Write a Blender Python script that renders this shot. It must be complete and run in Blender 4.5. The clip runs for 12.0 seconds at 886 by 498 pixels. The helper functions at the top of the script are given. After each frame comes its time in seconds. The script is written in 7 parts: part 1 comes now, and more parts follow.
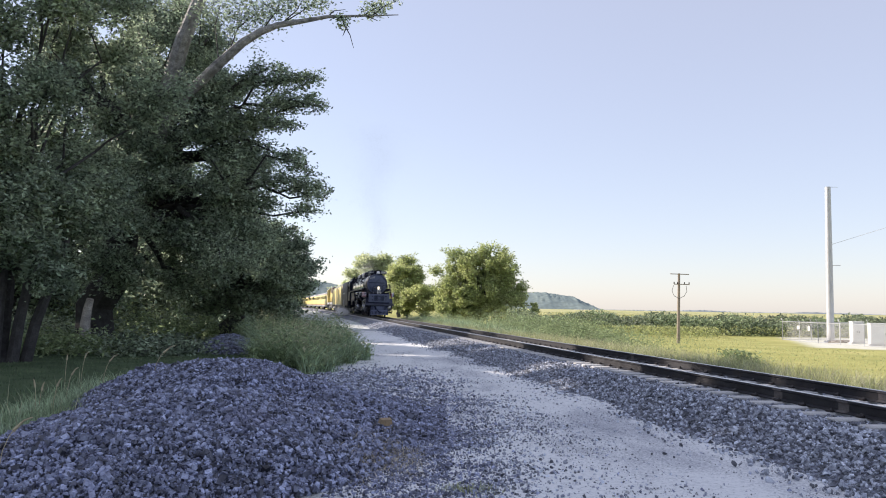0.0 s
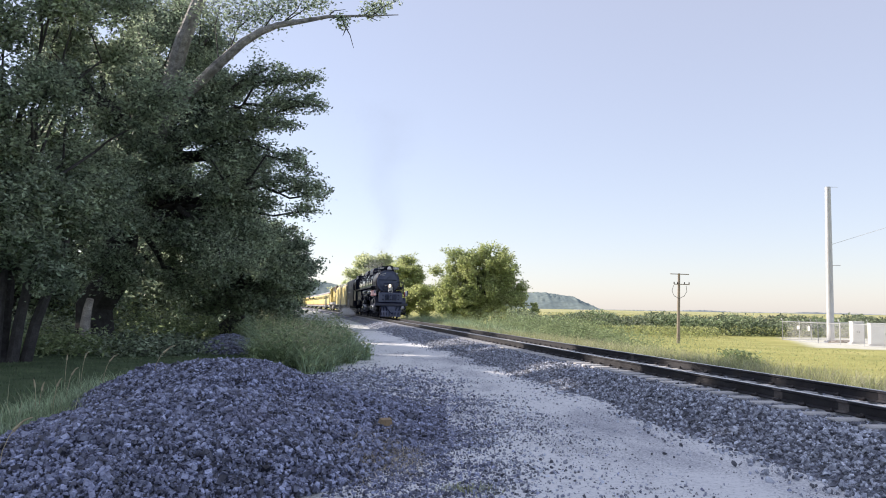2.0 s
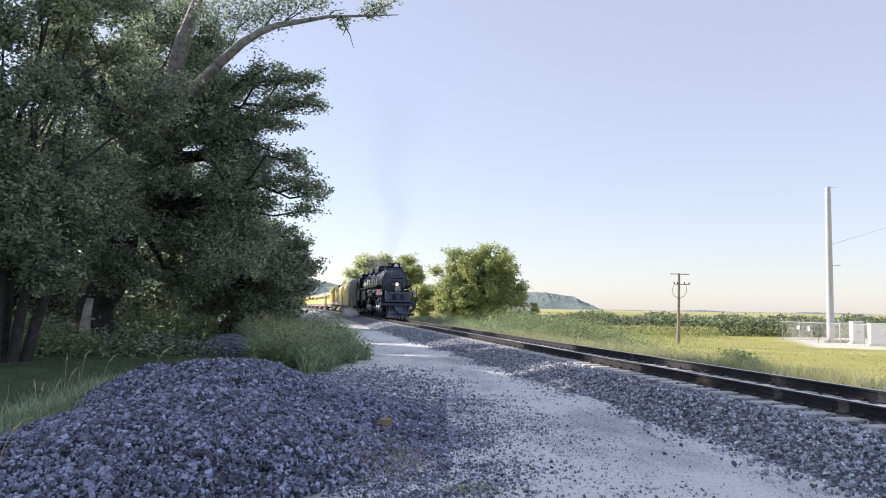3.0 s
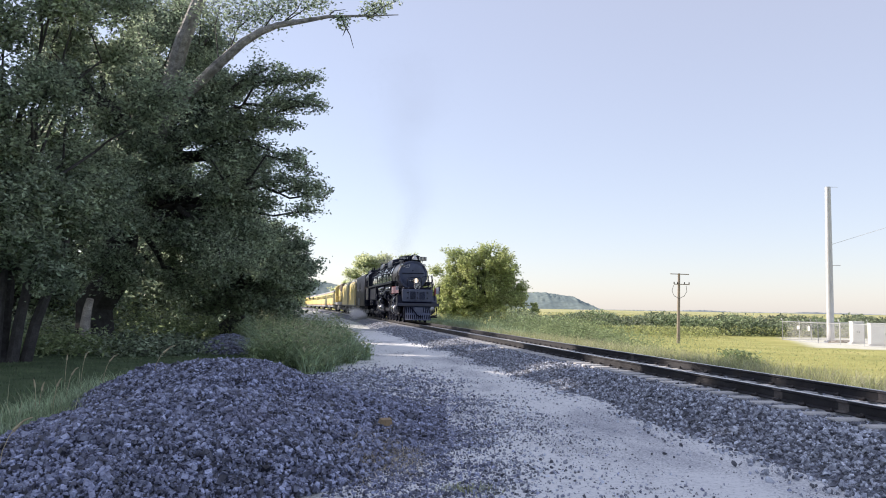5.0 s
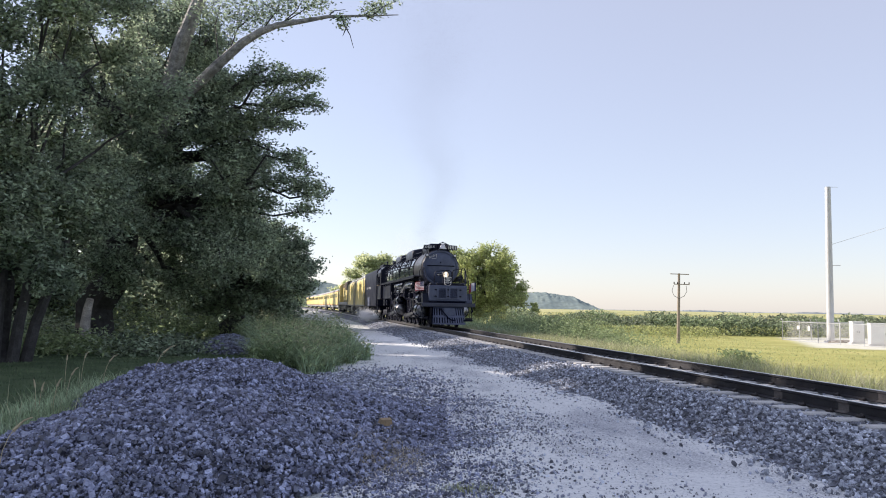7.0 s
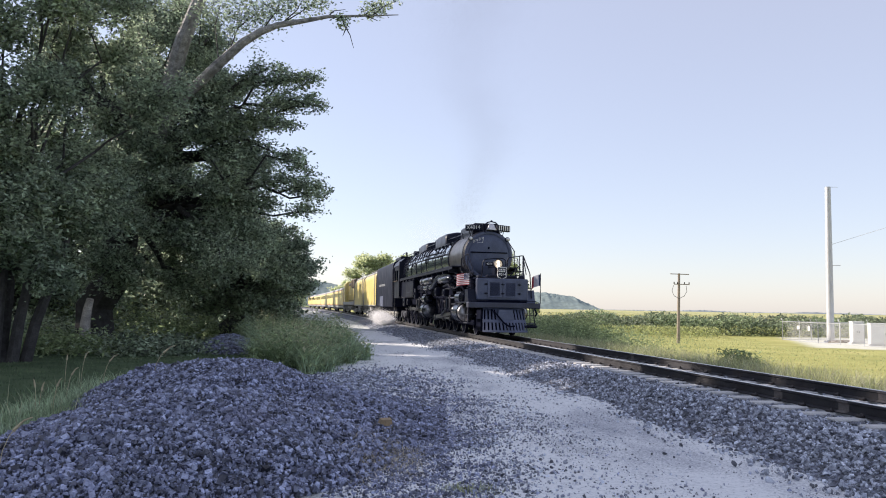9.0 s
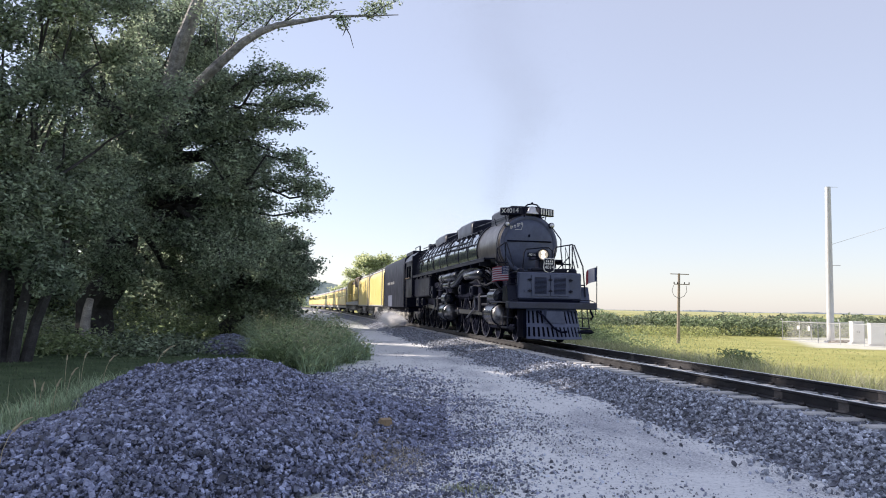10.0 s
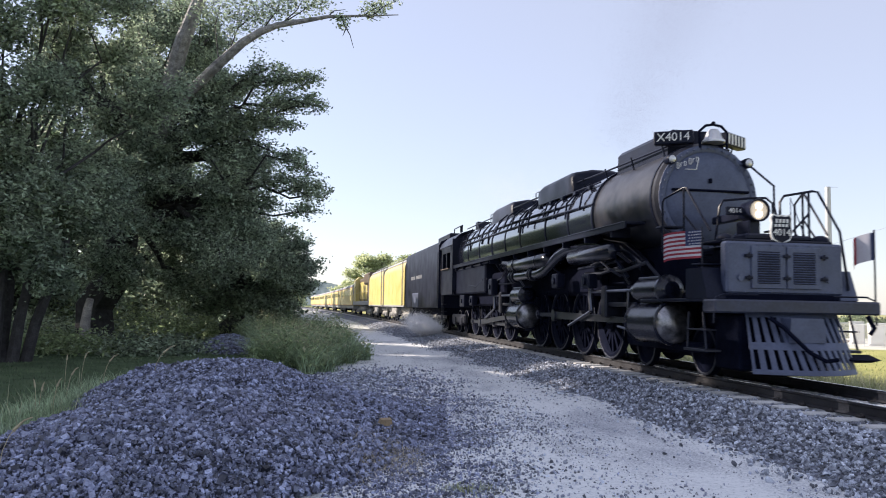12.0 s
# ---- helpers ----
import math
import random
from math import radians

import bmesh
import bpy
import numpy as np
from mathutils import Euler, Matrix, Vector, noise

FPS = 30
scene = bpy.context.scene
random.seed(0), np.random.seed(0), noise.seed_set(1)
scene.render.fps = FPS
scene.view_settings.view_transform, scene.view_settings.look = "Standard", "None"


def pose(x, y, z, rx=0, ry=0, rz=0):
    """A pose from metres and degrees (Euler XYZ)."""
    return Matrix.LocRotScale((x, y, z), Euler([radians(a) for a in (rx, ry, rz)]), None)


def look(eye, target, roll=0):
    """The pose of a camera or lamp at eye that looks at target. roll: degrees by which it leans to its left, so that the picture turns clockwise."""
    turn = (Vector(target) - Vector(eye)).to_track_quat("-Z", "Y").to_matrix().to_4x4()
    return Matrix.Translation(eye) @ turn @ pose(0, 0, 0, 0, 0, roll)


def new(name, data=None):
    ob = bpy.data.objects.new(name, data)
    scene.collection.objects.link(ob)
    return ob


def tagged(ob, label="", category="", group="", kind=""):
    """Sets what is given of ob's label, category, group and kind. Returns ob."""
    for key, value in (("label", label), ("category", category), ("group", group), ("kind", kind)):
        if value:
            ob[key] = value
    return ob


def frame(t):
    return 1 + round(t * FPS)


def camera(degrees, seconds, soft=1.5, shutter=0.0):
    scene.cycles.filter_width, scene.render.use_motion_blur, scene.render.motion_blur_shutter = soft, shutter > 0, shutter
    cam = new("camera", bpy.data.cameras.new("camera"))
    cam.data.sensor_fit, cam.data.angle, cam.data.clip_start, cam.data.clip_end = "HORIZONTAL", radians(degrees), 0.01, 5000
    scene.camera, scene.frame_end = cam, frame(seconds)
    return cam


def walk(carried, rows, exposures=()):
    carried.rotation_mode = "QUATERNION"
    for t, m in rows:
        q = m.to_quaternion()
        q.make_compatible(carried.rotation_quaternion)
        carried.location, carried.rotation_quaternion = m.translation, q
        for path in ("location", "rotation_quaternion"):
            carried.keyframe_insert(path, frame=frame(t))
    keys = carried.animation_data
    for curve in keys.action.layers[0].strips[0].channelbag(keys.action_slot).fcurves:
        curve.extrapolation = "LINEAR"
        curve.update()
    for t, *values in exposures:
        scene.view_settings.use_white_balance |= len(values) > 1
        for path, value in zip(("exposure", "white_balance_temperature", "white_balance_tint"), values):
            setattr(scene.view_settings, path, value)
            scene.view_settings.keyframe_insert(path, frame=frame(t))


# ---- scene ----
# The camera stands on a tripod beside a gravel road.
EYE = 1.69
cam = camera(60.2, 12.0, soft=1.0, shutter=0.3)
VIEW = pose(0, 0, EYE) @ pose(0, 0, 0, 94.313, 0, 0) @ pose(0, 0, 0, 0, 0, 1.041)
walk(cam, [(0.0, VIEW), (12.0, VIEW)], exposures=[(0.0, 0.80, 6000, 18), (9.0, 0.80, 6000, 18), (12.0, 0.93, 6000, 18)])

# ---- light: low evening sun behind the trees, clear hazy sky ----
SUN_FROM = Vector((-0.93, 0.37, 0.0)).normalized()
SUN_EL = radians(27)
world = bpy.data.worlds.new("world")
scene.world = world
world.use_nodes = True
wt = world.node_tree
sky = wt.nodes.new("ShaderNodeTexSky")
sky.sky_type = "NISHITA"
sky.sun_disc = False
sky.sun_elevation = SUN_EL
sky.sun_rotation = math.atan2(SUN_FROM.x, SUN_FROM.y)
sky.air_density, sky.dust_density, sky.ozone_density = 1.0, 0.45, 1.2
# the clear sky seen through bright, even evening haze
haze = wt.nodes.new("ShaderNodeMix")
haze.data_type = "RGBA"
haze.inputs["Factor"].default_value = 0.62
haze.inputs["B"].default_value = (2.74, 2.64, 2.56, 1)
wt.links.new(sky.outputs[0], haze.inputs["A"])
wt.links.new(haze.outputs["Result"], wt.nodes["Background"].inputs[0])
wt.nodes["Background"].inputs[1].default_value = 0.143
sun = new("sun", bpy.data.lights.new("sun", "SUN"))
sun.data.energy, sun.data.angle, sun.data.color = 4.7, radians(0.6), (1.0, 0.87, 0.66)
sun_dir = SUN_FROM * math.cos(SUN_EL) + Vector((0, 0, math.sin(SUN_EL)))
sun.matrix_world = look(sun_dir * 100, (0, 0, 0))


# ---- materials ----
def mat(name, base, rough=0.6, metal=0.0, var=0.25, scale=6.0, bump=0.15, fine=60.0, other=None, space="Object",
        per_piece=0.0, per_island=0.0, translucent=0.0, spec=None):
    """A surface with two scales of colour change, fine relief, and change from piece to piece."""
    m = bpy.data.materials.new(name)
    m.use_nodes = True
    nt = m.node_tree
    n, l = nt.nodes, nt.links
    b = n["Principled BSDF"]
    tc = n.new("ShaderNodeTexCoord")
    big = n.new("ShaderNodeTexNoise")
    big.inputs["Scale"].default_value, big.inputs["Detail"].default_value = scale, 5
    small = n.new("ShaderNodeTexNoise")
    small.inputs["Scale"].default_value, small.inputs["Detail"].default_value = fine, 4
    for q in (big, small):
        l.new(tc.outputs[space], q.inputs["Vector"])
    ramp = n.new("ShaderNodeValToRGB")
    o = other if other else tuple(c * (1 - var) for c in base)
    ramp.color_ramp.elements[0].color, ramp.color_ramp.elements[1].color = (*o, 1), (*base, 1)
    ramp.color_ramp.elements[0].position, ramp.color_ramp.elements[1].position = 0.35, 0.65
    l.new(big.outputs["Fac"], ramp.inputs[0])
    hsv = n.new("ShaderNodeHueSaturation")
    l.new(ramp.outputs[0], hsv.inputs["Color"])
    val = n.new("ShaderNodeMapRange")
    val.inputs["From Min"].default_value, val.inputs["From Max"].default_value = 0.3, 0.7
    val.inputs["To Min"].default_value, val.inputs["To Max"].default_value = 1 - var * 0.6, 1 + var * 0.5
    l.new(small.outputs["Fac"], val.inputs["Value"])
    last = val.outputs["Result"]
    if per_piece or per_island:
        if per_piece:
            src = n.new("ShaderNodeObjectInfo").outputs["Random"]
        else:
            src = n.new("ShaderNodeNewGeometry").outputs["Random Per Island"]
        a = per_piece or per_island
        mr = n.new("ShaderNodeMapRange")
        mr.inputs["To Min"].default_value, mr.inputs["To Max"].default_value = 1 - a, 1 + a
        l.new(src, mr.inputs["Value"])
        mu = n.new("ShaderNodeMath")
        mu.operation = "MULTIPLY"
        l.new(last, mu.inputs[0]), l.new(mr.outputs["Result"], mu.inputs[1])
        last = mu.outputs[0]
    l.new(last, hsv.inputs["Value"])
    l.new(hsv.outputs[0], b.inputs["Base Color"])
    rr = n.new("ShaderNodeMapRange")
    rr.inputs["To Min"].default_value, rr.inputs["To Max"].default_value = max(0.03, rough - 0.12), min(1, rough + 0.12)
    l.new(big.outputs["Fac"], rr.inputs["Value"]), l.new(rr.outputs["Result"], b.inputs["Roughness"])
    b.inputs["Metallic"].default_value = metal
    if spec is not None:
        b.inputs["Specular IOR Level"].default_value = spec
    if bump:
        bp = n.new("ShaderNodeBump")
        bp.inputs["Strength"].default_value, bp.inputs["Distance"].default_value = bump, 0.02
        l.new(small.outputs["Fac"], bp.inputs["Height"]), l.new(bp.outputs[0], b.inputs["Normal"])
    if translucent:
        tr = n.new("ShaderNodeBsdfTranslucent")
        l.new(hsv.outputs[0], tr.inputs["Color"])
        mix = n.new("ShaderNodeMixShader")
        mix.inputs[0].default_value = translucent
        l.new(b.outputs[0], mix.inputs[1]), l.new(tr.outputs[0], mix.inputs[2])
        l.new(mix.outputs[0], n["Material Output"].inputs["Surface"])
    return m


def glow(name, colour, strength):
    m = mat(name, colour, 0.2, bump=0)
    b = m.node_tree.nodes["Principled BSDF"]
    b.inputs["Emission Color"].default_value, b.inputs["Emission Strength"].default_value = (*colour, 1), strength
    return m


# ---- mesh tools ----
class Mb:
    """Collects shapes of one part and turns them into one mesh."""

    def __init__(self):
        self.v, self.f = [], []

    def add(self, verts, faces):
        k = len(self.v)
        self.v.extend(verts)
        self.f.extend([tuple(i + k for i in q) for q in faces])
        return self

    def box(self, x0, x1, y0, y1, z0, z1, c=0.01):
        """A box with chamfered edges."""
        lo, hi = (x0, y0, z0), (x1, y1, z1)
        c = min(c, (x1 - x0) * 0.4, (y1 - y0) * 0.4, (z1 - z0) * 0.4)
        vs, idx = [], {}
        for i in range(8):
            s = [(i >> a) & 1 for a in range(3)]
            for a in range(3):
                p = [(hi[b] if s[b] else lo[b]) for b in range(3)]
                for b in range(3):
                    if b != a:
                        p[b] += -c if s[b] else c
                idx[i, a] = len(vs)
                vs.append(tuple(p))
        fs = []
        for a in range(3):
            b, d = [q for q in range(3) if q != a]
            for s in (0, 1):
                ring = []
                for sb, sd in ((0, 0), (1, 0), (1, 1), (0, 1)):
                    ring.append(idx[(s << a) | (sb << b) | (sd << d), a])
                fs.append(tuple(ring))
        for a in range(3):
            b, d = [q for q in range(3) if q != a]
            for sb in (0, 1):
                for sd in (0, 1):
                    i, j = (sb << b) | (sd << d), (1 << a) | (sb << b) | (sd << d)
                    fs.append((idx[i, b], idx[j, b], idx[j, d], idx[i, d]))
        for i in range(8):
            fs.append((idx[i, 0], idx[i, 1], idx[i, 2]))
        return self.add(vs, fs)

    def ring_loft(self, rings, cap=True):
        """Joins rings of equal length by faces."""
        n = len(rings[0])
        vs = [p for r in rings for p in r]
        fs = []
        for k in range(len(rings) - 1):
            for i in range(n):
                j = (i + 1) % n
                fs.append((k * n + i, k * n + j, (k + 1) * n + j, (k + 1) * n + i))
        if cap:
            fs.append(tuple(range(n))[::-1])
            fs.append(tuple(range((len(rings) - 1) * n, len(rings) * n)))
        return self.add(vs, fs)

    def lathe(self, p, axis, profile, seg=24):
        """Turns a profile of (along, radius) round an axis through p."""
        ax = Vector(axis).normalized()
        e1 = ax.orthogonal().normalized()
        e2 = ax.cross(e1)
        rings = []
        for d, r in profile:
            c = Vector(p) + ax * d
            rings.append([tuple(c + (e1 * math.cos(2 * math.pi * i / seg) + e2 * math.sin(2 * math.pi * i / seg)) * max(r, 1e-4)) for i in range(seg)])
        return self.ring_loft(rings, cap=tuple(profile[0]) != tuple(profile[-1]))

    def cyl(self, p0, p1, r0, r1=None, seg=16, c=0.0):
        d = (Vector(p1) - Vector(p0))
        r1 = r0 if r1 is None else r1
        L = d.length
        prof = [(0, r0), (L, r1)] if not c else [(0, r0 - c), (c, r0), (L - c, r1), (L, r1 - c)]
        return self.lathe(p0, d, prof, seg)

    def tube(self, pts, r, seg=8, taper=None):
        """A round bar along a line of points."""
        pts = [Vector(p) for p in pts]
        rings, e1 = [], None
        for i, p in enumerate(pts):
            d = (pts[min(i + 1, len(pts) - 1)] - pts[max(i - 1, 0)]).normalized()
            e1 = d.orthogonal().normalized() if e1 is None else (e1 - d * e1.dot(d)).normalized()
            e2 = d.cross(e1)
            rr = r if taper is None else r + (taper - r) * i / (len(pts) - 1)
            rings.append([tuple(p + (e1 * math.cos(2 * math.pi * k / seg) + e2 * math.sin(2 * math.pi * k / seg)) * rr) for k in range(seg)])
        return self.ring_loft(rings)

    def prism(self, poly, axis, a0, a1):
        """Pushes an outline along x (outline in y, z), y (x, z) or z (x, y)."""
        def put(p, q):
            return {"x": (q, p[0], p[1]), "y": (p[0], q, p[1]), "z": (p[0], p[1], q)}[axis]
        return self.ring_loft([[put(p, a0) for p in poly], [put(p, a1) for p in poly]])

    def ball(self, c, r, seg=12, rings=8):
        c = Vector(c)
        rr = []
        for k in range(rings + 1):
            a = math.pi * k / rings
            rr.append([(c.x + r[0] * math.sin(a) * math.cos(2 * math.pi * i / seg) + 0, c.y + r[1] * math.sin(a) * math.sin(2 * math.pi * i / seg), c.z + r[2] * math.cos(a)) for i in range(seg)])
        return self.ring_loft(rr, cap=False)

    def mesh(self, name, material, smooth=35):
        me = bpy.data.meshes.new(name)
        me.from_pydata(self.v, [], self.f)
        me.materials.append(material)
        bm = bmesh.new()
        bm.from_mesh(me)
        bmesh.ops.recalc_face_normals(bm, faces=bm.faces)
        lim = radians(smooth)
        for fc in bm.faces:
            fc.smooth = True
        for e in bm.edges:
            if len(e.link_faces) == 2 and e.calc_face_angle(0) > lim:
                e.smooth = False
        bm.to_mesh(me)
        bm.free()
        return me


def part(name, mb, material, parent, label="", smooth=35):
    """Links a shape, or a finished mesh, as one mesh object under a thing or part."""
    ob = new(name, mb.mesh(name, material, smooth) if isinstance(mb, Mb) else mb)
    ob.parent = parent
    return tagged(ob, label)


def thing(name, label, category, m=None, group="", kind=""):
    ob = new(name)
    if m is not None:
        ob.matrix_basis = m
    return tagged(ob, label, category, group, kind)


def raw_mesh(name, verts, faces, material, smooth=False):
    """A large mesh straight from arrays: verts (n, 3), faces (m, 3 or 4)."""
    verts, faces = np.asarray(verts, np.float32), np.asarray(faces, np.int32)
    me = bpy.data.meshes.new(name)
    me.vertices.add(len(verts))
    me.vertices.foreach_set("co", verts.ravel())
    k = faces.shape[1]
    me.loops.add(faces.size)
    me.loops.foreach_set("vertex_index", faces.ravel())
    me.polygons.add(len(faces))
    me.polygons.foreach_set("loop_start", np.arange(0, faces.size, k, dtype=np.int32))
    me.polygons.foreach_set("use_smooth", np.full(len(faces), smooth))
    me.update(calc_edges=True)
    me.materials.append(material)
    return me


# ---- the line of the track: a very wide curve ----
HEAD0, BEND, TRACK_X = radians(10.007), 0.00016282, 8.2932
RAIL_Z = 0.5
_ss = np.arange(-80, 620, 0.1)
_hd = HEAD0 + BEND * np.clip(_ss, 0, None)
_tx = np.concatenate([[0], np.cumsum(-np.sin(_hd[:-1]) * 0.1)])
_ty = np.concatenate([[0], np.cumsum(np.cos(_hd[:-1]) * 0.1)])
_tx, _ty = _tx - _tx[800] + TRACK_X, _ty - _ty[800]


def on_track(s, u=0.0, z=0.0):
    """The place s metres along the line and u metres beside it (u > 0: the field side)."""
    h = np.interp(s, _ss, _hd)
    return np.array((np.interp(s, _ss, _tx) + u * np.cos(h), np.interp(s, _ss, _ty) + u * np.sin(h), RAIL_Z + z))


def beside(x, y):
    """How far a place lies beside the line."""
    return (x - np.interp(y, _ty, _tx)) * np.cos(np.interp(y, _ty, _hd))


def smooth_step(a, b, x):
    t = np.clip((x - a) / (b - a), 0, 1)
    return t * t * (3 - 2 * t)


def wavy(x, y, k=1.0):
    return (np.sin(x * 1.31 * k + 1.7 * np.sin(y * 0.83 * k)) + np.sin(y * 1.73 * k + 1.3 * np.sin(x * 1.11 * k + 2))) * 0.5


def pile_height(x, y):
    """The heap of spare ballast: a front mound, a higher back mound and a low tail towards the road."""
    def mound(cx, cy, rx, ry, h, p):
        r = np.sqrt(((x - cx) / rx) ** 2 + ((y - cy) / ry) ** 2)
        return h * np.clip(1 - r ** p, 0, 1)
    a = mound(-2.85, 9.0, 2.4, 3.0, 0.66, 1.5)
    b = mound(-3.4, 12.3, 2.4, 2.5, 0.77, 1.7)
    d = mound(-4.75, 13.0, 1.25, 1.7, 0.62, 1.5)
    c = mound(-1.75, 11.2, 1.9, 3.0, 0.40, 1.4)
    h = np.maximum(np.maximum(a, b), np.maximum(c, d))
    return h + np.where(h > 0.05, 0.035 * wavy(x, y, 3.0), 0)


def ground_height(x, y):
    u = beside(x, y)
    z = 0.025 * wavy(x, y, 0.9) + 0.012 * wavy(x, y, 3.7)
    z = z * (1 - smooth_step(60, 200, np.hypot(x, y)))
    z = z - 0.55 * smooth_step(1.5, 4.0, u) - 0.55 * smooth_step(4.0, 10.0, u)
    return z


MOVERS = []
SHARED = {}

# ---- ground materials ----
def ground_material():
    """Earth and mown grass, with the pale crushed-stone road along the track."""
    m = bpy.data.materials.new("ground")
    m.use_nodes = True
    nt = m.node_tree
    n, l = nt.nodes, nt.links
    b = n["Principled BSDF"]
    b.inputs["Roughness"].default_value = 0.95
    b.inputs["Specular IOR Level"].default_value = 0.15
    tc = n.new("ShaderNodeTexCoord")

    def noi(scale, detail=6, rough=0.6, stretch=None):
        q = n.new("ShaderNodeTexNoise")
        q.inputs["Scale"].default_value, q.inputs["Detail"].default_value, q.inputs["Roughness"].default_value = scale, detail, rough
        if stretch:
            mp = n.new("ShaderNodeMapping")
            mp.inputs["Scale"].default_value, mp.inputs["Rotation"].default_value = stretch, (0, 0, radians(-10))
            l.new(tc.outputs["Object"], mp.inputs[0]), l.new(mp.outputs[0], q.inputs["Vector"])
        else:
            l.new(tc.outputs["Object"], q.inputs["Vector"])
        return q.outputs["Fac"]

    def ramp(src, stops):
        q = n.new("ShaderNodeValToRGB")
        e = q.color_ramp.elements
        while len(e) < len(stops):
            e.new(0.5)
        for i, (pos, col) in enumerate(stops):
            e[i].position, e[i].color = pos, (*col, 1)
        l.new(src, q.inputs[0])
        return q.outputs[0]

    def mix(f, a, c):
        q = n.new("ShaderNodeMix")
        q.data_type = "RGBA"
        l.new(f, q.inputs["Factor"]), l.new(a, q.inputs["A"]), l.new(c, q.inputs["B"])
        return q.outputs["Result"]

    att = n.new("ShaderNodeVertexColor")
    att.layer_name = "cover"
    sep = n.new("ShaderNodeSeparateColor")
    l.new(att.outputs["Color"], sep.inputs[0])
    patch = noi(0.35, 7, 0.62, (1.0, 0.45, 1.0))
    grit = noi(38.0, 4)
    # lawn colour is darkened and cooled to carry the trees' shade
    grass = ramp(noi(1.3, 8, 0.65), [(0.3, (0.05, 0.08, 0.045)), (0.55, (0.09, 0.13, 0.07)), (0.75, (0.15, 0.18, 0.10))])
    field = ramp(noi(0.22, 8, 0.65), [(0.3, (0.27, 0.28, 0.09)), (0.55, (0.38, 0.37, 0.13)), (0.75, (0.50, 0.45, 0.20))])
    # dust and stone set extra pale to lift the shaded road
    dust = ramp(noi(17.0, 9, 0.78), [(0.32, (0.44, 0.46, 0.49)), (0.48, (0.76, 0.775, 0.79)), (0.7, (0.87, 0.875, 0.88))])
    stone = ramp(grit, [(0.35, (0.22, 0.235, 0.28)), (0.6, (0.46, 0.475, 0.53)), (0.75, (0.62, 0.63, 0.67))])
    add = n.new("ShaderNodeMath")
    add.operation = "ADD"
    l.new(patch, add.inputs[0])
    sub = n.new("ShaderNodeMath")
    sub.operation = "MULTIPLY_ADD"
    sub.inputs[1].default_value, sub.inputs[2].default_value = 0.35, -0.17
    l.new(grit, sub.inputs[0]), l.new(sub.outputs[0], add.inputs[1])
    sharp = n.new("ShaderNodeMapRange")
    sharp.inputs["From Min"].default_value, sharp.inputs["From Max"].default_value = 0.33, 0.475
    l.new(add.outputs[0], sharp.inputs["Value"])
    road = mix(sharp.outputs["Result"], stone, dust)
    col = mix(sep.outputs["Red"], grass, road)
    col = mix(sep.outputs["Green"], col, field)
    col = mix(sep.outputs["Blue"], col, dust)
    l.new(col, b.inputs["Base Color"])
    bp = n.new("ShaderNodeBump")
    bp.inputs["Strength"].default_value, bp.inputs["Distance"].default_value = 0.6, 0.03
    l.new(grit, bp.inputs["Height"]), l.new(bp.outputs[0], b.inputs["Normal"])
    return m


# stone colours are tinted with the blue cast of the shade
BALLAST = mat("ballast_stone", (0.285, 0.315, 0.44), 0.48, var=0.35, scale=9, fine=70, bump=0.3, per_island=0.88, other=(0.085, 0.092, 0.145))
BALLAST_BED = mat("ballast_bed", (0.22, 0.24, 0.31), 0.85, var=0.6, scale=16, fine=45, bump=1.0, other=(0.05, 0.05, 0.055))
TRACK_STONE = mat("track_stone", (0.46, 0.49, 0.56), 0.62, var=0.3, scale=9, fine=70, bump=0.3, per_island=0.8, other=(0.17, 0.185, 0.235))
PALE_STONE = mat("pale_stone", (0.46, 0.47, 0.49), 0.8, var=0.3, scale=9, fine=60, bump=0.3, per_island=0.5)
CONCRETE = mat("concrete", (0.58, 0.58, 0.58), 0.85, var=0.25, scale=5, fine=50, bump=0.2, per_piece=0.12)
RAIL_STEEL = mat("rail_steel", (0.040, 0.040, 0.046), 0.6, 0.3, var=0.35, scale=4, fine=60, bump=0.2, other=(0.024, 0.023, 0.028))
RAIL_TOP = mat("rail_top", (0.52, 0.52, 0.53), 0.25, 1.0, var=0.12, scale=8, fine=80, bump=0.02)
RAIL_PATCH = mat("sun_speckle_patch", (0.16, 0.145, 0.14), 0.8, 0.2, var=0.3, scale=12)
CLIP = mat("rail_clip", (0.05, 0.045, 0.045), 0.6, 0.6, var=0.3)

# paints and metals of the train and fittings
# the blacks and graphite hold the shade's blue cast in their colour
BLACK = mat("black_paint", (0.007, 0.009, 0.021), 0.34, 0.0, var=0.4, scale=1.5, fine=25, bump=0.06, other=(0.011, 0.014, 0.029), spec=0.13)
BOILER = mat("boiler_jacket", (0.006, 0.008, 0.018), 0.15, 0.0, var=0.5, scale=2.2, fine=5, bump=0.22, other=(0.010, 0.012, 0.024), spec=0.95)
_coat = BOILER.node_tree.nodes["Principled BSDF"]
_coat.inputs["Coat Weight"].default_value, _coat.inputs["Coat Roughness"].default_value = 1.0, 0.10
GLOSS_BLACK = mat("gloss_black_paint", (0.006, 0.008, 0.018), 0.22, 0.0, var=0.5, scale=3.0, fine=12, bump=0.08, other=(0.010, 0.012, 0.024), spec=0.45)
DARK_GREY = mat("dark_grey_paint", (0.030, 0.037, 0.068), 0.5, 0.0, var=0.35, scale=2.5, fine=20, bump=0.1, other=(0.018, 0.023, 0.044))
GRAPHITE = mat("graphite_paint", (0.080, 0.098, 0.165), 0.5, 0.1, var=0.25, scale=2.0, fine=22, bump=0.08, other=(0.054, 0.068, 0.120))
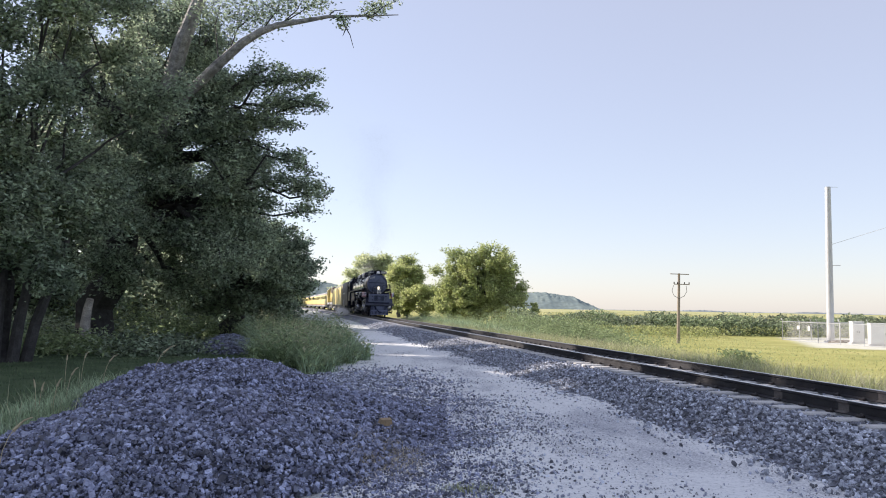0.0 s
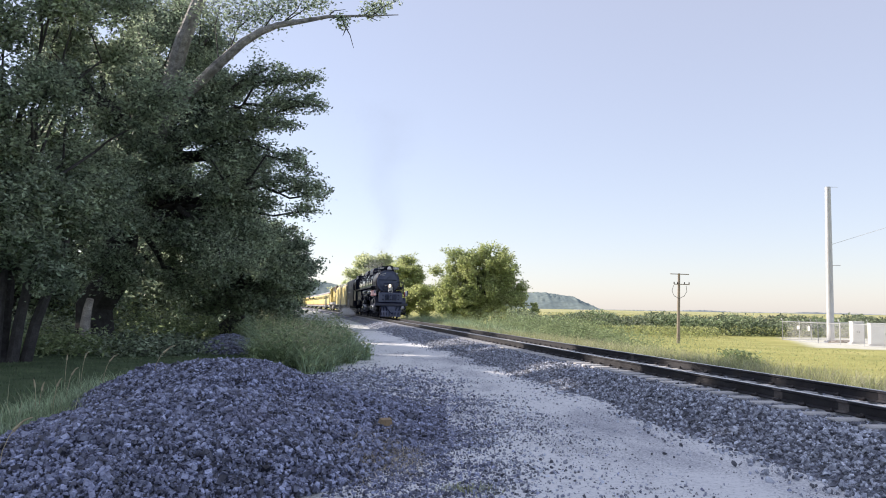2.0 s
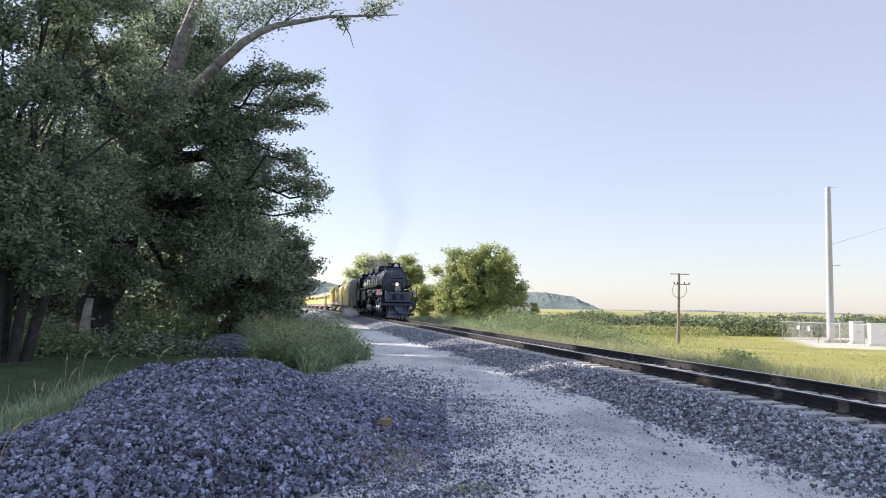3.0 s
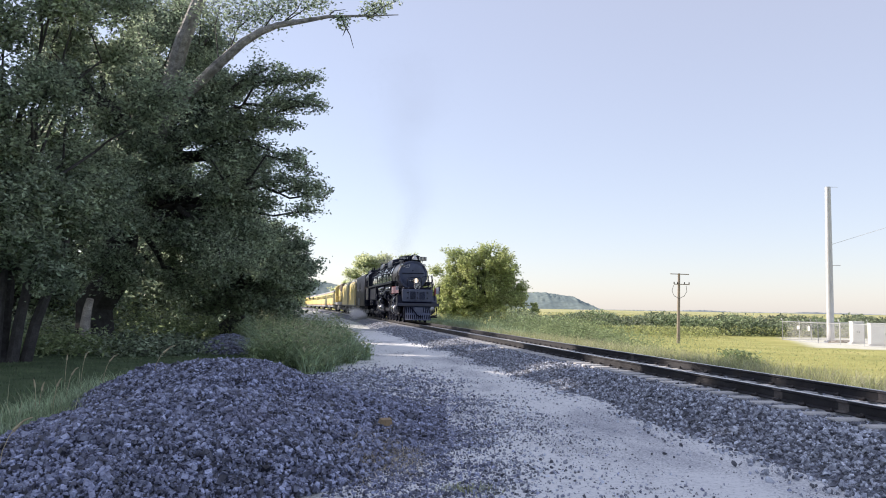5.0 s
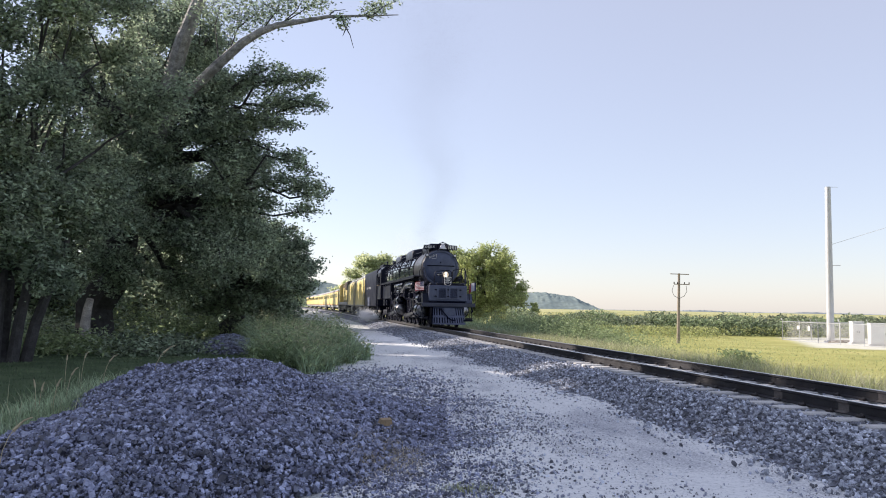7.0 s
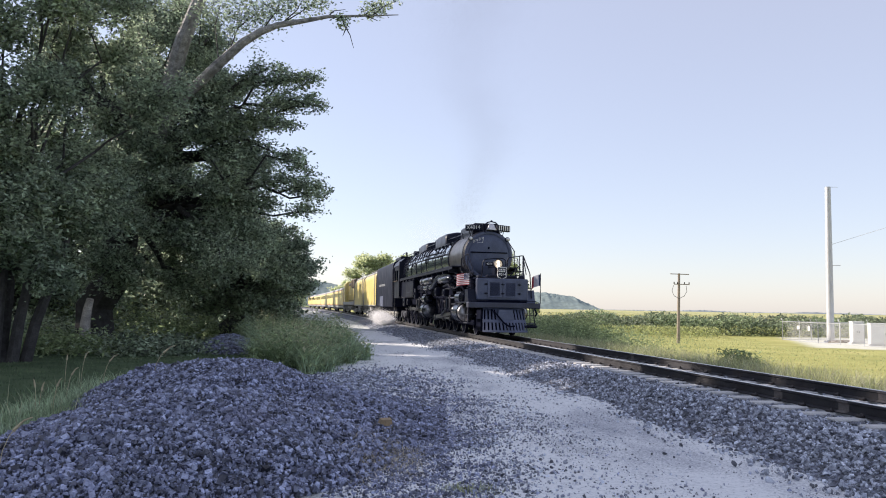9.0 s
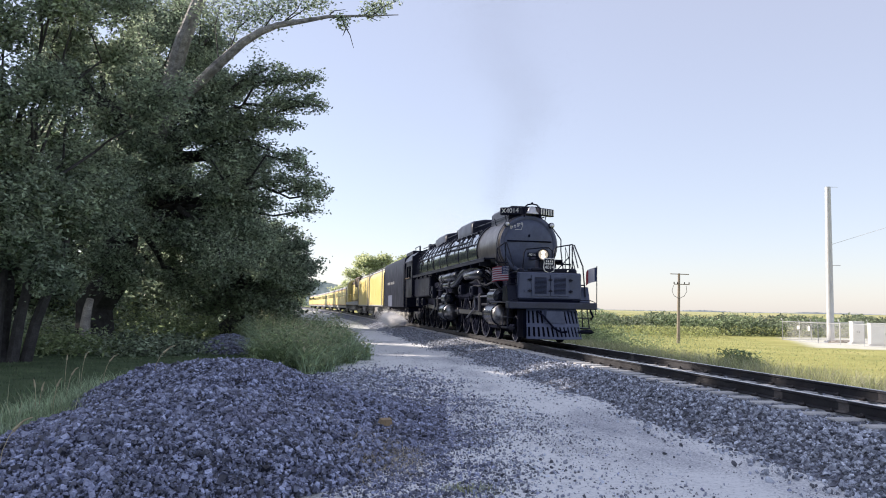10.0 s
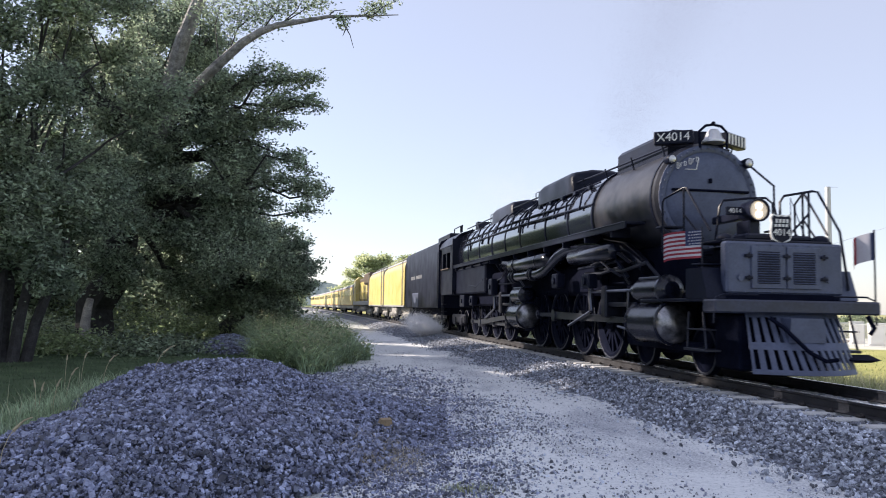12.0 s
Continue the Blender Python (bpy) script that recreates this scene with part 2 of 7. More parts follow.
# taken near black so the gear below the engine sinks into shade
FRAME = mat("near_black_frame", (0.004, 0.0055, 0.015), 0.65, 0.1, var=0.5, scale=3, fine=30, bump=0.2, other=(0.007, 0.009, 0.021), spec=0.02)
STEEL = mat("machined_steel", (0.12, 0.128, 0.165), 0.34, 1.0, var=0.25, scale=6, fine=40, bump=0.05)
DULL_STEEL = mat("dull_steel", (0.026, 0.030, 0.048), 0.45, 0.6, var=0.4, scale=5, fine=40, bump=0.08, other=(0.016, 0.018, 0.030))
SILVER = mat("silver_paint", (0.62, 0.63, 0.65), 0.35, 0.6, var=0.15, scale=8)
WHITE = mat("white_paint", (0.78, 0.78, 0.77), 0.5, var=0.08, scale=6, bump=0.03)
LETTER = mat("pale_lettering", (0.82, 0.82, 0.80), 0.6, var=0.2, scale=9, bump=0)
YELLOW = mat("yellow_paint", (0.66, 0.55, 0.22), 0.38, var=0.12, scale=1.5, fine=12, bump=0.03, other=(0.58, 0.46, 0.12))
CAR_GREY = mat("grey_roof_paint", (0.33, 0.34, 0.36), 0.5, var=0.2, scale=2, bump=0.05)
RED = mat("red_line", (0.50, 0.03, 0.03), 0.5, var=0.1)
BROWN = mat("brown_paint", (0.11, 0.075, 0.05), 0.5, var=0.3, scale=2)
TRUCK_GREY = mat("truck_grey", (0.40, 0.39, 0.37), 0.65, 0.1, var=0.45, scale=4, other=(0.13, 0.125, 0.12))
GLASS = mat("dark_glass", (0.02, 0.025, 0.03), 0.06, 0.0, var=0.1, bump=0)
# the shade on the flags is put into duller cloth colours
RED_CLOTH = mat("red_cloth", (0.26, 0.03, 0.05), 0.85, var=0.12, scale=20, fine=200, bump=0.05, translucent=0.12)
WHITE_CLOTH = mat("white_cloth", (0.50, 0.50, 0.56), 0.85, var=0.08, scale=20, fine=200, bump=0.05, translucent=0.15)
BLUE_CLOTH = mat("blue_cloth", (0.035, 0.05, 0.13), 0.85, var=0.12, scale=20, fine=200, bump=0.05, translucent=0.25)
LAMP_GLASS = glow("lit_headlight", (1.0, 0.90, 0.70), 1.25)
# faint glow of its own in place of the bulbs' reflected light
LAMP_RIM = glow("reflector", (1.0, 0.84, 0.60), 0.10)
TENDER = mat("tender_paint", (0.008, 0.010, 0.024), 0.42, var=0.4, scale=1.2, fine=14, bump=0.08, other=(0.011, 0.014, 0.029), spec=0.06)
COVER = mat("polished_cover", (0.36, 0.36, 0.38), 0.33, 0.9, var=0.35, scale=5, fine=30, bump=0.05, other=(0.09, 0.092, 0.10))
# paler mottling in the colour stands in for streaky light
SMOKEBOX = mat("streaky_smokebox", (0.009, 0.011, 0.022), 0.34, 0.0, var=0.6, scale=2.6, fine=5, bump=0.15, other=(0.030, 0.030, 0.036), spec=0.40)

# ---- ground: one sheet to the horizon ----
def spaced(parts):
    out = []
    for a, b, d in parts:
        out.extend(np.arange(a, b, d))
    return np.array(out + [parts[-1][1]])


def build_ground():
    xs = spaced([(-2600, -600, 200), (-600, -100, 50), (-100, -24, 4), (-24, 26, 0.4), (26, 60, 1.4), (60, 140, 5), (140, 600, 40), (600, 2600, 200)])
    ys = spaced([(-1200, -100, 110), (-100, -6, 6), (-6, 34, 0.4), (34, 110, 1.4), (110, 200, 5), (200, 600, 40), (600, 4600, 200)])
    X, Y = np.meshgrid(xs, ys)
    Z = ground_height(X, Y)
    v = np.stack([X.ravel(), Y.ravel(), Z.ravel()], 1)
    nx, ny = len(xs), len(ys)
    i = (np.arange(ny - 1)[:, None] * nx + np.arange(nx - 1)[None]).ravel()
    me = raw_mesh("ground", v, np.stack([i, i + 1, i + nx + 1, i + nx], 1), ground_material(), True)
    u = beside(X, Y)
    # the left edge of the road stands off from the track a little more as it nears the camera
    left = -7.4 + 0.35 * wavy(X, Y, 0.8) - 0.012 * np.clip(Y - 30, 0, 80) - 1.3 * np.exp(-((Y - 17.0) / 3.5) ** 2)
    near = np.clip((16 - Y) / 10, 0, 1)
    road = smooth_step(-0.5, 0.5, u - left + near * 0.6) * (1 - smooth_step(2.2, 3.0, u))
    # road cover is thinned far off to darken the overbright sunlit stretch
    road = road * (1 - 0.32 * smooth_step(40, 60, Y))
    road = np.where((pile_height(X, Y) > 0.02), 1.0, road)
    fld = smooth_step(3.0, 4.0, u)
    # the crushed-stone pad round the steel mast
    pad = smooth_step(0, 1.5, X - (29.0 + (Y - 60) * 0.33)) * smooth_step(0, 2, Y - 61 + (X - 33) * 0.42) * (1 - smooth_step(0, 2, Y - 88)) * (1 - smooth_step(60, 62, X)) * 0.6
    col = np.stack([road.ravel(), fld.ravel(), pad.ravel(), np.ones(road.size)], 1).astype(np.float32)
    a = me.color_attributes.new("cover", "FLOAT_COLOR", "POINT")
    a.data.foreach_set("color", col.ravel())
    return tagged(new("ground", me), "pale crushed-stone road, mown grass and a flat green field", "ground", kind="structure")


build_ground()

# ---- stones ----
BLOCK_V = np.array([(x, y, z) for x in (-1, 1) for y in (-1, 1) for z in (-1, 1)], float) * 0.62
BLOCK_F = np.array([(0, 1, 3), (0, 3, 2), (4, 6, 7), (4, 7, 5), (0, 4, 5), (0, 5, 1), (2, 3, 7), (2, 7, 6), (0, 2, 6), (0, 6, 4), (1, 5, 7), (1, 7, 3)])


def stone_shapes(rng, count=24):
    """Angular broken stones of twelve faces."""
    out = []
    for _ in range(count):
        v = BLOCK_V * rng.uniform(0.72, 1.15, (8, 1)) + rng.normal(0, 0.11, (8, 3))
        out.append(v * np.array([1.3, 0.92, 0.66]))
    return out


def turns(rng, n):
    q = rng.normal(size=(n, 4))
    q /= np.linalg.norm(q, axis=1)[:, None]
    w, x, y, z = q.T
    return np.stack([1 - 2 * (y * y + z * z), 2 * (x * y - z * w), 2 * (x * z + y * w), 2 * (x * y + z * w), 1 - 2 * (x * x + z * z), 2 * (y * z - x * w), 2 * (x * z - y * w), 2 * (y * z + x * w), 1 - 2 * (x * x + y * y)], 1).reshape(n, 3, 3)


def stones_mesh(name, rng, pts, sizes, material):
    shapes = np.array(stone_shapes(rng))
    n = len(pts)
    v = shapes[rng.integers(0, len(shapes), n)] * np.asarray(sizes)[:, None, None]
    v = np.einsum("nij,nkj->nki", turns(rng, n), v) + np.asarray(pts)[:, None, :]
    f = BLOCK_F[None] + (np.arange(n) * 8)[:, None, None]
    return raw_mesh(name, v.reshape(-1, 3), f.reshape(-1, 3), material)


def build_pile():
    rng = np.random.default_rng(4)
    heap = thing("gravel_pile", "heap of loose dark grey crushed ballast stones beside the road", "gravel pile")
    xs, ys = np.arange(-6.9, 1.4, 0.12), np.arange(5.4, 15.6, 0.12)
    X, Y = np.meshgrid(xs, ys)
    Z = pile_height(X, Y)
    Z = np.where(Z > 0.02, Z - 0.02, -0.15)
    nx = len(xs)
    i = (np.arange(len(ys) - 1)[:, None] * nx + np.arange(nx - 1)[None]).ravel()
    part("core", raw_mesh("core", np.stack([X.ravel(), Y.ravel(), Z.ravel()], 1), np.stack([i, i + 1, i + nx + 1, i + nx], 1), BALLAST_BED, True), None, heap)
    n = 90000
    p = np.stack([rng.uniform(-6.5, 1.0, n), rng.uniform(5.6, 15.2, n)], 1)
    h = pile_height(p[:, 0], p[:, 1])
    keep = h > 0.012
    p, h = p[keep], h[keep]
    size = rng.lognormal(math.log(0.0225), 0.32, len(p)).clip(0.012, 0.055)
    pts = np.column_stack([p, h + rng.uniform(-0.3, 0.55, len(p)) * size])
    order = np.argsort(np.hypot(pts[:, 0] + 2.0, pts[:, 1] - 8.2))
    pts, size = pts[order], size[order]
    tagged(part("rubble", stones_mesh("rubble", rng, pts[280:], size[280:], BALLAST), None, heap), kind="stuff")
    shapes = []
    for s in stone_shapes(rng, 10):
        shapes.append(raw_mesh("stone", s, BLOCK_F, STONE_SINGLE))
    for k in range(280):
        ob = new("stone", shapes[k % 10])
        ob.parent = heap
        ob.matrix_basis = Matrix.LocRotScale(pts[k] + (0, 0, 0.01), Euler(rng.uniform(0, 6.28, 3)), Vector((size[k] * 1.1,) * 3))
    # stones that rolled off on to the road
    n = 44000
    q = np.stack([rng.normal(-0.2, 0.95, n), rng.normal(10.0, 3.2, n)], 1)
    patchy = wavy(q[:, 0] * 1.6, q[:, 1], 1.1) + 0.6 * wavy(q[:, 0], q[:, 1] * 0.5, 3.1)
    q = q[(patchy > rng.uniform(-1.3, 1.3, n)) | (q[:, 0] < 0.1)]
    ok = (pile_height(q[:, 0], q[:, 1]) < 0.02) & (q[:, 1] > 5.5) & (q[:, 0] > -6) & (beside(q[:, 0], q[:, 1]) < -3.4) & (beside(q[:, 0], q[:, 1]) > -8.0)
    q = q[ok]
    n = 6500
    q2 = np.stack([rng.normal(-2.0, 0.9, n), rng.normal(17.0, 1.8, n)], 1)
    q2 = q2[(pile_height(q2[:, 0], q2[:, 1]) < 0.02) & (beside(q2[:, 0], q2[:, 1]) > -8.6)]
    q = np.concatenate([q, q2])
    sz = rng.lognormal(math.log(0.0105), 0.45, len(q)).clip(0.005, 0.026)
    sz[-len(q2):] *= 1.7
    near = q[:, 0] + 0.35 * rng.normal(size=len(q)) < 0.5
    near[-len(q2):] = rng.random(len(q2)) < 0.35
    for pick, material, label in ((near, BALLAST, "dark ballast stones strewn round the foot of the heap"), (~near, TRACK_STONE, "grey ballast stones scattered thinly over the gravel road")):
        a, b = q[pick], sz[pick]
        tagged(new("scattered_stones", stones_mesh("scattered_stones", rng, np.column_stack([a, ground_height(a[:, 0], a[:, 1]) + b * 0.35]), b, material)), label, "stones", kind="stuff")


# carries the same blue shade tint as the rest of the heap
STONE_SINGLE = mat("single_stone", (0.225, 0.24, 0.345), 0.50, var=0.3, scale=2, fine=9, bump=0.3, per_piece=0.6)


build_pile()


def build_small_heap():
    rng = np.random.default_rng(14)
    heap = thing("gravel_pile", "small dark heap of ballast stones behind the roadside weeds", "gravel pile", pose(-7.3, 26.6, 0))
    m = Mb()
    m.lathe((0, 0, -0.05), (0, 0, 1), [(0, 1.3), (0.2, 1.1), (0.45, 0.7), (0.62, 0.3), (0.66, 0.02)], 20)
    part("core", m, BALLAST_BED, heap)
    n = 5200
    r, a = 1.3 * np.sqrt(rng.random(n)), rng.uniform(0, 2 * math.pi, n)
    z = np.interp(r, (0, 0.3, 0.7, 1.1, 1.3), (0.61, 0.57, 0.40, 0.15, -0.02))
    tagged(part("rubble", stones_mesh("rubble", rng, np.stack([r * np.cos(a), r * np.sin(a), z], 1), rng.lognormal(math.log(0.026), 0.3, n), BALLAST), None, heap), kind="stuff")


build_small_heap()


# ---- the track ----
def sweep(name, profile, u0, s_list, material, parent, label="", smooth=True):
    """A profile of (u, z) carried along the line."""
    v, n = [], len(profile)
    for s in s_list:
        v.extend(on_track(s, u0 + u, z) for u, z in profile)
    f = []
    for k in range(len(s_list) - 1):
        for i in range(n):
            j = (i + 1) % n
            f.append((k * n + i, k * n + j, (k + 1) * n + j, (k + 1) * n + i))
    ob = new(name, raw_mesh(name, v, f, material))
    ob.parent = parent
    return tagged(ob, label)


def build_track():
    rng = np.random.default_rng(9)
    track = thing("railway_track", "single railway track with rusty steel rails on concrete ties", "railway track", kind="structure")
    s_list = np.concatenate([np.arange(-30, 120, 2.0), np.arange(120, 560, 10.0)])
    # stone bed
    bed = [(-2.95, -0.52), (-1.75, -0.25), (1.75, -0.25), (3.6, -1.0), (0, -1.3)]
    sweep("ballast_bed", bed, 0, s_list, BALLAST_BED, track)
    rail = [(-0.036, -0.008), (-0.030, -0.001), (0.030, -0.001), (0.036, -0.008), (0.036, -0.035), (0.010, -0.050), (0.009, -0.150), (0.075, -0.172), (0.075, -0.185), (-0.075, -0.185), (-0.075, -0.172), (-0.009, -0.150), (-0.010, -0.050), (-0.036, -0.035)]
    head = [(-0.029, -0.001), (-0.026, 0.003), (0.026, 0.003), (0.029, -0.001)]
    for u in (-0.755, 0.755):
        r = sweep("rail", rail, u, s_list, RAIL_STEEL, track)
        sweep("running_surface", head, u, s_list, RAIL_TOP, r, "polished steel running surface")
    # pale rust-toned patches put on the rails in place of sunlit speckles
    for s, u in ((11.05, -0.755), (12.55, -0.755), (21.4, 0.755), (12.1, 0.755)):
        w = [(-0.040, -0.012), (0.040, -0.012), (0.040, -0.036), (0.014, -0.052), (0.013, -0.148), (0.078, -0.170), (-0.078, -0.170), (-0.013, -0.148), (-0.014, -0.052), (-0.040, -0.036)]
        sweep("rail_sun_patch", w, u, [s - 0.11, s + 0.11], RAIL_PATCH, track, "pale rust-toned patch for sunlit speckles on the rail web")
    # ties: a tapered concrete beam with a dip between the rails
    b = Mb()
    prof = [(-1.30, -0.195), (-1.27, -0.185), (-0.45, -0.185), (-0.3, -0.215), (0.3, -0.215), (0.45, -0.185), (1.27, -0.185), (1.30, -0.195), (1.30, -0.40), (-1.30, -0.40)]
    b.ring_loft([[(x, -0.11, z if z < -0.3 else z - 0.02) for x, z in prof], [(x, -0.085, z) for x, z in prof], [(x, 0.085, z) for x, z in prof], [(x, 0.11, z if z < -0.3 else z - 0.02) for x, z in prof]])
    tie_me = b.mesh("tie", CONCRETE)
    c = Mb()
    for u in (-0.755, 0.755):
        for d in (-0.10, 0.10):
            c.box(u + d - 0.035, u + d + 0.035, -0.06, 0.06, -0.19, -0.145, 0.012)
            c.tube([(u + d * 1.2, -0.07, -0.165), (u + d * 0.9, -0.03, -0.135), (u + d * 0.7, 0.03, -0.145), (u + d * 1.15, 0.07, -0.16)], 0.014, 6)
    clip_me = c.mesh("clip", CLIP)
    far_v, far_f = [], []
    for k in range(-20, 420):
        s = k * 0.61 + 0.25
        p = on_track(s)
        h = float(np.interp(s, _ss, _hd)) + rng.normal(0, 0.004)
        m = Matrix.LocRotScale((p[0], p[1], p[2] + rng.normal(0, 0.004)), Euler((0, 0, h)), None)
        if k < 130:
            t = new("tie", tie_me)
            t.parent, t.matrix_basis = track, m
            q = new("clip", clip_me)
            q.parent = t
        else:
            base = len(far_v)
            far_v.extend(tuple(m @ v.co) for v in tie_me.vertices)
            far_f.extend(tuple(i + base for i in pl.vertices) for pl in tie_me.polygons)
    me = bpy.data.meshes.new("far_ties")
    me.from_pydata(far_v, [], far_f)
    me.materials.append(CONCRETE)
    tagged(part("far_ties", me, None, track), kind="stuff")
    # loose stones of the bed
    n = 105000
    s = 5.5 + 62 * rng.random(n) ** 1.9
    u = rng.uniform(-3.6, 1.9, n)
    zb = np.where(u < -1.75, -0.52 + (u + 2.95) / 1.2 * 0.29, -0.235)
    zb = np.where(u < -2.95, -0.5, zb)
    under = (np.abs(np.abs(u) - 0.755) < 0.10)
    tie_at = np.abs(((s - 0.25) / 0.61 + 0.5) % 1 - 0.5) * 0.61 < 0.145
    ok = ~under & ~(tie_at & (np.abs(u) < 1.28)) & ~((u > 0.9) & (s > 30)) & ~((u < -2.8) & (rng.random(n) < np.clip((-2.8 - u) / 0.8 + 0.35, 0, 0.97)))
    s, u, zb = s[ok], u[ok], zb[ok]
    sz = rng.lognormal(math.log(0.0235), 0.3, len(s)).clip(0.012, 0.048) * (1 + np.clip(s - 25, 0, 40) * 0.012)
    h = np.interp(s, _ss, _hd)
    pts = np.stack([np.interp(s, _ss, _tx) + u * np.cos(h), np.interp(s, _ss, _ty) + u * np.sin(h), RAIL_Z + zb + rng.uniform(-0.2, 0.6, len(s)) * sz], 1)
    tagged(part("ballast_stones", stones_mesh("ballast_stones", rng, pts, sz, TRACK_STONE), None, track), kind="stuff")


build_track()


# ---- trees ----
BARK = mat("bark", (0.062, 0.060, 0.062), 0.95, var=0.5, scale=5, fine=30, bump=0.9)
BARK_PALE = mat("pale_bark", (0.34, 0.335, 0.33), 0.95, var=0.55, scale=5, fine=24, bump=0.9)
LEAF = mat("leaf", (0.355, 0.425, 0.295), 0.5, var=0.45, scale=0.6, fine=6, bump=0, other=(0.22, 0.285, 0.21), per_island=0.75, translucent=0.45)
# copy of the leaf, its colour lightened for sun and distance haze
LEAF_SUN = mat("leaf_sunlit", (0.57, 0.61, 0.29), 0.55, var=0.4, scale=0.25, fine=4, bump=0, other=(0.36, 0.43, 0.18), per_island=0.45, translucent=0.5)


def leaves_mesh(name, rng, centres, size, material, droop=0.3, length=2.0):
    """Many folded leaf blades, each of four corners with a bent middle."""
    n = len(centres)
    d = rng.normal(size=(n, 3))
    d[:, 2] = d[:, 2] * 0.55 - droop
    d /= np.linalg.norm(d, axis=1)[:, None]
    s = rng.normal(size=(n, 3)) * np.array([1, 1, 0.8])
    s -= (s * d).sum(1)[:, None] * d
    s /= np.linalg.norm(s, axis=1)[:, None]
    nrm = np.cross(d, s)
    L = (size * rng.uniform(0.7, 1.35, n))[:, None]
    W = L / length
    v = np.stack([centres - d * L * 0.5, centres + s * W * 0.5 + nrm * W * 0.15, centres + d * L * 0.5 - nrm * L * 0.1, centres - s * W * 0.5 + nrm * W * 0.15], 1)
    f = np.arange(n * 4).reshape(n, 4)
    return raw_mesh(name, v.reshape(-1, 3), f, material)


def limb_points(rng, a, b, sag=0.1, n=7):
    a, b = np.array(a, float), np.array(b, float)
    L = np.linalg.norm(b - a)
    w = rng.normal(0, L * 0.035, (n, 3))
    t = np.linspace(0, 1, n)[:, None]
    w[0] = w[-1] = 0
    return a + (b - a) * t + w + np.array([0, 0, 1]) * (np.sin(t * math.pi) * L * sag)


def tree(name, label, base, fork, trunk_r, targets, leaf, n_leaves, leaf_size, seed, bark=None, twigs=9, droop=0.3, lean=None):
    """A trunk to its fork, a limb to every clump, boughs within the clump, and leaves along the twigs.
    targets: (x, y, z, radius, flatness) of each clump."""
    rng = np.random.default_rng(seed)
    bark = bark or BARK
    t = thing(name, label, "tree", pose(*base))
    base = np.array(base, float)
    fork = np.array(fork, float) - base
    tr = Mb()
    pts = limb_points(rng, (0, 0, -0.3), fork, 0.0, 6)
    tr.tube([tuple(p) for p in pts], trunk_r * 1.25, 10, trunk_r * 0.75)
    part("trunk", tr, bark, t)
    limbs = Mb()
    total = sum(c[3] ** 2.2 for c in targets)
    centres = []
    for c in targets:
        p = np.array(c[:3]) - base
        r, flat = c[3], c[4]
        start = pts[-1] if p[2] > fork[2] else pts[3] * 0.5 + pts[4] * 0.5
        lp = limb_points(rng, start, p, 0.06)
        rad = max(0.05, trunk_r * 0.42 * min(1.0, r / 2.0))
        limbs.tube([tuple(q) for q in lp], rad, 6, rad * 0.3)
        count = int(n_leaves * r ** 2.2 / total)
        # twigs spread in the clump; leaves gather round the outer half of each
        k = max(6, int(twigs * r * 3))
        dirs = rng.normal(size=(k, 3))
        dirs /= np.linalg.norm(dirs, axis=1)[:, None]
        ends = p + dirs * (r * rng.uniform(0.45, 1.08, (k, 1))) * np.array([1, 1, flat])
        starts = lp[rng.integers(4, 7, k)] * 0.6 + p * 0.4
        for a, e in list(zip(starts, ends))[: max(4, k // 5)]:
            limbs.tube([tuple(q) for q in limb_points(rng, a, e, 0.05, 4)], rad * 0.28, 3, 0.008)
        w = rng.integers(0, k, count)
        along = rng.uniform(0.35, 1.06, count)[:, None]
        centres.append(starts[w] + (ends[w] - starts[w]) * along + rng.normal(0, 0.13 * r ** 0.7, (count, 3)) * np.array([1, 1, 0.75]))
    part("bough", limbs, bark, t)
    part("crown", leaves_mesh("crown", rng, np.concatenate(centres), leaf_size, leaf, droop), None, t)
    return t


def clumps(rng, centre, spread, count, r0, r1, flat=0.7):
    """Clumps strewn through an egg-shaped crown."""
    out = []
    for _ in range(count):
        d = rng.normal(size=3)
        d = d / np.linalg.norm(d) * rng.uniform(0.35, 1.0) ** 0.5
        out.append((*(np.array(centre) + d * np.array(spread)), rng.uniform(r0, r1), flat))
    return out


GRASS_LONG = mat("long_grass", (0.48, 0.50, 0.22), 0.6, var=0.35, scale=0.7, fine=5, bump=0, other=(0.33, 0.38, 0.16), per_island=0.4, translucent=0.35)
GRASS_DRY = mat("dry_grass", (0.58, 0.55, 0.38), 0.7, var=0.3, scale=0.8, fine=5, bump=0, other=(0.34, 0.36, 0.22), per_island=0.4, translucent=0.35)
# blade colour holds the lawn's shade: darker and bluer than the field grass
GRASS_LAWN = mat("shaded_lawn_grass", (0.13, 0.19, 0.095), 0.6, var=0.35, scale=0.7, fine=5, bump=0, other=(0.055, 0.09, 0.045), per_island=0.45, translucent=0.3)
# distance haze is painted in here as a paler leaf colour
LEAF_FAR = mat("hazed_leaf", (0.68, 0.72, 0.46), 0.6, var=0.35, scale=0.2, fine=3, bump=0, other=(0.50, 0.56, 0.34), per_island=0.3, translucent=0.62)
# grass colour made paler and bluer to lift tufts in the trees' shade
GRASS_SEED = mat("seeding_grass", (0.43, 0.55, 0.37), 0.65, var=0.3, scale=0.9, fine=5, bump=0, other=(0.22, 0.30, 0.15), per_island=0.5, translucent=0.4)
WEED = mat("weed_leaf", (0.35, 0.42, 0.22), 0.6, var=0.35, scale=0.9, fine=5, bump=0, other=(0.21, 0.28, 0.14), per_island=0.45, translucent=0.3)
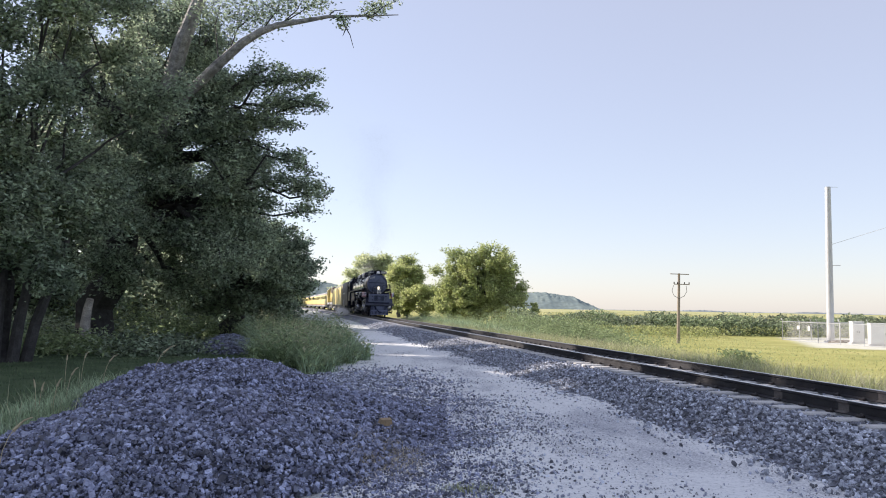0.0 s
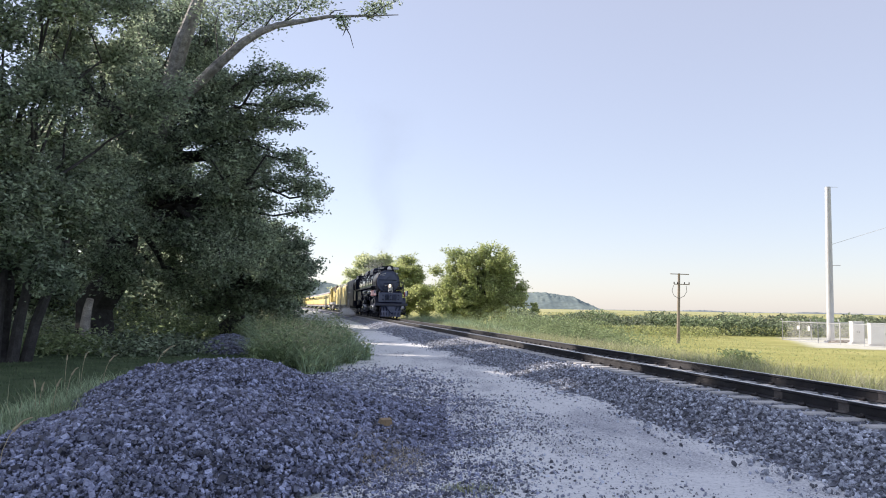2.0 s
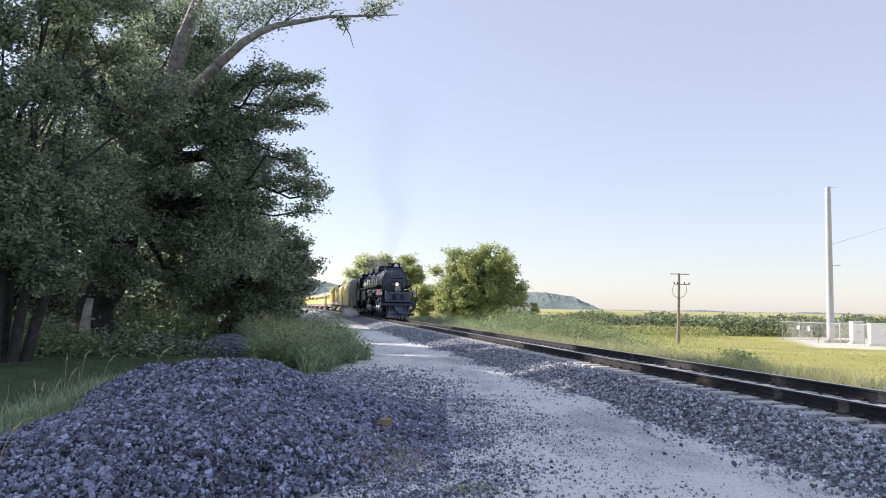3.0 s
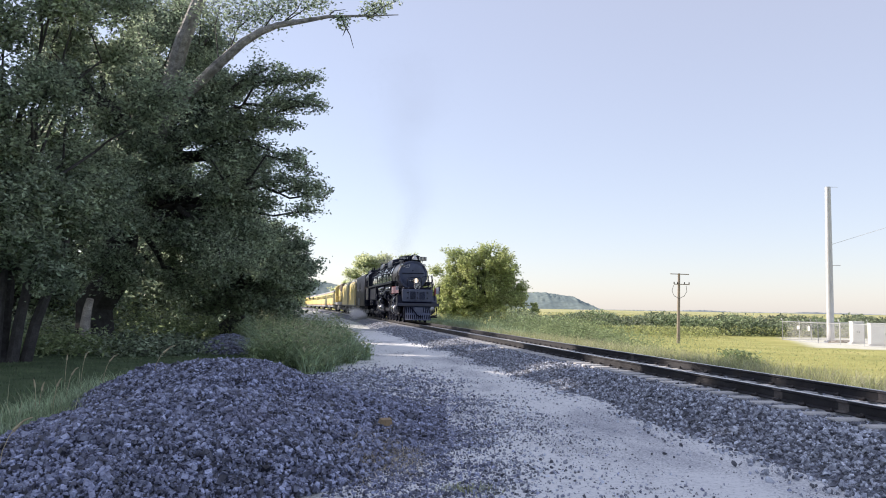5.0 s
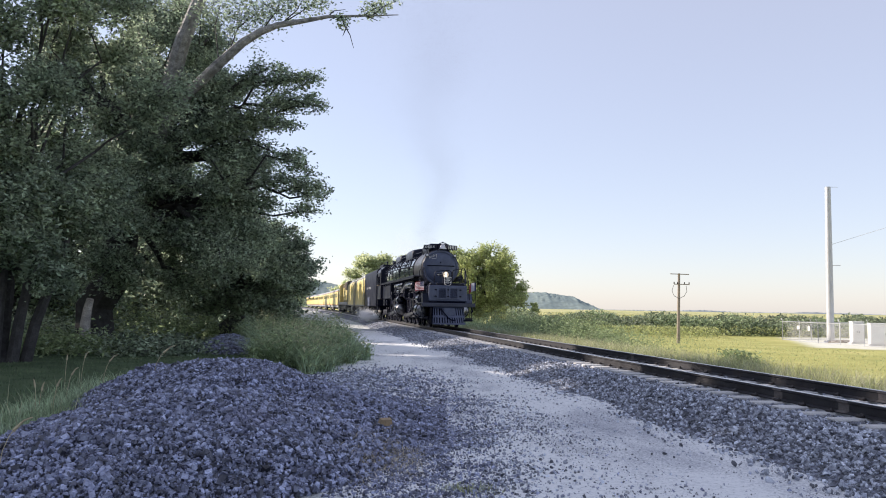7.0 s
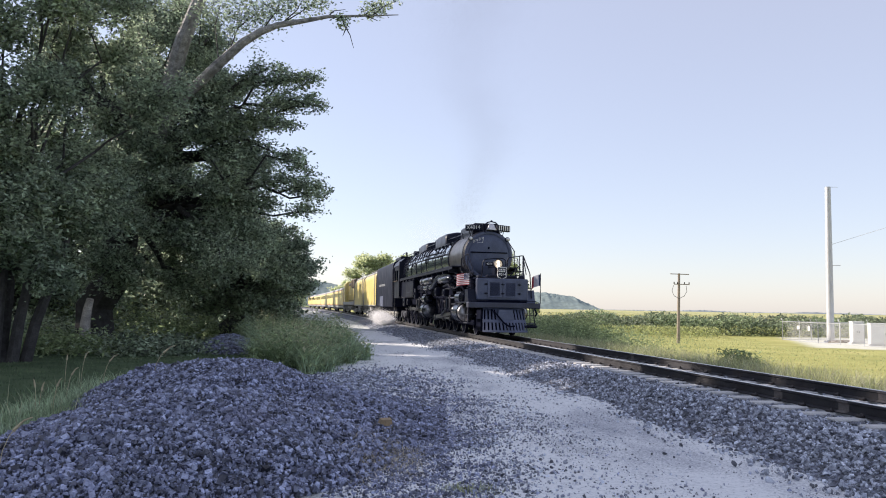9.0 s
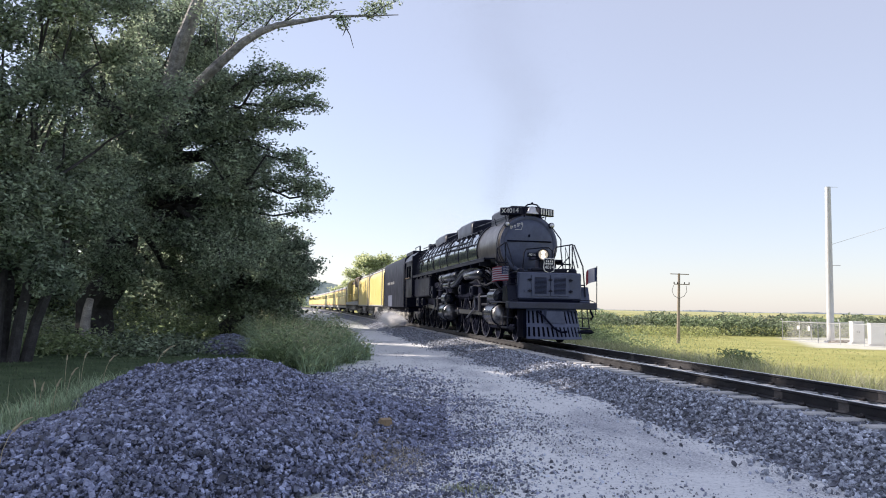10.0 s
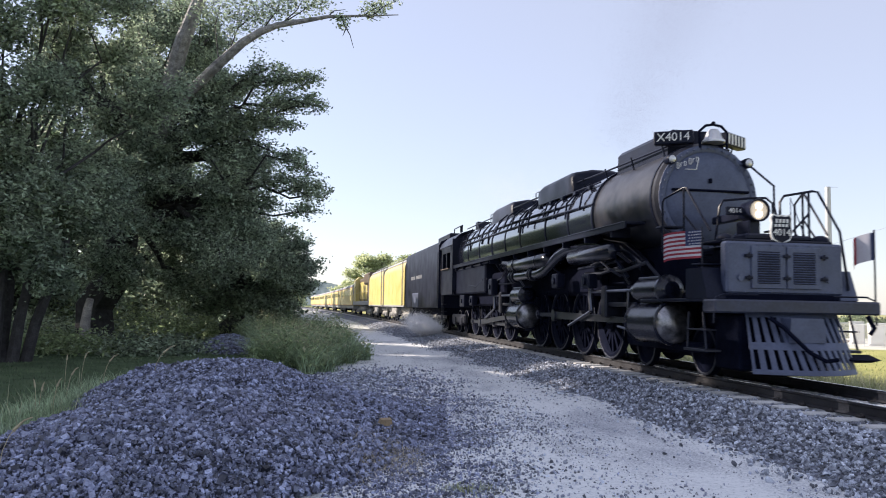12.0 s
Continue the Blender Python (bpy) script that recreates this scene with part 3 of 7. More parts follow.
CORN = mat("crop", (0.58, 0.54, 0.28), 0.7, var=0.35, scale=0.05, fine=1.2, bump=0, other=(0.34, 0.37, 0.14), per_island=0.35, translucent=0.3)
SHRUB = mat("shrub_leaf", (0.29, 0.37, 0.20), 0.6, var=0.5, scale=0.12, fine=2, bump=0, other=(0.19, 0.22, 0.15), per_island=0.45, translucent=0.3)
STRAW = mat("straw", (0.48, 0.42, 0.28), 0.8, var=0.3, scale=8, bump=0, per_island=0.3)


def blades_mesh(name, rng, foot, height, width, material, bend=0.35):
    """Grass: each blade is a bent strip of two faces that comes to a point."""
    n = len(foot)
    a = rng.uniform(0, 2 * math.pi, n)
    d = np.stack([np.cos(a), np.sin(a), np.zeros(n)], 1)
    s = np.stack([-np.sin(a), np.cos(a), np.zeros(n)], 1)
    h = np.asarray(height)[:, None]
    w = (width * rng.uniform(0.7, 1.3, n))[:, None]
    b = (bend * rng.uniform(0.2, 1.5, n))[:, None] * h
    up = np.array([0, 0, 1.0])
    mid = foot + up * h * 0.55 + d * b * 0.3
    tip = foot + up * h * 0.95 + d * b
    v = np.stack([foot - s * w * 0.5, foot + s * w * 0.5, mid + s * w * 0.4, mid - s * w * 0.4, tip], 1).reshape(-1, 3)
    k = (np.arange(n) * 5)[:, None]
    f = np.concatenate([k + np.array([[0, 1, 2]]), k + np.array([[0, 2, 3]]), k + np.array([[3, 2, 4]])])
    return raw_mesh(name, v, f, material)


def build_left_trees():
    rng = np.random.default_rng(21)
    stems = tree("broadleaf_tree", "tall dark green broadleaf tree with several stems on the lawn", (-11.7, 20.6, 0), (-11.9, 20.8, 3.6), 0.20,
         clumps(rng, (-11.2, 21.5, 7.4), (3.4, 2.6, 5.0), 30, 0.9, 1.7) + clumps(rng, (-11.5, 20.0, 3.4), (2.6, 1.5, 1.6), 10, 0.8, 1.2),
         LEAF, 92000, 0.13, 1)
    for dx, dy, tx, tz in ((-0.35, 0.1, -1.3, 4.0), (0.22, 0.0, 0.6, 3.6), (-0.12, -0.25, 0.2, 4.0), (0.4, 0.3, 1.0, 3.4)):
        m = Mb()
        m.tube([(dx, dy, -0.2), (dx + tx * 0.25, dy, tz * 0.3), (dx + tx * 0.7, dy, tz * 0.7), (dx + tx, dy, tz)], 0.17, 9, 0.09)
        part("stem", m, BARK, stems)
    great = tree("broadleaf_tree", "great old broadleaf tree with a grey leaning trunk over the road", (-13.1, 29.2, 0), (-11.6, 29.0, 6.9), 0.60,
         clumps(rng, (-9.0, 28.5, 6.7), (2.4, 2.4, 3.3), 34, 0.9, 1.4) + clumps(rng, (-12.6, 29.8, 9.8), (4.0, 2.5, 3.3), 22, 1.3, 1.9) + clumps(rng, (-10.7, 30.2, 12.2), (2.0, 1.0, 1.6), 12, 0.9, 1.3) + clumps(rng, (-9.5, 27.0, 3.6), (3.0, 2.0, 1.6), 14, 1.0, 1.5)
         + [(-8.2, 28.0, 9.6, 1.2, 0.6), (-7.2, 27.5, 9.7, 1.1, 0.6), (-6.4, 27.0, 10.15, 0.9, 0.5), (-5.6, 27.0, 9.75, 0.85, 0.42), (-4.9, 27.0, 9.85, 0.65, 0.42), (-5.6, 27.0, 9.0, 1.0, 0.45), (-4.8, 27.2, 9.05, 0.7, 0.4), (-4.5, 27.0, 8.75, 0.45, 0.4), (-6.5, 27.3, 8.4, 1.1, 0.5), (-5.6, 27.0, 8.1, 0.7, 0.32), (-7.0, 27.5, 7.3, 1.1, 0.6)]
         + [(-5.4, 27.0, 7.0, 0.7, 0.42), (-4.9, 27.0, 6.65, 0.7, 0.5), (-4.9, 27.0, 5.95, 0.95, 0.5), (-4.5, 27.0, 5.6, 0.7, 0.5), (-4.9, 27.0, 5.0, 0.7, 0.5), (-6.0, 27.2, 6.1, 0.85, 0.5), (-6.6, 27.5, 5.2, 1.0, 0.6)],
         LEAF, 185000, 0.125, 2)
    off = Vector((-13.1, 29.2, 0))
    for pts, r0, r1 in ((((-11.6, 28.9, 6.6), (-10.9, 28.6, 8.2), (-10.3, 28.0, 9.8), (-9.75, 27.6, 11.3), (-9.1, 27.4, 12.9), (-8.7, 27.3, 14.2)), 0.42, 0.2),
                        (((-11.4, 28.8, 7.0), (-9.4, 26.8, 8.9), (-8.0, 26.3, 10.05), (-7.09, 26.0, 10.74), (-6.5, 26.0, 11.12), (-5.93, 26.0, 11.37), (-4.96, 26.0, 11.55), (-4.17, 26.0, 11.71), (-3.0, 26.0, 11.76), (-1.7, 26.0, 11.82)), 0.22, 0.015)):
        m = Mb()
        m.tube([tuple(Vector(p) - off) for p in pts], r0, 9, r1)
        part("dead_limb", m, BARK_PALE, great, "bare pale grey limb")
    for pts in (((-3.7, 26, 11.72), (-3.55, 25.9, 11.35), (-3.35, 25.8, 11.0), (-3.2, 25.7, 10.5)), ((-3.5, 25.9, 11.3), (-3.6, 25.8, 10.95)), ((-4.2, 26, 11.68), (-4.0, 26.2, 12.0), (-3.6, 26.3, 12.1)), ((-2.6, 26, 11.8), (-2.3, 26, 12.05), (-2.2, 26, 12.4)), ((-2.9, 26, 11.8), (-2.4, 25.9, 11.55)), ((-5.8, 26, 11.4), (-5.3, 26.2, 12.0), (-5.0, 26.2, 12.6)), ((-6.6, 26, 10.95), (-6.0, 26.1, 11.9), (-5.7, 26.1, 12.8)), ((-7.6, 26.1, 10.4), (-7.4, 26.4, 11.4), (-7.0, 26.6, 12.4)), ((-8.0, 26.3, 10.1), (-8.3, 26.7, 11.6), (-8.1, 26.8, 12.8)), ((-7.4, 26.4, 11.4), (-6.7, 26.4, 12.0)), ((-5.9, 26.1, 11.4), (-5.2, 26.2, 11.9), (-4.6, 26.2, 12.4)), ((-2.9, 26, 11.78), (-2.6, 26, 12.0), (-2.0, 26, 12.2))):
        m = Mb()
        m.tube([tuple(Vector(p) - off) for p in pts], 0.03, 5, 0.008)
        part("twig", m, BARK, great)
    cen = []
    for c, r, k in (((-3.7, 26, 11.65), 0.16, 110), ((-3.6, 26, 11.4), 0.12, 60), ((-2.4, 26, 12.05), 0.20, 190), ((-2.75, 26, 11.9), 0.2, 150), ((-2.0, 26, 12.3), 0.2, 70), ((-5.1, 26.2, 12.3), 0.45, 420), ((-4.5, 26.2, 12.3), 0.3, 160), ((-5.9, 26.1, 12.0), 0.45, 460), ((-6.7, 26.4, 12.1), 0.5, 520), ((-7.3, 26.5, 11.7), 0.6, 700), ((-8.2, 26.8, 12.2), 0.7, 900)):
        cen.append(np.array(c) - np.array(off) + rng.normal(0, 1, (k, 3)) * r * np.array([1, 1, 0.6]))
    part("leaf_tuft", leaves_mesh("leaf_tuft", rng, np.concatenate(cen), 0.12, LEAF), None, great)
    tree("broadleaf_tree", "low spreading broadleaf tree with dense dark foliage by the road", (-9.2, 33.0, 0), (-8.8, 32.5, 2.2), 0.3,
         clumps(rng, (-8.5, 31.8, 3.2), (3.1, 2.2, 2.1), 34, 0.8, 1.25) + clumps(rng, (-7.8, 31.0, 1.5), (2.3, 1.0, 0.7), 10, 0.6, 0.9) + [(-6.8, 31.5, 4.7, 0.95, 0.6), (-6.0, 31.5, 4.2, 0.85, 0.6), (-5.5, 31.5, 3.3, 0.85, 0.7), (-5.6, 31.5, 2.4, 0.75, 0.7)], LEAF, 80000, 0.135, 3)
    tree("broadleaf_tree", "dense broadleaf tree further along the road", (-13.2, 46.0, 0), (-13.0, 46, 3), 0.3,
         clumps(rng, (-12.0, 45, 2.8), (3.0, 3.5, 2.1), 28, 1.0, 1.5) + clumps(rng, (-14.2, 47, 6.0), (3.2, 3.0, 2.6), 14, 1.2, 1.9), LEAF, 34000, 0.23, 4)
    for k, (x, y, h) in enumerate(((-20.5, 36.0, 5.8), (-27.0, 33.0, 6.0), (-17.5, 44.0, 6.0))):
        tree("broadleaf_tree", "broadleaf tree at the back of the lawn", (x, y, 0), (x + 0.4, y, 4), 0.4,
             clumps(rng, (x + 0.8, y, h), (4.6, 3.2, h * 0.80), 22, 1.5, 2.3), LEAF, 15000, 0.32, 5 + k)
    # unseen trees added beside camera and road; their shade covers road, stones and train
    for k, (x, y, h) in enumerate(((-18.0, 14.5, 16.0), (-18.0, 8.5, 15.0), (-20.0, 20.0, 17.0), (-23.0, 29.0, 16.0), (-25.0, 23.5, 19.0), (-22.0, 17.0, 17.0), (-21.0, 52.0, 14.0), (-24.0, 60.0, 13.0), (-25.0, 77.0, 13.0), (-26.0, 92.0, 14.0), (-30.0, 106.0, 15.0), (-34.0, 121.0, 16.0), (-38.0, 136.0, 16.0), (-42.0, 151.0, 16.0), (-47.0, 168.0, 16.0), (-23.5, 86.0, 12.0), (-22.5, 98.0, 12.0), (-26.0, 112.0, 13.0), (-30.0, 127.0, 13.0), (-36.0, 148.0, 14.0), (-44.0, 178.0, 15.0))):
        tree("broadleaf_tree", "unseen broadleaf tree added to shade the road and train", (x, y, 0), (x + 0.4, y, 4), 0.4,
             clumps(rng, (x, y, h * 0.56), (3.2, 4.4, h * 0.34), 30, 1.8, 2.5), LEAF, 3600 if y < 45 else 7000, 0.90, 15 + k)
    # undergrowth below the trees
    for k, (x, y, w, h, n) in enumerate(((-12.6, 25.0, 2.2, 0.55, 5400), (-9.6, 25.5, 1.8, 0.5, 4800), (-10.5, 33.5, 3.2, 0.9, 7200), (-16.5, 30.0, 3.0, 1.0, 6600), (-19.0, 38.0, 6.5, 1.5, 9600), (-13.0, 38.5, 4.0, 1.2, 12000))):
        c = np.stack([rng.normal(x, w * 0.55, n), rng.normal(y, 0.9, n), np.abs(rng.normal(0, h * 0.6, n))], 1)
        c[:, 2] *= 0.6 + 0.4 * np.sin(c[:, 0] * 2.3) ** 2
        tagged(new("undergrowth", leaves_mesh("undergrowth", rng, c, 0.16, LEAF if k % 2 else WEED, 0.0)), "low leafy undergrowth in the shade of the trees", "shrub", kind="stuff")
    # dark thicket that closes the view below the crowns
    n = 26000
    c = np.stack([rng.uniform(-34, -9.5, n), rng.normal(42, 2.0, n), 5.0 * rng.random(n) ** 0.9], 1)
    c[:, 2] *= 0.75 + 0.25 * wavy(c[:, 0], c[:, 0] * 0.3, 0.9)
    tagged(new("thicket", leaves_mesh("thicket", rng, c, 0.38, LEAF, 0.1)), "dark thicket behind the lawn trees", "thicket", kind="stuff")
    # old pale stub of a trunk
    t = thing("tree_stump", "weathered pale dead trunk standing below the trees", "tree stump", pose(-12.25, 26.4, 0))
    m = Mb()
    m.tube([(0, 0, -0.2), (0.02, 0, 0.4), (0.0, 0, 0.9), (0.06, 0, 1.4), (0.14, 0, 1.75)], 0.21, 11, 0.12)
    m.tube([(0.05, 0, 1.3), (0.2, -0.1, 1.65)], 0.07, 7, 0.04)
    part("trunk", m, mat("bare_dead_wood", (0.56, 0.52, 0.50), 0.9, var=0.45, scale=4, fine=26, bump=0.8, other=(0.30, 0.28, 0.27)), t)


build_left_trees()


def scatter(rng, n, x0, x1, y0, y1):
    return np.stack([rng.uniform(x0, x1, n), rng.uniform(y0, y1, n)], 1)


def grass(name, label, rng, xy, h0, h1, width, material, bend=0.35, lift=0.0):
    z = ground_height(xy[:, 0], xy[:, 1])
    foot = np.column_stack([xy, z - 0.02 + lift])
    return tagged(new(name, blades_mesh(name, rng, foot, rng.uniform(h0, h1, len(xy)), width, material, bend)), label, "grass", kind="stuff")


def build_grass():
    rng = np.random.default_rng(33)
    # lawn: thick near the camera, thinner away
    n = 44000
    y = 5 + 27 * rng.random(n) ** 1.6
    x = rng.uniform(-1, 0, n) * (y * 0.40 + 3.0) - 3.0
    xy = np.stack([x, y], 1)
    ok = (pile_height(x, y) < 0.01) & (beside(x, y) < -8.3 - np.clip((16 - y) * 0.06, 0, 1))
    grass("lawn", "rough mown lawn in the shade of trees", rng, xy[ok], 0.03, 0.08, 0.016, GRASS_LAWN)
    # rank grass along the edge of the heap
    n = 7000
    a = rng.uniform(0, 1, n)
    xy = np.stack([-5.1 - 1.3 * a + rng.normal(0, 0.38, n) + 0.2, 7.0 + 8.5 * a + rng.normal(0, 0.6, n)], 1)
    xy = xy[pile_height(xy[:, 0], xy[:, 1]) < 0.16]
    grass("rank_grass", "tall rank grass at the foot of the stone heap", rng, xy, 0.08, 0.36, 0.010, GRASS_SEED, 0.9)
    n = 110
    a = rng.uniform(0, 1, n)
    xy = np.stack([-5.0 - 1.0 * a + rng.normal(0, 0.5, n), 8.5 + 7 * a + rng.normal(0, 0.8, n)], 1)
    grass("dry_grass", "pale dry grass stalks beside the stone heap", rng, xy[pile_height(xy[:, 0], xy[:, 1]) < 0.2], 0.2, 0.5, 0.008, GRASS_DRY, 0.6)
    # rank arching tufts with nodding seed heads where the road bends past the heap
    parts, heights = [], []
    for cx, cy, sx, sy, tufts, hi in ((-4.35, 22.2, 0.48, 0.9, 42, 1.0), (-3.75, 20.6, 0.45, 0.6, 34, 0.85), (-3.5, 22.6, 0.38, 0.9, 34, 1.1), (-4.9, 25.5, 0.6, 1.4, 34, 1.2), (-5.6, 30.0, 0.6, 2.6, 36, 1.5)):
        for _ in range(tufts):
            k = int(rng.integers(70, 170))
            parts.append(np.stack([rng.normal(rng.normal(cx, sx), 0.10, k), rng.normal(rng.normal(cy, sy), 0.10, k)], 1))
            heights.append(hi * rng.uniform(0.55, 1.1) * rng.uniform(0.45, 1.0, k))
    xy, hh = np.concatenate(parts), np.concatenate(heights)
    z = ground_height(xy[:, 0], xy[:, 1])
    tagged(new("tall_grass", blades_mesh("tall_grass", rng, np.column_stack([xy, z - 0.02]), hh, 0.020, GRASS_SEED, 1.1)), "tall arching green grass tufts at the road's edge", "grass", kind="stuff")
    k = 26000
    pick = rng.integers(0, len(xy), k)
    c = np.column_stack([xy[pick], hh[pick] * rng.uniform(0.15, 0.95, k)]) + rng.normal(0, 0.10, (k, 3)) * np.array([1, 1, 0.6])
    c = c[c[:, 2] > 0.02]
    tagged(new("weeds", leaves_mesh("weeds", rng, c, 0.14, WEED, 0.1, 2.6)), "leafy green weeds among the tall grass", "weeds", kind="stuff")
    pick = rng.choice(np.flatnonzero(hh > 0.55), 3200)
    c = np.column_stack([xy[pick], hh[pick] * 0.93]) + rng.normal(0, 0.16, (len(pick), 3)) * np.array([1, 1, 0.4])
    tagged(new("seed_heads", leaves_mesh("seed_heads", rng, c, 0.13, GRASS_DRY, 0.7, 6.0)), "pale nodding seed heads of the tall grass", "grass", kind="stuff")
    # field side of the track: grey seeding grass next to the stones, then bright grass
    n = 70000
    s = 9 + 90 * rng.random(n) ** 1.5
    u = 2.9 + np.abs(rng.normal(0, 1.5, n)) + 0.012 * s
    h = np.interp(s, _ss, _hd)
    xy = np.stack([np.interp(s, _ss, _tx) + u * np.cos(h), np.interp(s, _ss, _ty) + u * np.sin(h)], 1)
    half = len(xy) // 2
    grass("verge_grass", "pale seeding grass along the far side of the track", rng, xy[:half], 0.5, 1.15, 0.013, GRASS_DRY, 0.6)
    grass("verge_grass", "long green grass along the far side of the track", rng, xy[half:], 0.4, 1.05, 0.016, GRASS_LONG, 0.5)
    n = 50000
    y = 18 + 64 * rng.random(n) ** 1.25
    u = rng.uniform(5, 48, n)
    x = np.interp(y, _ty, _tx) + u
    ok = (x / y < 0.66) & ~((x > 26.0 + (y - 60) * 0.33) & (y > 60 - (x - 33) * 0.42))
    grass("field_grass", "bright yellow-green field grass in the sun", rng, np.stack([x, y], 1)[ok], 0.04, 0.13, 0.035, GRASS_LONG, 0.4)
    # high bright tufts close along the far rail, thicker towards the tree
    parts, heights = [], []
    for _ in range(230):
        s0 = 20 + 76 * rng.random() ** 0.8
        u0 = 3.6 + abs(rng.normal(0, 1.5)) + 0.01 * s0
        a = float(np.interp(s0, _ss, _hd))
        k = int(rng.integers(50, 120))
        parts.append(np.stack([np.interp(s0, _ss, _tx) + u0 * math.cos(a) + rng.normal(0, 0.22, k), np.interp(s0, _ss, _ty) + u0 * math.sin(a) + rng.normal(0, 0.3, k)], 1))
        heights.append((rng.uniform(0.35, 0.8) if s0 < 42 else rng.uniform(0.8, 1.7)) * rng.uniform(0.5, 1.0, k))
    xy, hh = np.concatenate(parts), np.concatenate(heights)
    tagged(new("tall_weeds", blades_mesh("tall_weeds", rng, np.column_stack([xy, ground_height(xy[:, 0], xy[:, 1]) - 0.02]), hh, 0.028, GRASS_SEED, 0.7)), "high pale green weeds beside the far rail", "weeds", kind="stuff")
    # rank growth nearer the tree, and single dark weeds
    parts = []
    for cx, cy, sx, sy, k, hh in ((7.8, 46.0, 1.1, 3.6, 22000, 2.1), (6.0, 58.0, 1.5, 6.0, 18000, 2.2), (12.3, 31.5, 0.45, 0.45, 3500, 1.25), (1.5, 82.0, 2.6, 8.0, 14000, 1.8), (11.0, 56.0, 2.5, 5.0, 10000, 1.5)):
        xy = np.stack([rng.normal(cx, sx, k), rng.normal(cy, sy, k)], 1)
        ok = beside(xy[:, 0], xy[:, 1]) > 3.2
        xy = xy[ok]
        g = ground_height(xy[:, 0], xy[:, 1])
        parts.append(np.column_stack([xy, g + hh * rng.uniform(0, 1, len(xy)) ** 1.3 * (0.6 + 0.4 * np.sin(xy[:, 0] * 1.7 + xy[:, 1]) ** 2)]))
    tagged(new("weeds", leaves_mesh("weeds", rng, np.concatenate(parts), 0.17, WEED, -0.5, 3.5)), "rank green weeds beside the far rail", "weeds", kind="stuff")
    # a tuft and dry stalks on the road
    xy = np.stack([rng.normal(0.25, 0.16, 260), rng.normal(7.25, 0.10, 260)], 1)
    grass("grass_tuft", "small dull green grass tuft in the gravel", rng, xy, 0.03, 0.10, 0.006, GRASS_LONG, 0.8)
    xy = np.stack([rng.normal(-0.58, 0.22, 1300), rng.normal(8.6, 0.5, 1300)], 1)
    z = np.maximum(pile_height(xy[:, 0], xy[:, 1]), ground_height(xy[:, 0], xy[:, 1]))
    tagged(new("dry_stalks", blades_mesh("dry_stalks", rng, np.column_stack([xy, z]), rng.uniform(0.015, 0.06, len(xy)), 0.006, STRAW, 3.2)), "dead straw lying over the stones", "grass", kind="stuff")


build_grass()


def build_foxtails():
    """Single seed heads on bent stalks beside the heap."""
    rng = np.random.default_rng(8)
    for x, y, h, dx in ((-5.85, 11.2, 0.42, -0.05), (-5.7, 11.0, 0.40, 0.06), (-5.6, 11.2, 0.44, 0.1), (-7.1, 14.6, 0.55, 0.03), (-6.8, 14.6, 0.60, 0.12), (-6.0, 12.4, 0.49, 0.16), (-5.6, 12.8, 0.45, 0.22), (-4.6, 12.4, 0.33, 0.3), (-3.9, 6.9, 0.35, 0.25)):
        z = max(float(pile_height(x, y)), 0)
        t = thing("foxtail_grass", "single pale foxtail seed head on a bent stalk", "grass", pose(x, y, z), group="foxtails beside the heap")
        m = Mb()
        m.tube([(0, 0, 0), (dx * 0.1, 0, h * 0.5), (dx * 0.3, 0, h * 0.85), (dx * 0.45, 0, h)], 0.004, 5)
        part("stalk", m, STRAW, t)
        m = Mb()
        m.tube([(dx * 0.45, 0, h), (dx * 0.6, 0, h + 0.04), (dx * 0.8, 0, h + 0.09), (dx * 1.1, 0, h + 0.12)], 0.017, 6, 0.006)
        part("seed_head", m, STRAW, t)


build_foxtails()


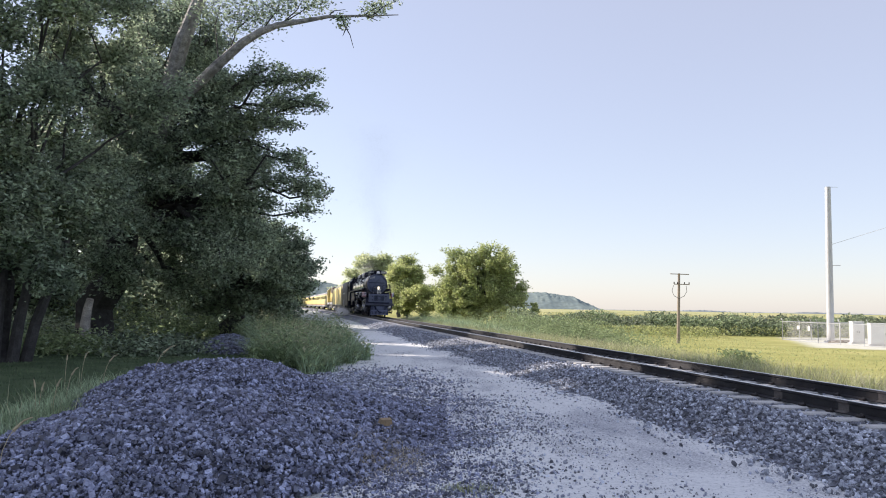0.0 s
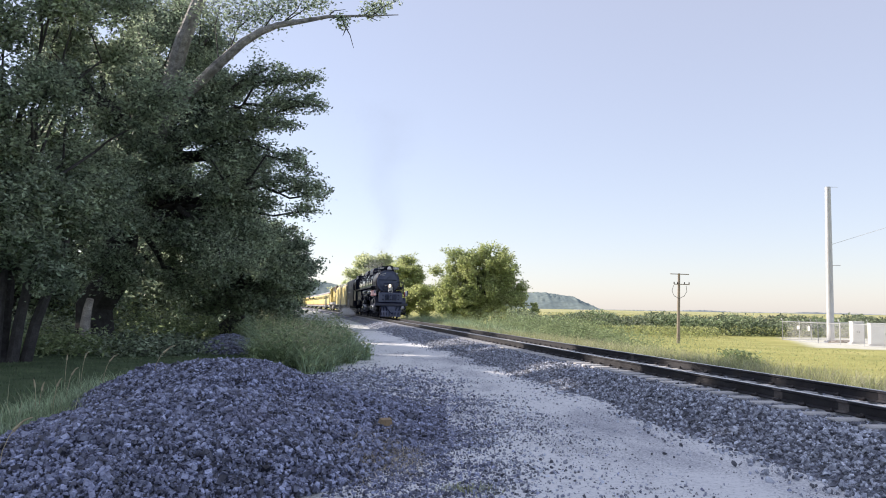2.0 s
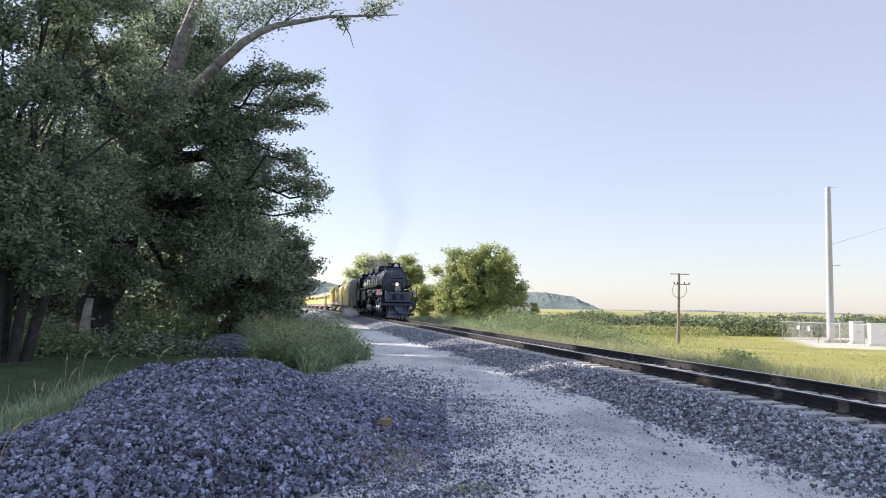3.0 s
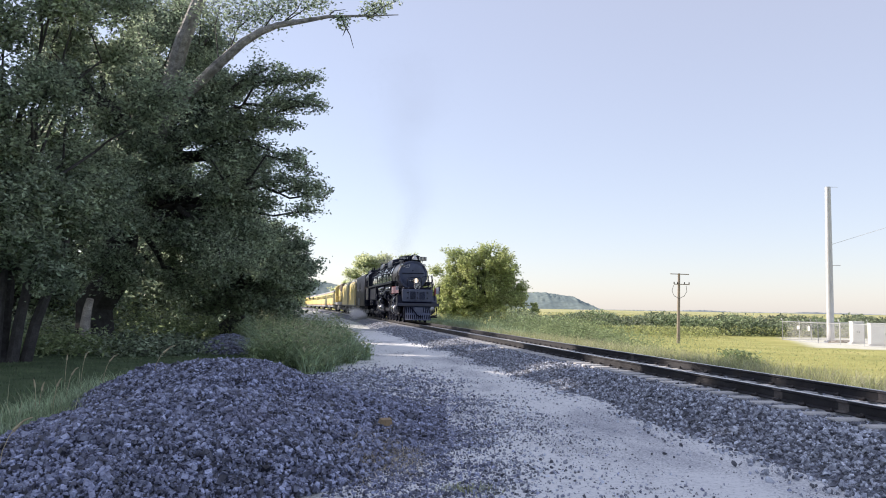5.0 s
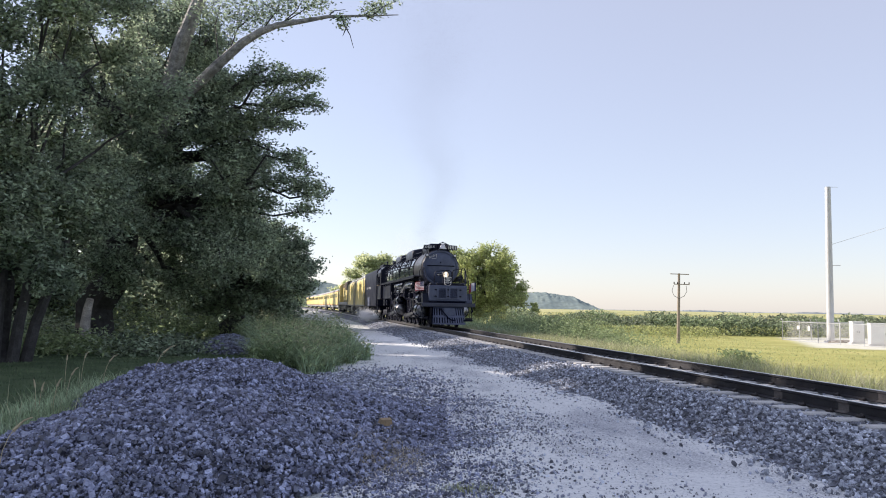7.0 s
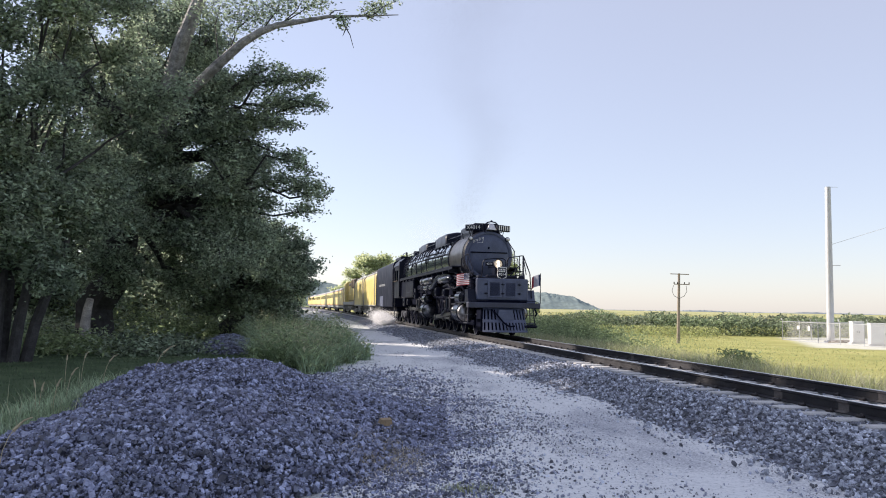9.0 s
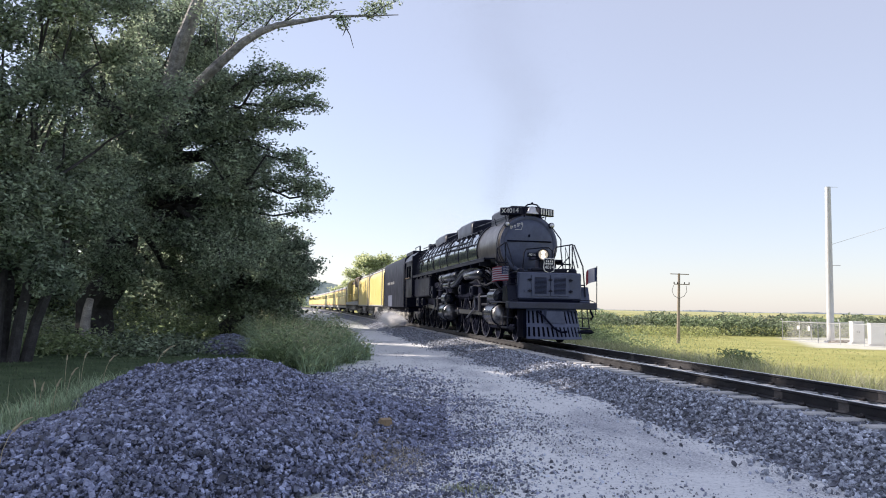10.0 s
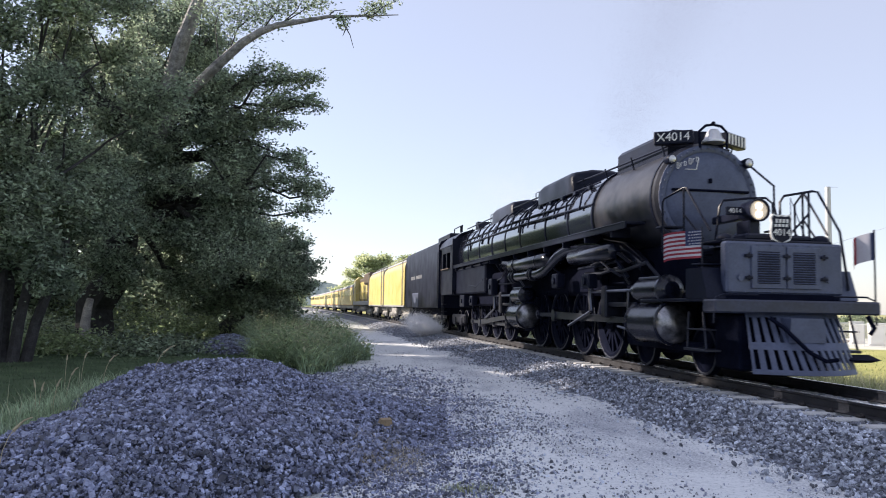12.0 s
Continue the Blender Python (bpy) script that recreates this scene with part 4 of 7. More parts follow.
# ---- the field side: trees, hedge, crop, hills ----
def build_far_side():
    rng = np.random.default_rng(50)
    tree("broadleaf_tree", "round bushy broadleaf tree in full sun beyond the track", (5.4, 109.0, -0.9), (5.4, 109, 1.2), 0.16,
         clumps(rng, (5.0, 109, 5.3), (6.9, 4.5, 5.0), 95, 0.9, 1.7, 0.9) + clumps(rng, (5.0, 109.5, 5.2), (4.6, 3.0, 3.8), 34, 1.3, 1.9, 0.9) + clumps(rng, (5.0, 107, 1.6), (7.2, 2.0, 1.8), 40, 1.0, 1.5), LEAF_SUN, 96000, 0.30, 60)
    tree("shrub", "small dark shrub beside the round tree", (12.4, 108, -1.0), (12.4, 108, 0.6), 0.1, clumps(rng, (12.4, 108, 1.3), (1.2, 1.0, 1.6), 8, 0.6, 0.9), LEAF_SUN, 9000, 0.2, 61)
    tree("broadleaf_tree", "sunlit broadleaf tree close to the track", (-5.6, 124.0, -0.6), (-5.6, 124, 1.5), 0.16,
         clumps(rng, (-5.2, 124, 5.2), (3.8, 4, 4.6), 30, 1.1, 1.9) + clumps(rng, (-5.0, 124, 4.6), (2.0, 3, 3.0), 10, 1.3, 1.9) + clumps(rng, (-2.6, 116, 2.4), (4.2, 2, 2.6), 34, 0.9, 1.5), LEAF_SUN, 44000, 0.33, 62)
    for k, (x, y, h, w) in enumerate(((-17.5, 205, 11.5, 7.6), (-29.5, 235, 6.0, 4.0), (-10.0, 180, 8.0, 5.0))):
        tree("broadleaf_tree", "sunlit tree far along the track, haze painted into its leaves", (x, y, -0.6), (x, y, 4), 0.4,
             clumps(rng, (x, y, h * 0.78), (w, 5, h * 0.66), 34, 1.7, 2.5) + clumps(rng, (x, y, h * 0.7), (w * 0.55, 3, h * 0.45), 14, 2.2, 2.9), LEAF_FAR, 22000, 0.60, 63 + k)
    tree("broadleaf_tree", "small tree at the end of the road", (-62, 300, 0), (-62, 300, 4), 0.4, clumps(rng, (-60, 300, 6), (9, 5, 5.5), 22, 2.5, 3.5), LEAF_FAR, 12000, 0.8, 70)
    # hedge of rank growth along the crop
    n = 56000
    x = rng.uniform(8, 105, n)
    y = 92 + rng.normal(0, 2.2, n) + 0.05 * x
    top = 2.3 + 0.6 * wavy(x, y * 0.2, 0.55) + 0.35 * wavy(x, y, 1.9)
    c = np.stack([x, y, -1.1 + top * rng.random(n) ** 0.75], 1)
    tagged(new("hedge", leaves_mesh("hedge", rng, c, 0.35, SHRUB, 0.0)), "dense dark green and brown hedge of rank growth", "hedge", kind="stuff")
    n = 26000
    x = rng.uniform(5, 90, n)
    y = 84 + rng.normal(0, 3.0, n) + 0.05 * x
    ok = ~((x > 30) & (y < 88) & (x < 62))
    c = np.stack([x, y, -1.1 + 1.1 * rng.random(n)], 1)[ok]
    tagged(new("tall_weeds", leaves_mesh("tall_weeds", rng, c, 0.26, GRASS_LONG, -0.6, 3.0)), "yellow-green tall weeds before the hedge", "weeds", kind="stuff")
    # the crop: a bumpy sheet of plants, with single plants standing out of its near edge
    xs, ys = spaced([(-30, 260, 2.0), (260, 900, 20)]), spaced([(97, 260, 2.0), (260, 1500, 25)])
    X, Y = np.meshgrid(xs, ys)
    Z = 0.55 + 0.22 * rng.random(X.shape) + 0.12 * wavy(X, Y, 0.15)
    Z[0] = -1.2
    nx = len(xs)
    i = (np.arange(len(ys) - 1)[:, None] * nx + np.arange(nx - 1)[None]).ravel()
    keep = X.ravel()[i] / Y.ravel()[i] > 0.10
    tagged(new("crop_field", raw_mesh("crop_field", np.stack([X.ravel(), Y.ravel(), Z.ravel()], 1), np.stack([i, i + 1, i + nx + 1, i + nx], 1)[keep], CORN)), "ripening yellow-green crop on the flat field", "crop field", kind="stuff")
    n = 24000
    y = 97 + 110 * rng.random(n) ** 2
    x = rng.uniform(0.02, 0.66, n) * y + 6
    foot = np.stack([x, y, np.full(n, 0.1)], 1)
    tagged(new("crop_plants", blades_mesh("crop_plants", rng, foot, rng.uniform(0.4, 0.95, n), 0.16, CORN, 0.5)), "single crop plants at the edge of the field", "crop", kind="stuff")
    # distance haze is mixed into the hill's base colour
    hill_m = mat("hazed_hill", (0.26, 0.315, 0.30), 1.0, var=0.3, scale=0.012, fine=0.06, bump=0, other=(0.195, 0.245, 0.25), spec=0.0)

    def hill(x0, x1, y, profile, depth):
        nx, ny = 64, 40
        xx = np.linspace(0, 1, nx)
        prof = np.interp(xx, *zip(*profile)) + rng.normal(0, 0.9, nx)
        v = []
        for j in range(ny):
            f = j / (ny - 1)
            s = math.sin(math.pi * min(f, 0.5))
            v.append(np.stack([x0 + (x1 - x0) * xx, np.full(nx, y + depth * f), prof * s + rng.normal(0, 1.5, nx) * s - 3], 1))
        i = (np.arange(ny - 1)[:, None] * nx + np.arange(nx - 1)[None]).ravel()
        tagged(new("backdrop_hill", raw_mesh("backdrop_hill", np.concatenate(v), np.stack([i, i + 1, i + nx + 1, i + nx], 1), hill_m, True)), "low wooded hill on the horizon, haze painted in its colour", "hill", kind="structure")

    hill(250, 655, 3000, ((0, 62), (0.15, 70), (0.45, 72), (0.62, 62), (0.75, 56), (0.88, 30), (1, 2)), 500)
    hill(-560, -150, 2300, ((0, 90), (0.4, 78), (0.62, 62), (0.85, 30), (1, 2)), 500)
    # the tree line is paled and blued in colour, as haze would
    far_m = mat("hazed_far_trees", (0.36, 0.40, 0.42), 1.0, var=0.2, scale=0.01, fine=0.05, bump=0, spec=0.0)
    nx = 420
    x = np.linspace(500, 2600, nx)
    t = 1 + 7 * np.clip(wavy(x, x * 0.3, 0.011), 0, 1) + 2 * rng.random(nx)
    v = np.concatenate([np.stack([x, np.full(nx, 2900.0), np.full(nx, -3.0)], 1), np.stack([x, np.full(nx, 2915.0), t], 1), np.stack([x, np.full(nx, 2960.0), np.full(nx, -3.0)], 1)])
    i = np.arange(nx - 1)
    f = np.concatenate([np.stack([i, i + 1, i + nx + 1, i + nx], 1), np.stack([i, i + 1, i + nx + 1, i + nx], 1) + nx])
    tagged(new("backdrop_trees", raw_mesh("backdrop_trees", v, f, far_m)), "thin line of horizon trees, haze painted in their colour", "trees", kind="structure")


build_far_side()


# ---- mast, pole, fence and cabinets ----
GALV = mat("galvanised_steel", (0.50, 0.51, 0.53), 0.5, 0.3, var=0.12, scale=1.5, fine=20, bump=0.03)
WOOD_POLE = mat("pole_wood", (0.33, 0.28, 0.23), 0.9, var=0.3, scale=2, fine=20, bump=0.3)
CABINET = mat("cabinet_paint", (0.74, 0.74, 0.72), 0.5, var=0.08, scale=1.5, bump=0.02)
MESH_WIRE = mat("fence_wire", (0.5, 0.5, 0.5), 0.5, 0.6, var=0.1, bump=0)


def build_mast():
    x, y = 38.0, 75.0
    t = thing("steel_mast", "tall plain galvanised steel mast on a gravel pad", "mast", pose(x, y, -1.1))
    m = Mb()
    m.lathe((0, 0, 0), (0, 0, 1), [(0, 0.36), (6, 0.33), (15.3, 0.27), (15.35, 0.02)], 12)
    part("shaft", m, GALV, t)
    m = Mb()
    m.lathe((0, 0, 0), (0, 0, 1), [(0, 0.6), (0.08, 0.6), (0.08, 0.42)], 16)
    for k in range(8):
        a = k * math.pi / 4
        m.cyl((0.52 * math.cos(a), 0.52 * math.sin(a), 0.05), (0.52 * math.cos(a), 0.52 * math.sin(a), 0.22), 0.03, seg=6)
    part("base_plate", m, GALV, t)
    m = Mb()
    m.box(0.2, 1.1, -0.03, 0.03, 7.5, 7.56, 0.01).box(-0.3, 1.0, -0.02, 0.02, 15.28, 15.31, 0.005)
    part("bracket", m, GALV, t)
    m = Mb()
    m.tube([(0.3, 0, 9.6), (3.5, -2, 10.8), (9, -5, 12.8), (16, -9, 15.6)], 0.018, 5)
    part("cable", m, GALV, t)
    s = thing("soil_heap", "low dark heap of soil at the mast's foot", "soil", pose(x + 0.8, y - 0.8, -1.12))
    m = Mb()
    m.ball((0, 0, 0.02), (1.5, 0.7, 0.28), 16, 8)
    part("soil", m, mat("soil", (0.22, 0.19, 0.15), 0.95, var=0.4, scale=3, fine=20, bump=0.6), s)


def build_pole():
    t = thing("utility_pole", "weathered wooden utility pole with two crossarms", "utility pole", pose(20.5, 66.5, -1.1, 0, 0.8, 0))
    m = Mb()
    m.cyl((0, 0, -0.2), (0, 0, 6.05), 0.15, 0.10, 12)
    part("shaft", m, WOOD_POLE, t)
    for z, w, dx in ((5.98, 0.82, 0.02), (5.10, 0.68, 0.22)):
        m = Mb()
        m.box(dx - w, dx + w, -0.15, -0.07, z - 0.035, z + 0.035, 0.01)
        part("crossarm", m, WOOD_POLE, t)
    for x in (-0.45, -0.15, 0.45, 0.85):
        m = Mb()
        m.lathe((x, -0.11, 5.13), (0, 0, 1), [(0, 0.03), (0.05, 0.06), (0.09, 0.04), (0.13, 0.06), (0.18, 0.02)], 8)
        part("insulator", m, DARK_PORCELAIN, t)
    m = Mb()
    m.tube([(-0.5, -0.12, 5.0), (-0.62, -0.12, 4.5), (-0.45, -0.12, 4.1), (0, -0.12, 3.85), (0.45, -0.12, 4.1), (0.66, -0.12, 4.5), (0.6, -0.12, 5.0)], 0.022, 5)
    part("cable_loop", m, DARK_PORCELAIN, t)


DARK_PORCELAIN = mat("dark_porcelain", (0.08, 0.07, 0.065), 0.4, var=0.2, bump=0)


def build_fence():
    t = thing("chain_link_fence", "galvanised chain-link fence with outward arms round the mast", "fence")
    corners = [(62.0, 80.0), (35.1, 79.0), (35.5, 72.4), (39.5, 52.0)]
    wires_v, wires_f = [], []
    for (ax, ay), (bx, by) in zip(corners, corners[1:]):
        a, b = Vector((ax, ay, -1.1)), Vector((bx, by, -1.1))
        L = (b - a).length
        d = (b - a).normalized()
        out = Vector((-d.y, d.x, 0))
        if out.x > 0:
            out = -out
        n = max(2, round(L / 3.0))
        for k in range(n + 1):
            p = a + d * (L * k / n)
            m = Mb()
            m.cyl(tuple(p), tuple(p + Vector((0, 0, 1.95))), 0.04, seg=8)
            q = p + Vector((0, 0, 1.95))
            m.tube([tuple(q), tuple(q + out * 0.25 + Vector((0, 0, 0.3)))], 0.025, 6)
            part("post", m, GALV, t)
        for z in (0.08, 1.9):
            m = Mb()
            m.cyl(tuple(a + Vector((0, 0, z))), tuple(b + Vector((0, 0, z))), 0.028, seg=6)
            part("rail", m, GALV, t)
        step = 0.16
        for k in range(int(L / step)):
            for sgn in (1, -1):
                p = a + d * (k * step)
                q = p + d * (sgn * 1.8)
                if (q - a).dot(d) < 0 or (q - a).dot(d) > L:
                    continue
                base = len(wires_v)
                for s, z in ((p, 0.08), (q, 1.88)):
                    for w in (-0.010, 0.010):
                        wires_v.append(tuple(s + d * w + Vector((0, 0, z))))
                wires_f.append((base, base + 1, base + 3, base + 2))
    tagged(part("wire_mesh", raw_mesh("wire_mesh", wires_v, wires_f, MESH_WIRE), None, t), kind="stuff")
    for x, y, z, w, h in ((35.38, 73.9, 0.0, 0.35, 0.5), (35.26, 75.8, 0.1, 0.5, 0.35)):
        s = Mb()
        s.box(x - 0.05, x - 0.02, y - w / 2, y + w / 2, z, z + h, 0.005)
        part("sign", s, WHITE, t, "small white sign")


def build_cabinet(x, y, w, d, h, turn, label):
    t = thing("equipment_cabinet", label, "cabinet", pose(x, y, -1.1, 0, 0, turn), group="cabinets on the gravel pad")
    m = Mb()
    m.box(-w / 2, w / 2, -d / 2, d / 2, 0.15, h, 0.03)
    part("body", m, CABINET, t)
    m = Mb()
    m.box(-w / 2 - 0.05, w / 2 + 0.05, -d / 2 - 0.05, d / 2 + 0.05, h, h + 0.06, 0.02)
    part("roof", m, CABINET, t)
    m = Mb()
    m.box(-w / 2 - 0.15, w / 2 + 0.15, -d / 2 - 0.15, d / 2 + 0.15, 0, 0.15, 0.02)
    part("plinth", m, CONCRETE, t)
    for k in (-1, 1):
        m = Mb()
        m.box(min(k * 0.03, k * (w / 2 - 0.05)), max(k * 0.03, k * (w / 2 - 0.05)), -d / 2 - 0.02, -d / 2, 0.25, h - 0.1, 0.008)
        door = part("door", m, CABINET, t)
        m = Mb()
        m.box(k * 0.1 - 0.02, k * 0.1 + 0.02, -d / 2 - 0.06, -d / 2 - 0.02, h * 0.5, h * 0.5 + 0.18, 0.008)
        part("handle", m, DULL_STEEL, door)


build_mast()
build_pole()
build_fence()
build_cabinet(39.2, 72.5, 1.0, 0.9, 2.05, -12, "narrow white equipment cabinet")
build_cabinet(39.6, 68.5, 2.6, 1.4, 1.95, -20, "wide white equipment cabinet with double doors")


def build_scrap():
    t = thing("wood_scrap", "small tan block of scrap wood on the stones", "scrap wood", pose(-0.70, 9.85, max(0.0, float(pile_height(-0.70, 9.85))) + 0.01, 8, 4, 20))
    m = Mb()
    m.prism([(-0.085, 0), (0.06, 0), (0.085, 0.03), (0.07, 0.085), (-0.06, 0.075)], "y", -0.05, 0.05)
    part("block", m, mat("tan_wood", (0.36, 0.27, 0.16), 0.8, var=0.25, scale=9, fine=50), t)


build_scrap()


def build_road_gravel():
    """Fine chippings pressed into the road's surface."""
    rng = np.random.default_rng(91)
    n = 30000
    y = 5.8 + 24 * rng.random(n) ** 1.7
    u = rng.uniform(-8.0, -2.8, n)
    x = np.interp(y, _ty, _tx) + u
    track_wear = np.abs(np.abs(u + 4.9) - 0.85) < 0.35
    ok = (pile_height(x, y) < 0.02) & ~(track_wear & (rng.random(n) < 0.8)) & (wavy(x, y, 1.3) > rng.uniform(-1.2, 0.6, n))
    x, y = x[ok], y[ok]
    sz = rng.lognormal(math.log(0.0062), 0.45, len(x)).clip(0.003, 0.022)
    pts = np.column_stack([x, y, ground_height(x, y) + sz * 0.25])
    half = len(x) * 2 // 5
    tagged(new("road_gravel", stones_mesh("road_gravel", rng, pts[:half], sz[:half], BALLAST)), "small dark chippings on the gravel road", "gravel", kind="stuff")
    tagged(new("road_gravel", stones_mesh("road_gravel", rng, pts[half:], sz[half:], PALE_STONE)), "small pale chippings on the gravel road", "gravel", kind="stuff")


build_road_gravel()


# ---- the train ----
def way_along(t):
    """Where the front of the engine stands along the line at t seconds."""
    return 81.845 - 4.972 * t - 0.0793 * t * t + 0.00068 * t ** 3


TIMES = [i * 0.25 for i in range(49)]


def car_rows(front, truck_a, truck_b):
    """Rows for a vehicle whose origin lies front metres behind the engine's front; its trucks run on the line."""
    rows = []
    for t in TIMES:
        s = way_along(t) + front
        a, b = Vector(on_track(s + truck_a)), Vector(on_track(s + truck_b))
        fw = (a - b).normalized()
        o = a + fw * truck_a
        rows.append((t, Matrix.Translation(o) @ Matrix.Rotation(math.atan2(fw.y, fw.x), 4, "Z")))
    return rows


def roll_rows(x, r, step=0.1, y=0.0):
    """Rows for a wheel that rolls with the train."""
    out = []
    for i in range(int(round(12.0 / step)) + 1):
        t = i * step
        out.append((t, pose(x, y, r, 0, math.degrees((way_along(0) - way_along(t)) / r), 0)))
    return out


def words(name, body, size, m, material, parent, label=""):
    """Raised lettering as a mesh, its foot at m, reading along m's x."""
    c = bpy.data.curves.new(name, "FONT")
    c.body, c.size, c.extrude, c.align_x, c.align_y = body, size, 0.006, "CENTER", "CENTER"
    ob = new(name, c)
    me = bpy.data.meshes.new_from_object(ob.evaluated_get(bpy.context.evaluated_depsgraph_get()))
    bpy.data.objects.remove(ob)
    bpy.data.curves.remove(c)
    me.materials.clear()
    me.materials.append(material)
    q = new(name, me)
    q.parent, q.matrix_basis = parent, m
    return tagged(q, label)


FACING = Matrix(((0, 0, 1, 0), (1, 0, 0, 0), (0, 1, 0, 0), (0, 0, 0, 1)))  # writing that faces forward
NEAR_SIDE = Matrix(((1, 0, 0, 0), (0, 0, -1, 0), (0, 1, 0, 0), (0, 0, 0, 1)))  # writing that faces the right-hand side


def spoked_wheel(mb, y, r, seg=28, width=0.14):
    """The tyre, hub and counterweight of a driving wheel."""
    mb.lathe((0, y - width / 2, 0), (0, 1, 0), [(0, r - 0.12), (0, r), (width, r), (width, r - 0.12), (width * 0.9, r - 0.16), (width * 0.1, r - 0.16), (0, r - 0.12)], seg)
    mb.lathe((0, y - width * 0.7, 0), (0, 1, 0), [(0, 0.02), (0, 0.2), (width * 1.4, 0.2), (width * 1.4, 0.02)], 14)
    # counterweight opposite to the pin
    arc = [((r - 0.15) * math.cos(a), (r - 0.15) * math.sin(a)) for a in np.linspace(math.pi * 0.72, math.pi * 1.28, 9)]
    mb.prism(arc, "y", y - width * 0.42, y + width * 0.42)


def plain_wheel(mb, y, r, seg=24):
    mb.lathe((0, y - 0.065, 0), (0, 1, 0), [(0, 0.03), (0, 0.11), (0.04, 0.13), (0.05, r - 0.1), (0, r - 0.06), (0, r), (0.13, r), (0.13, r - 0.06), (0.09, r - 0.1), (0.09, 0.13), (0.13, 0.11), (0.13, 0.03)], seg)


def wheelset(parent, x, r, driver=False):
    mb = Mb()
    for y in (-0.78, 0.78):
        spoked_wheel(mb, y, r) if driver else plain_wheel(mb, y, r)
    mb.cyl((0, -0.8, 0), (0, 0.8, 0), 0.09)
    w = part("driving_wheel" if driver else "wheel", mb, FRAME, parent)
    if driver:
        if "spoke" not in SHARED:
            SHARED["spoke"] = Mb().prism([(0.15, -0.055), (r - 0.13, -0.045), (r - 0.13, 0.045), (0.15, 0.055)], "y", -0.045, 0.045).mesh("spoke", FRAME)
        for y in (-0.78, 0.78):
            for k in range(14):
                part("spoke", SHARED["spoke"], None, w).matrix_basis = pose(0, y, 0, 0, 360 * k / 14, 0)
    for y in (-0.78, 0.78):
        t = Mb()
        t.lathe((0, y + math.copysign(0.072, y), 0), (0, 1 if y > 0 else -1, 0), [(0, r - 0.055), (0.003, r - 0.05), (0.003, r - 0.008), (0, r - 0.004), (0, r - 0.055)], 28)
        part("tyre_face", t, DULL_STEEL, w, "worn steel tyre")
    w.matrix_basis = pose(x, 0, r)
    MOVERS.append((w, roll_rows(x, r, 0.1)))
    return w


CRANK, DRIVER_R = 0.40, 0.864


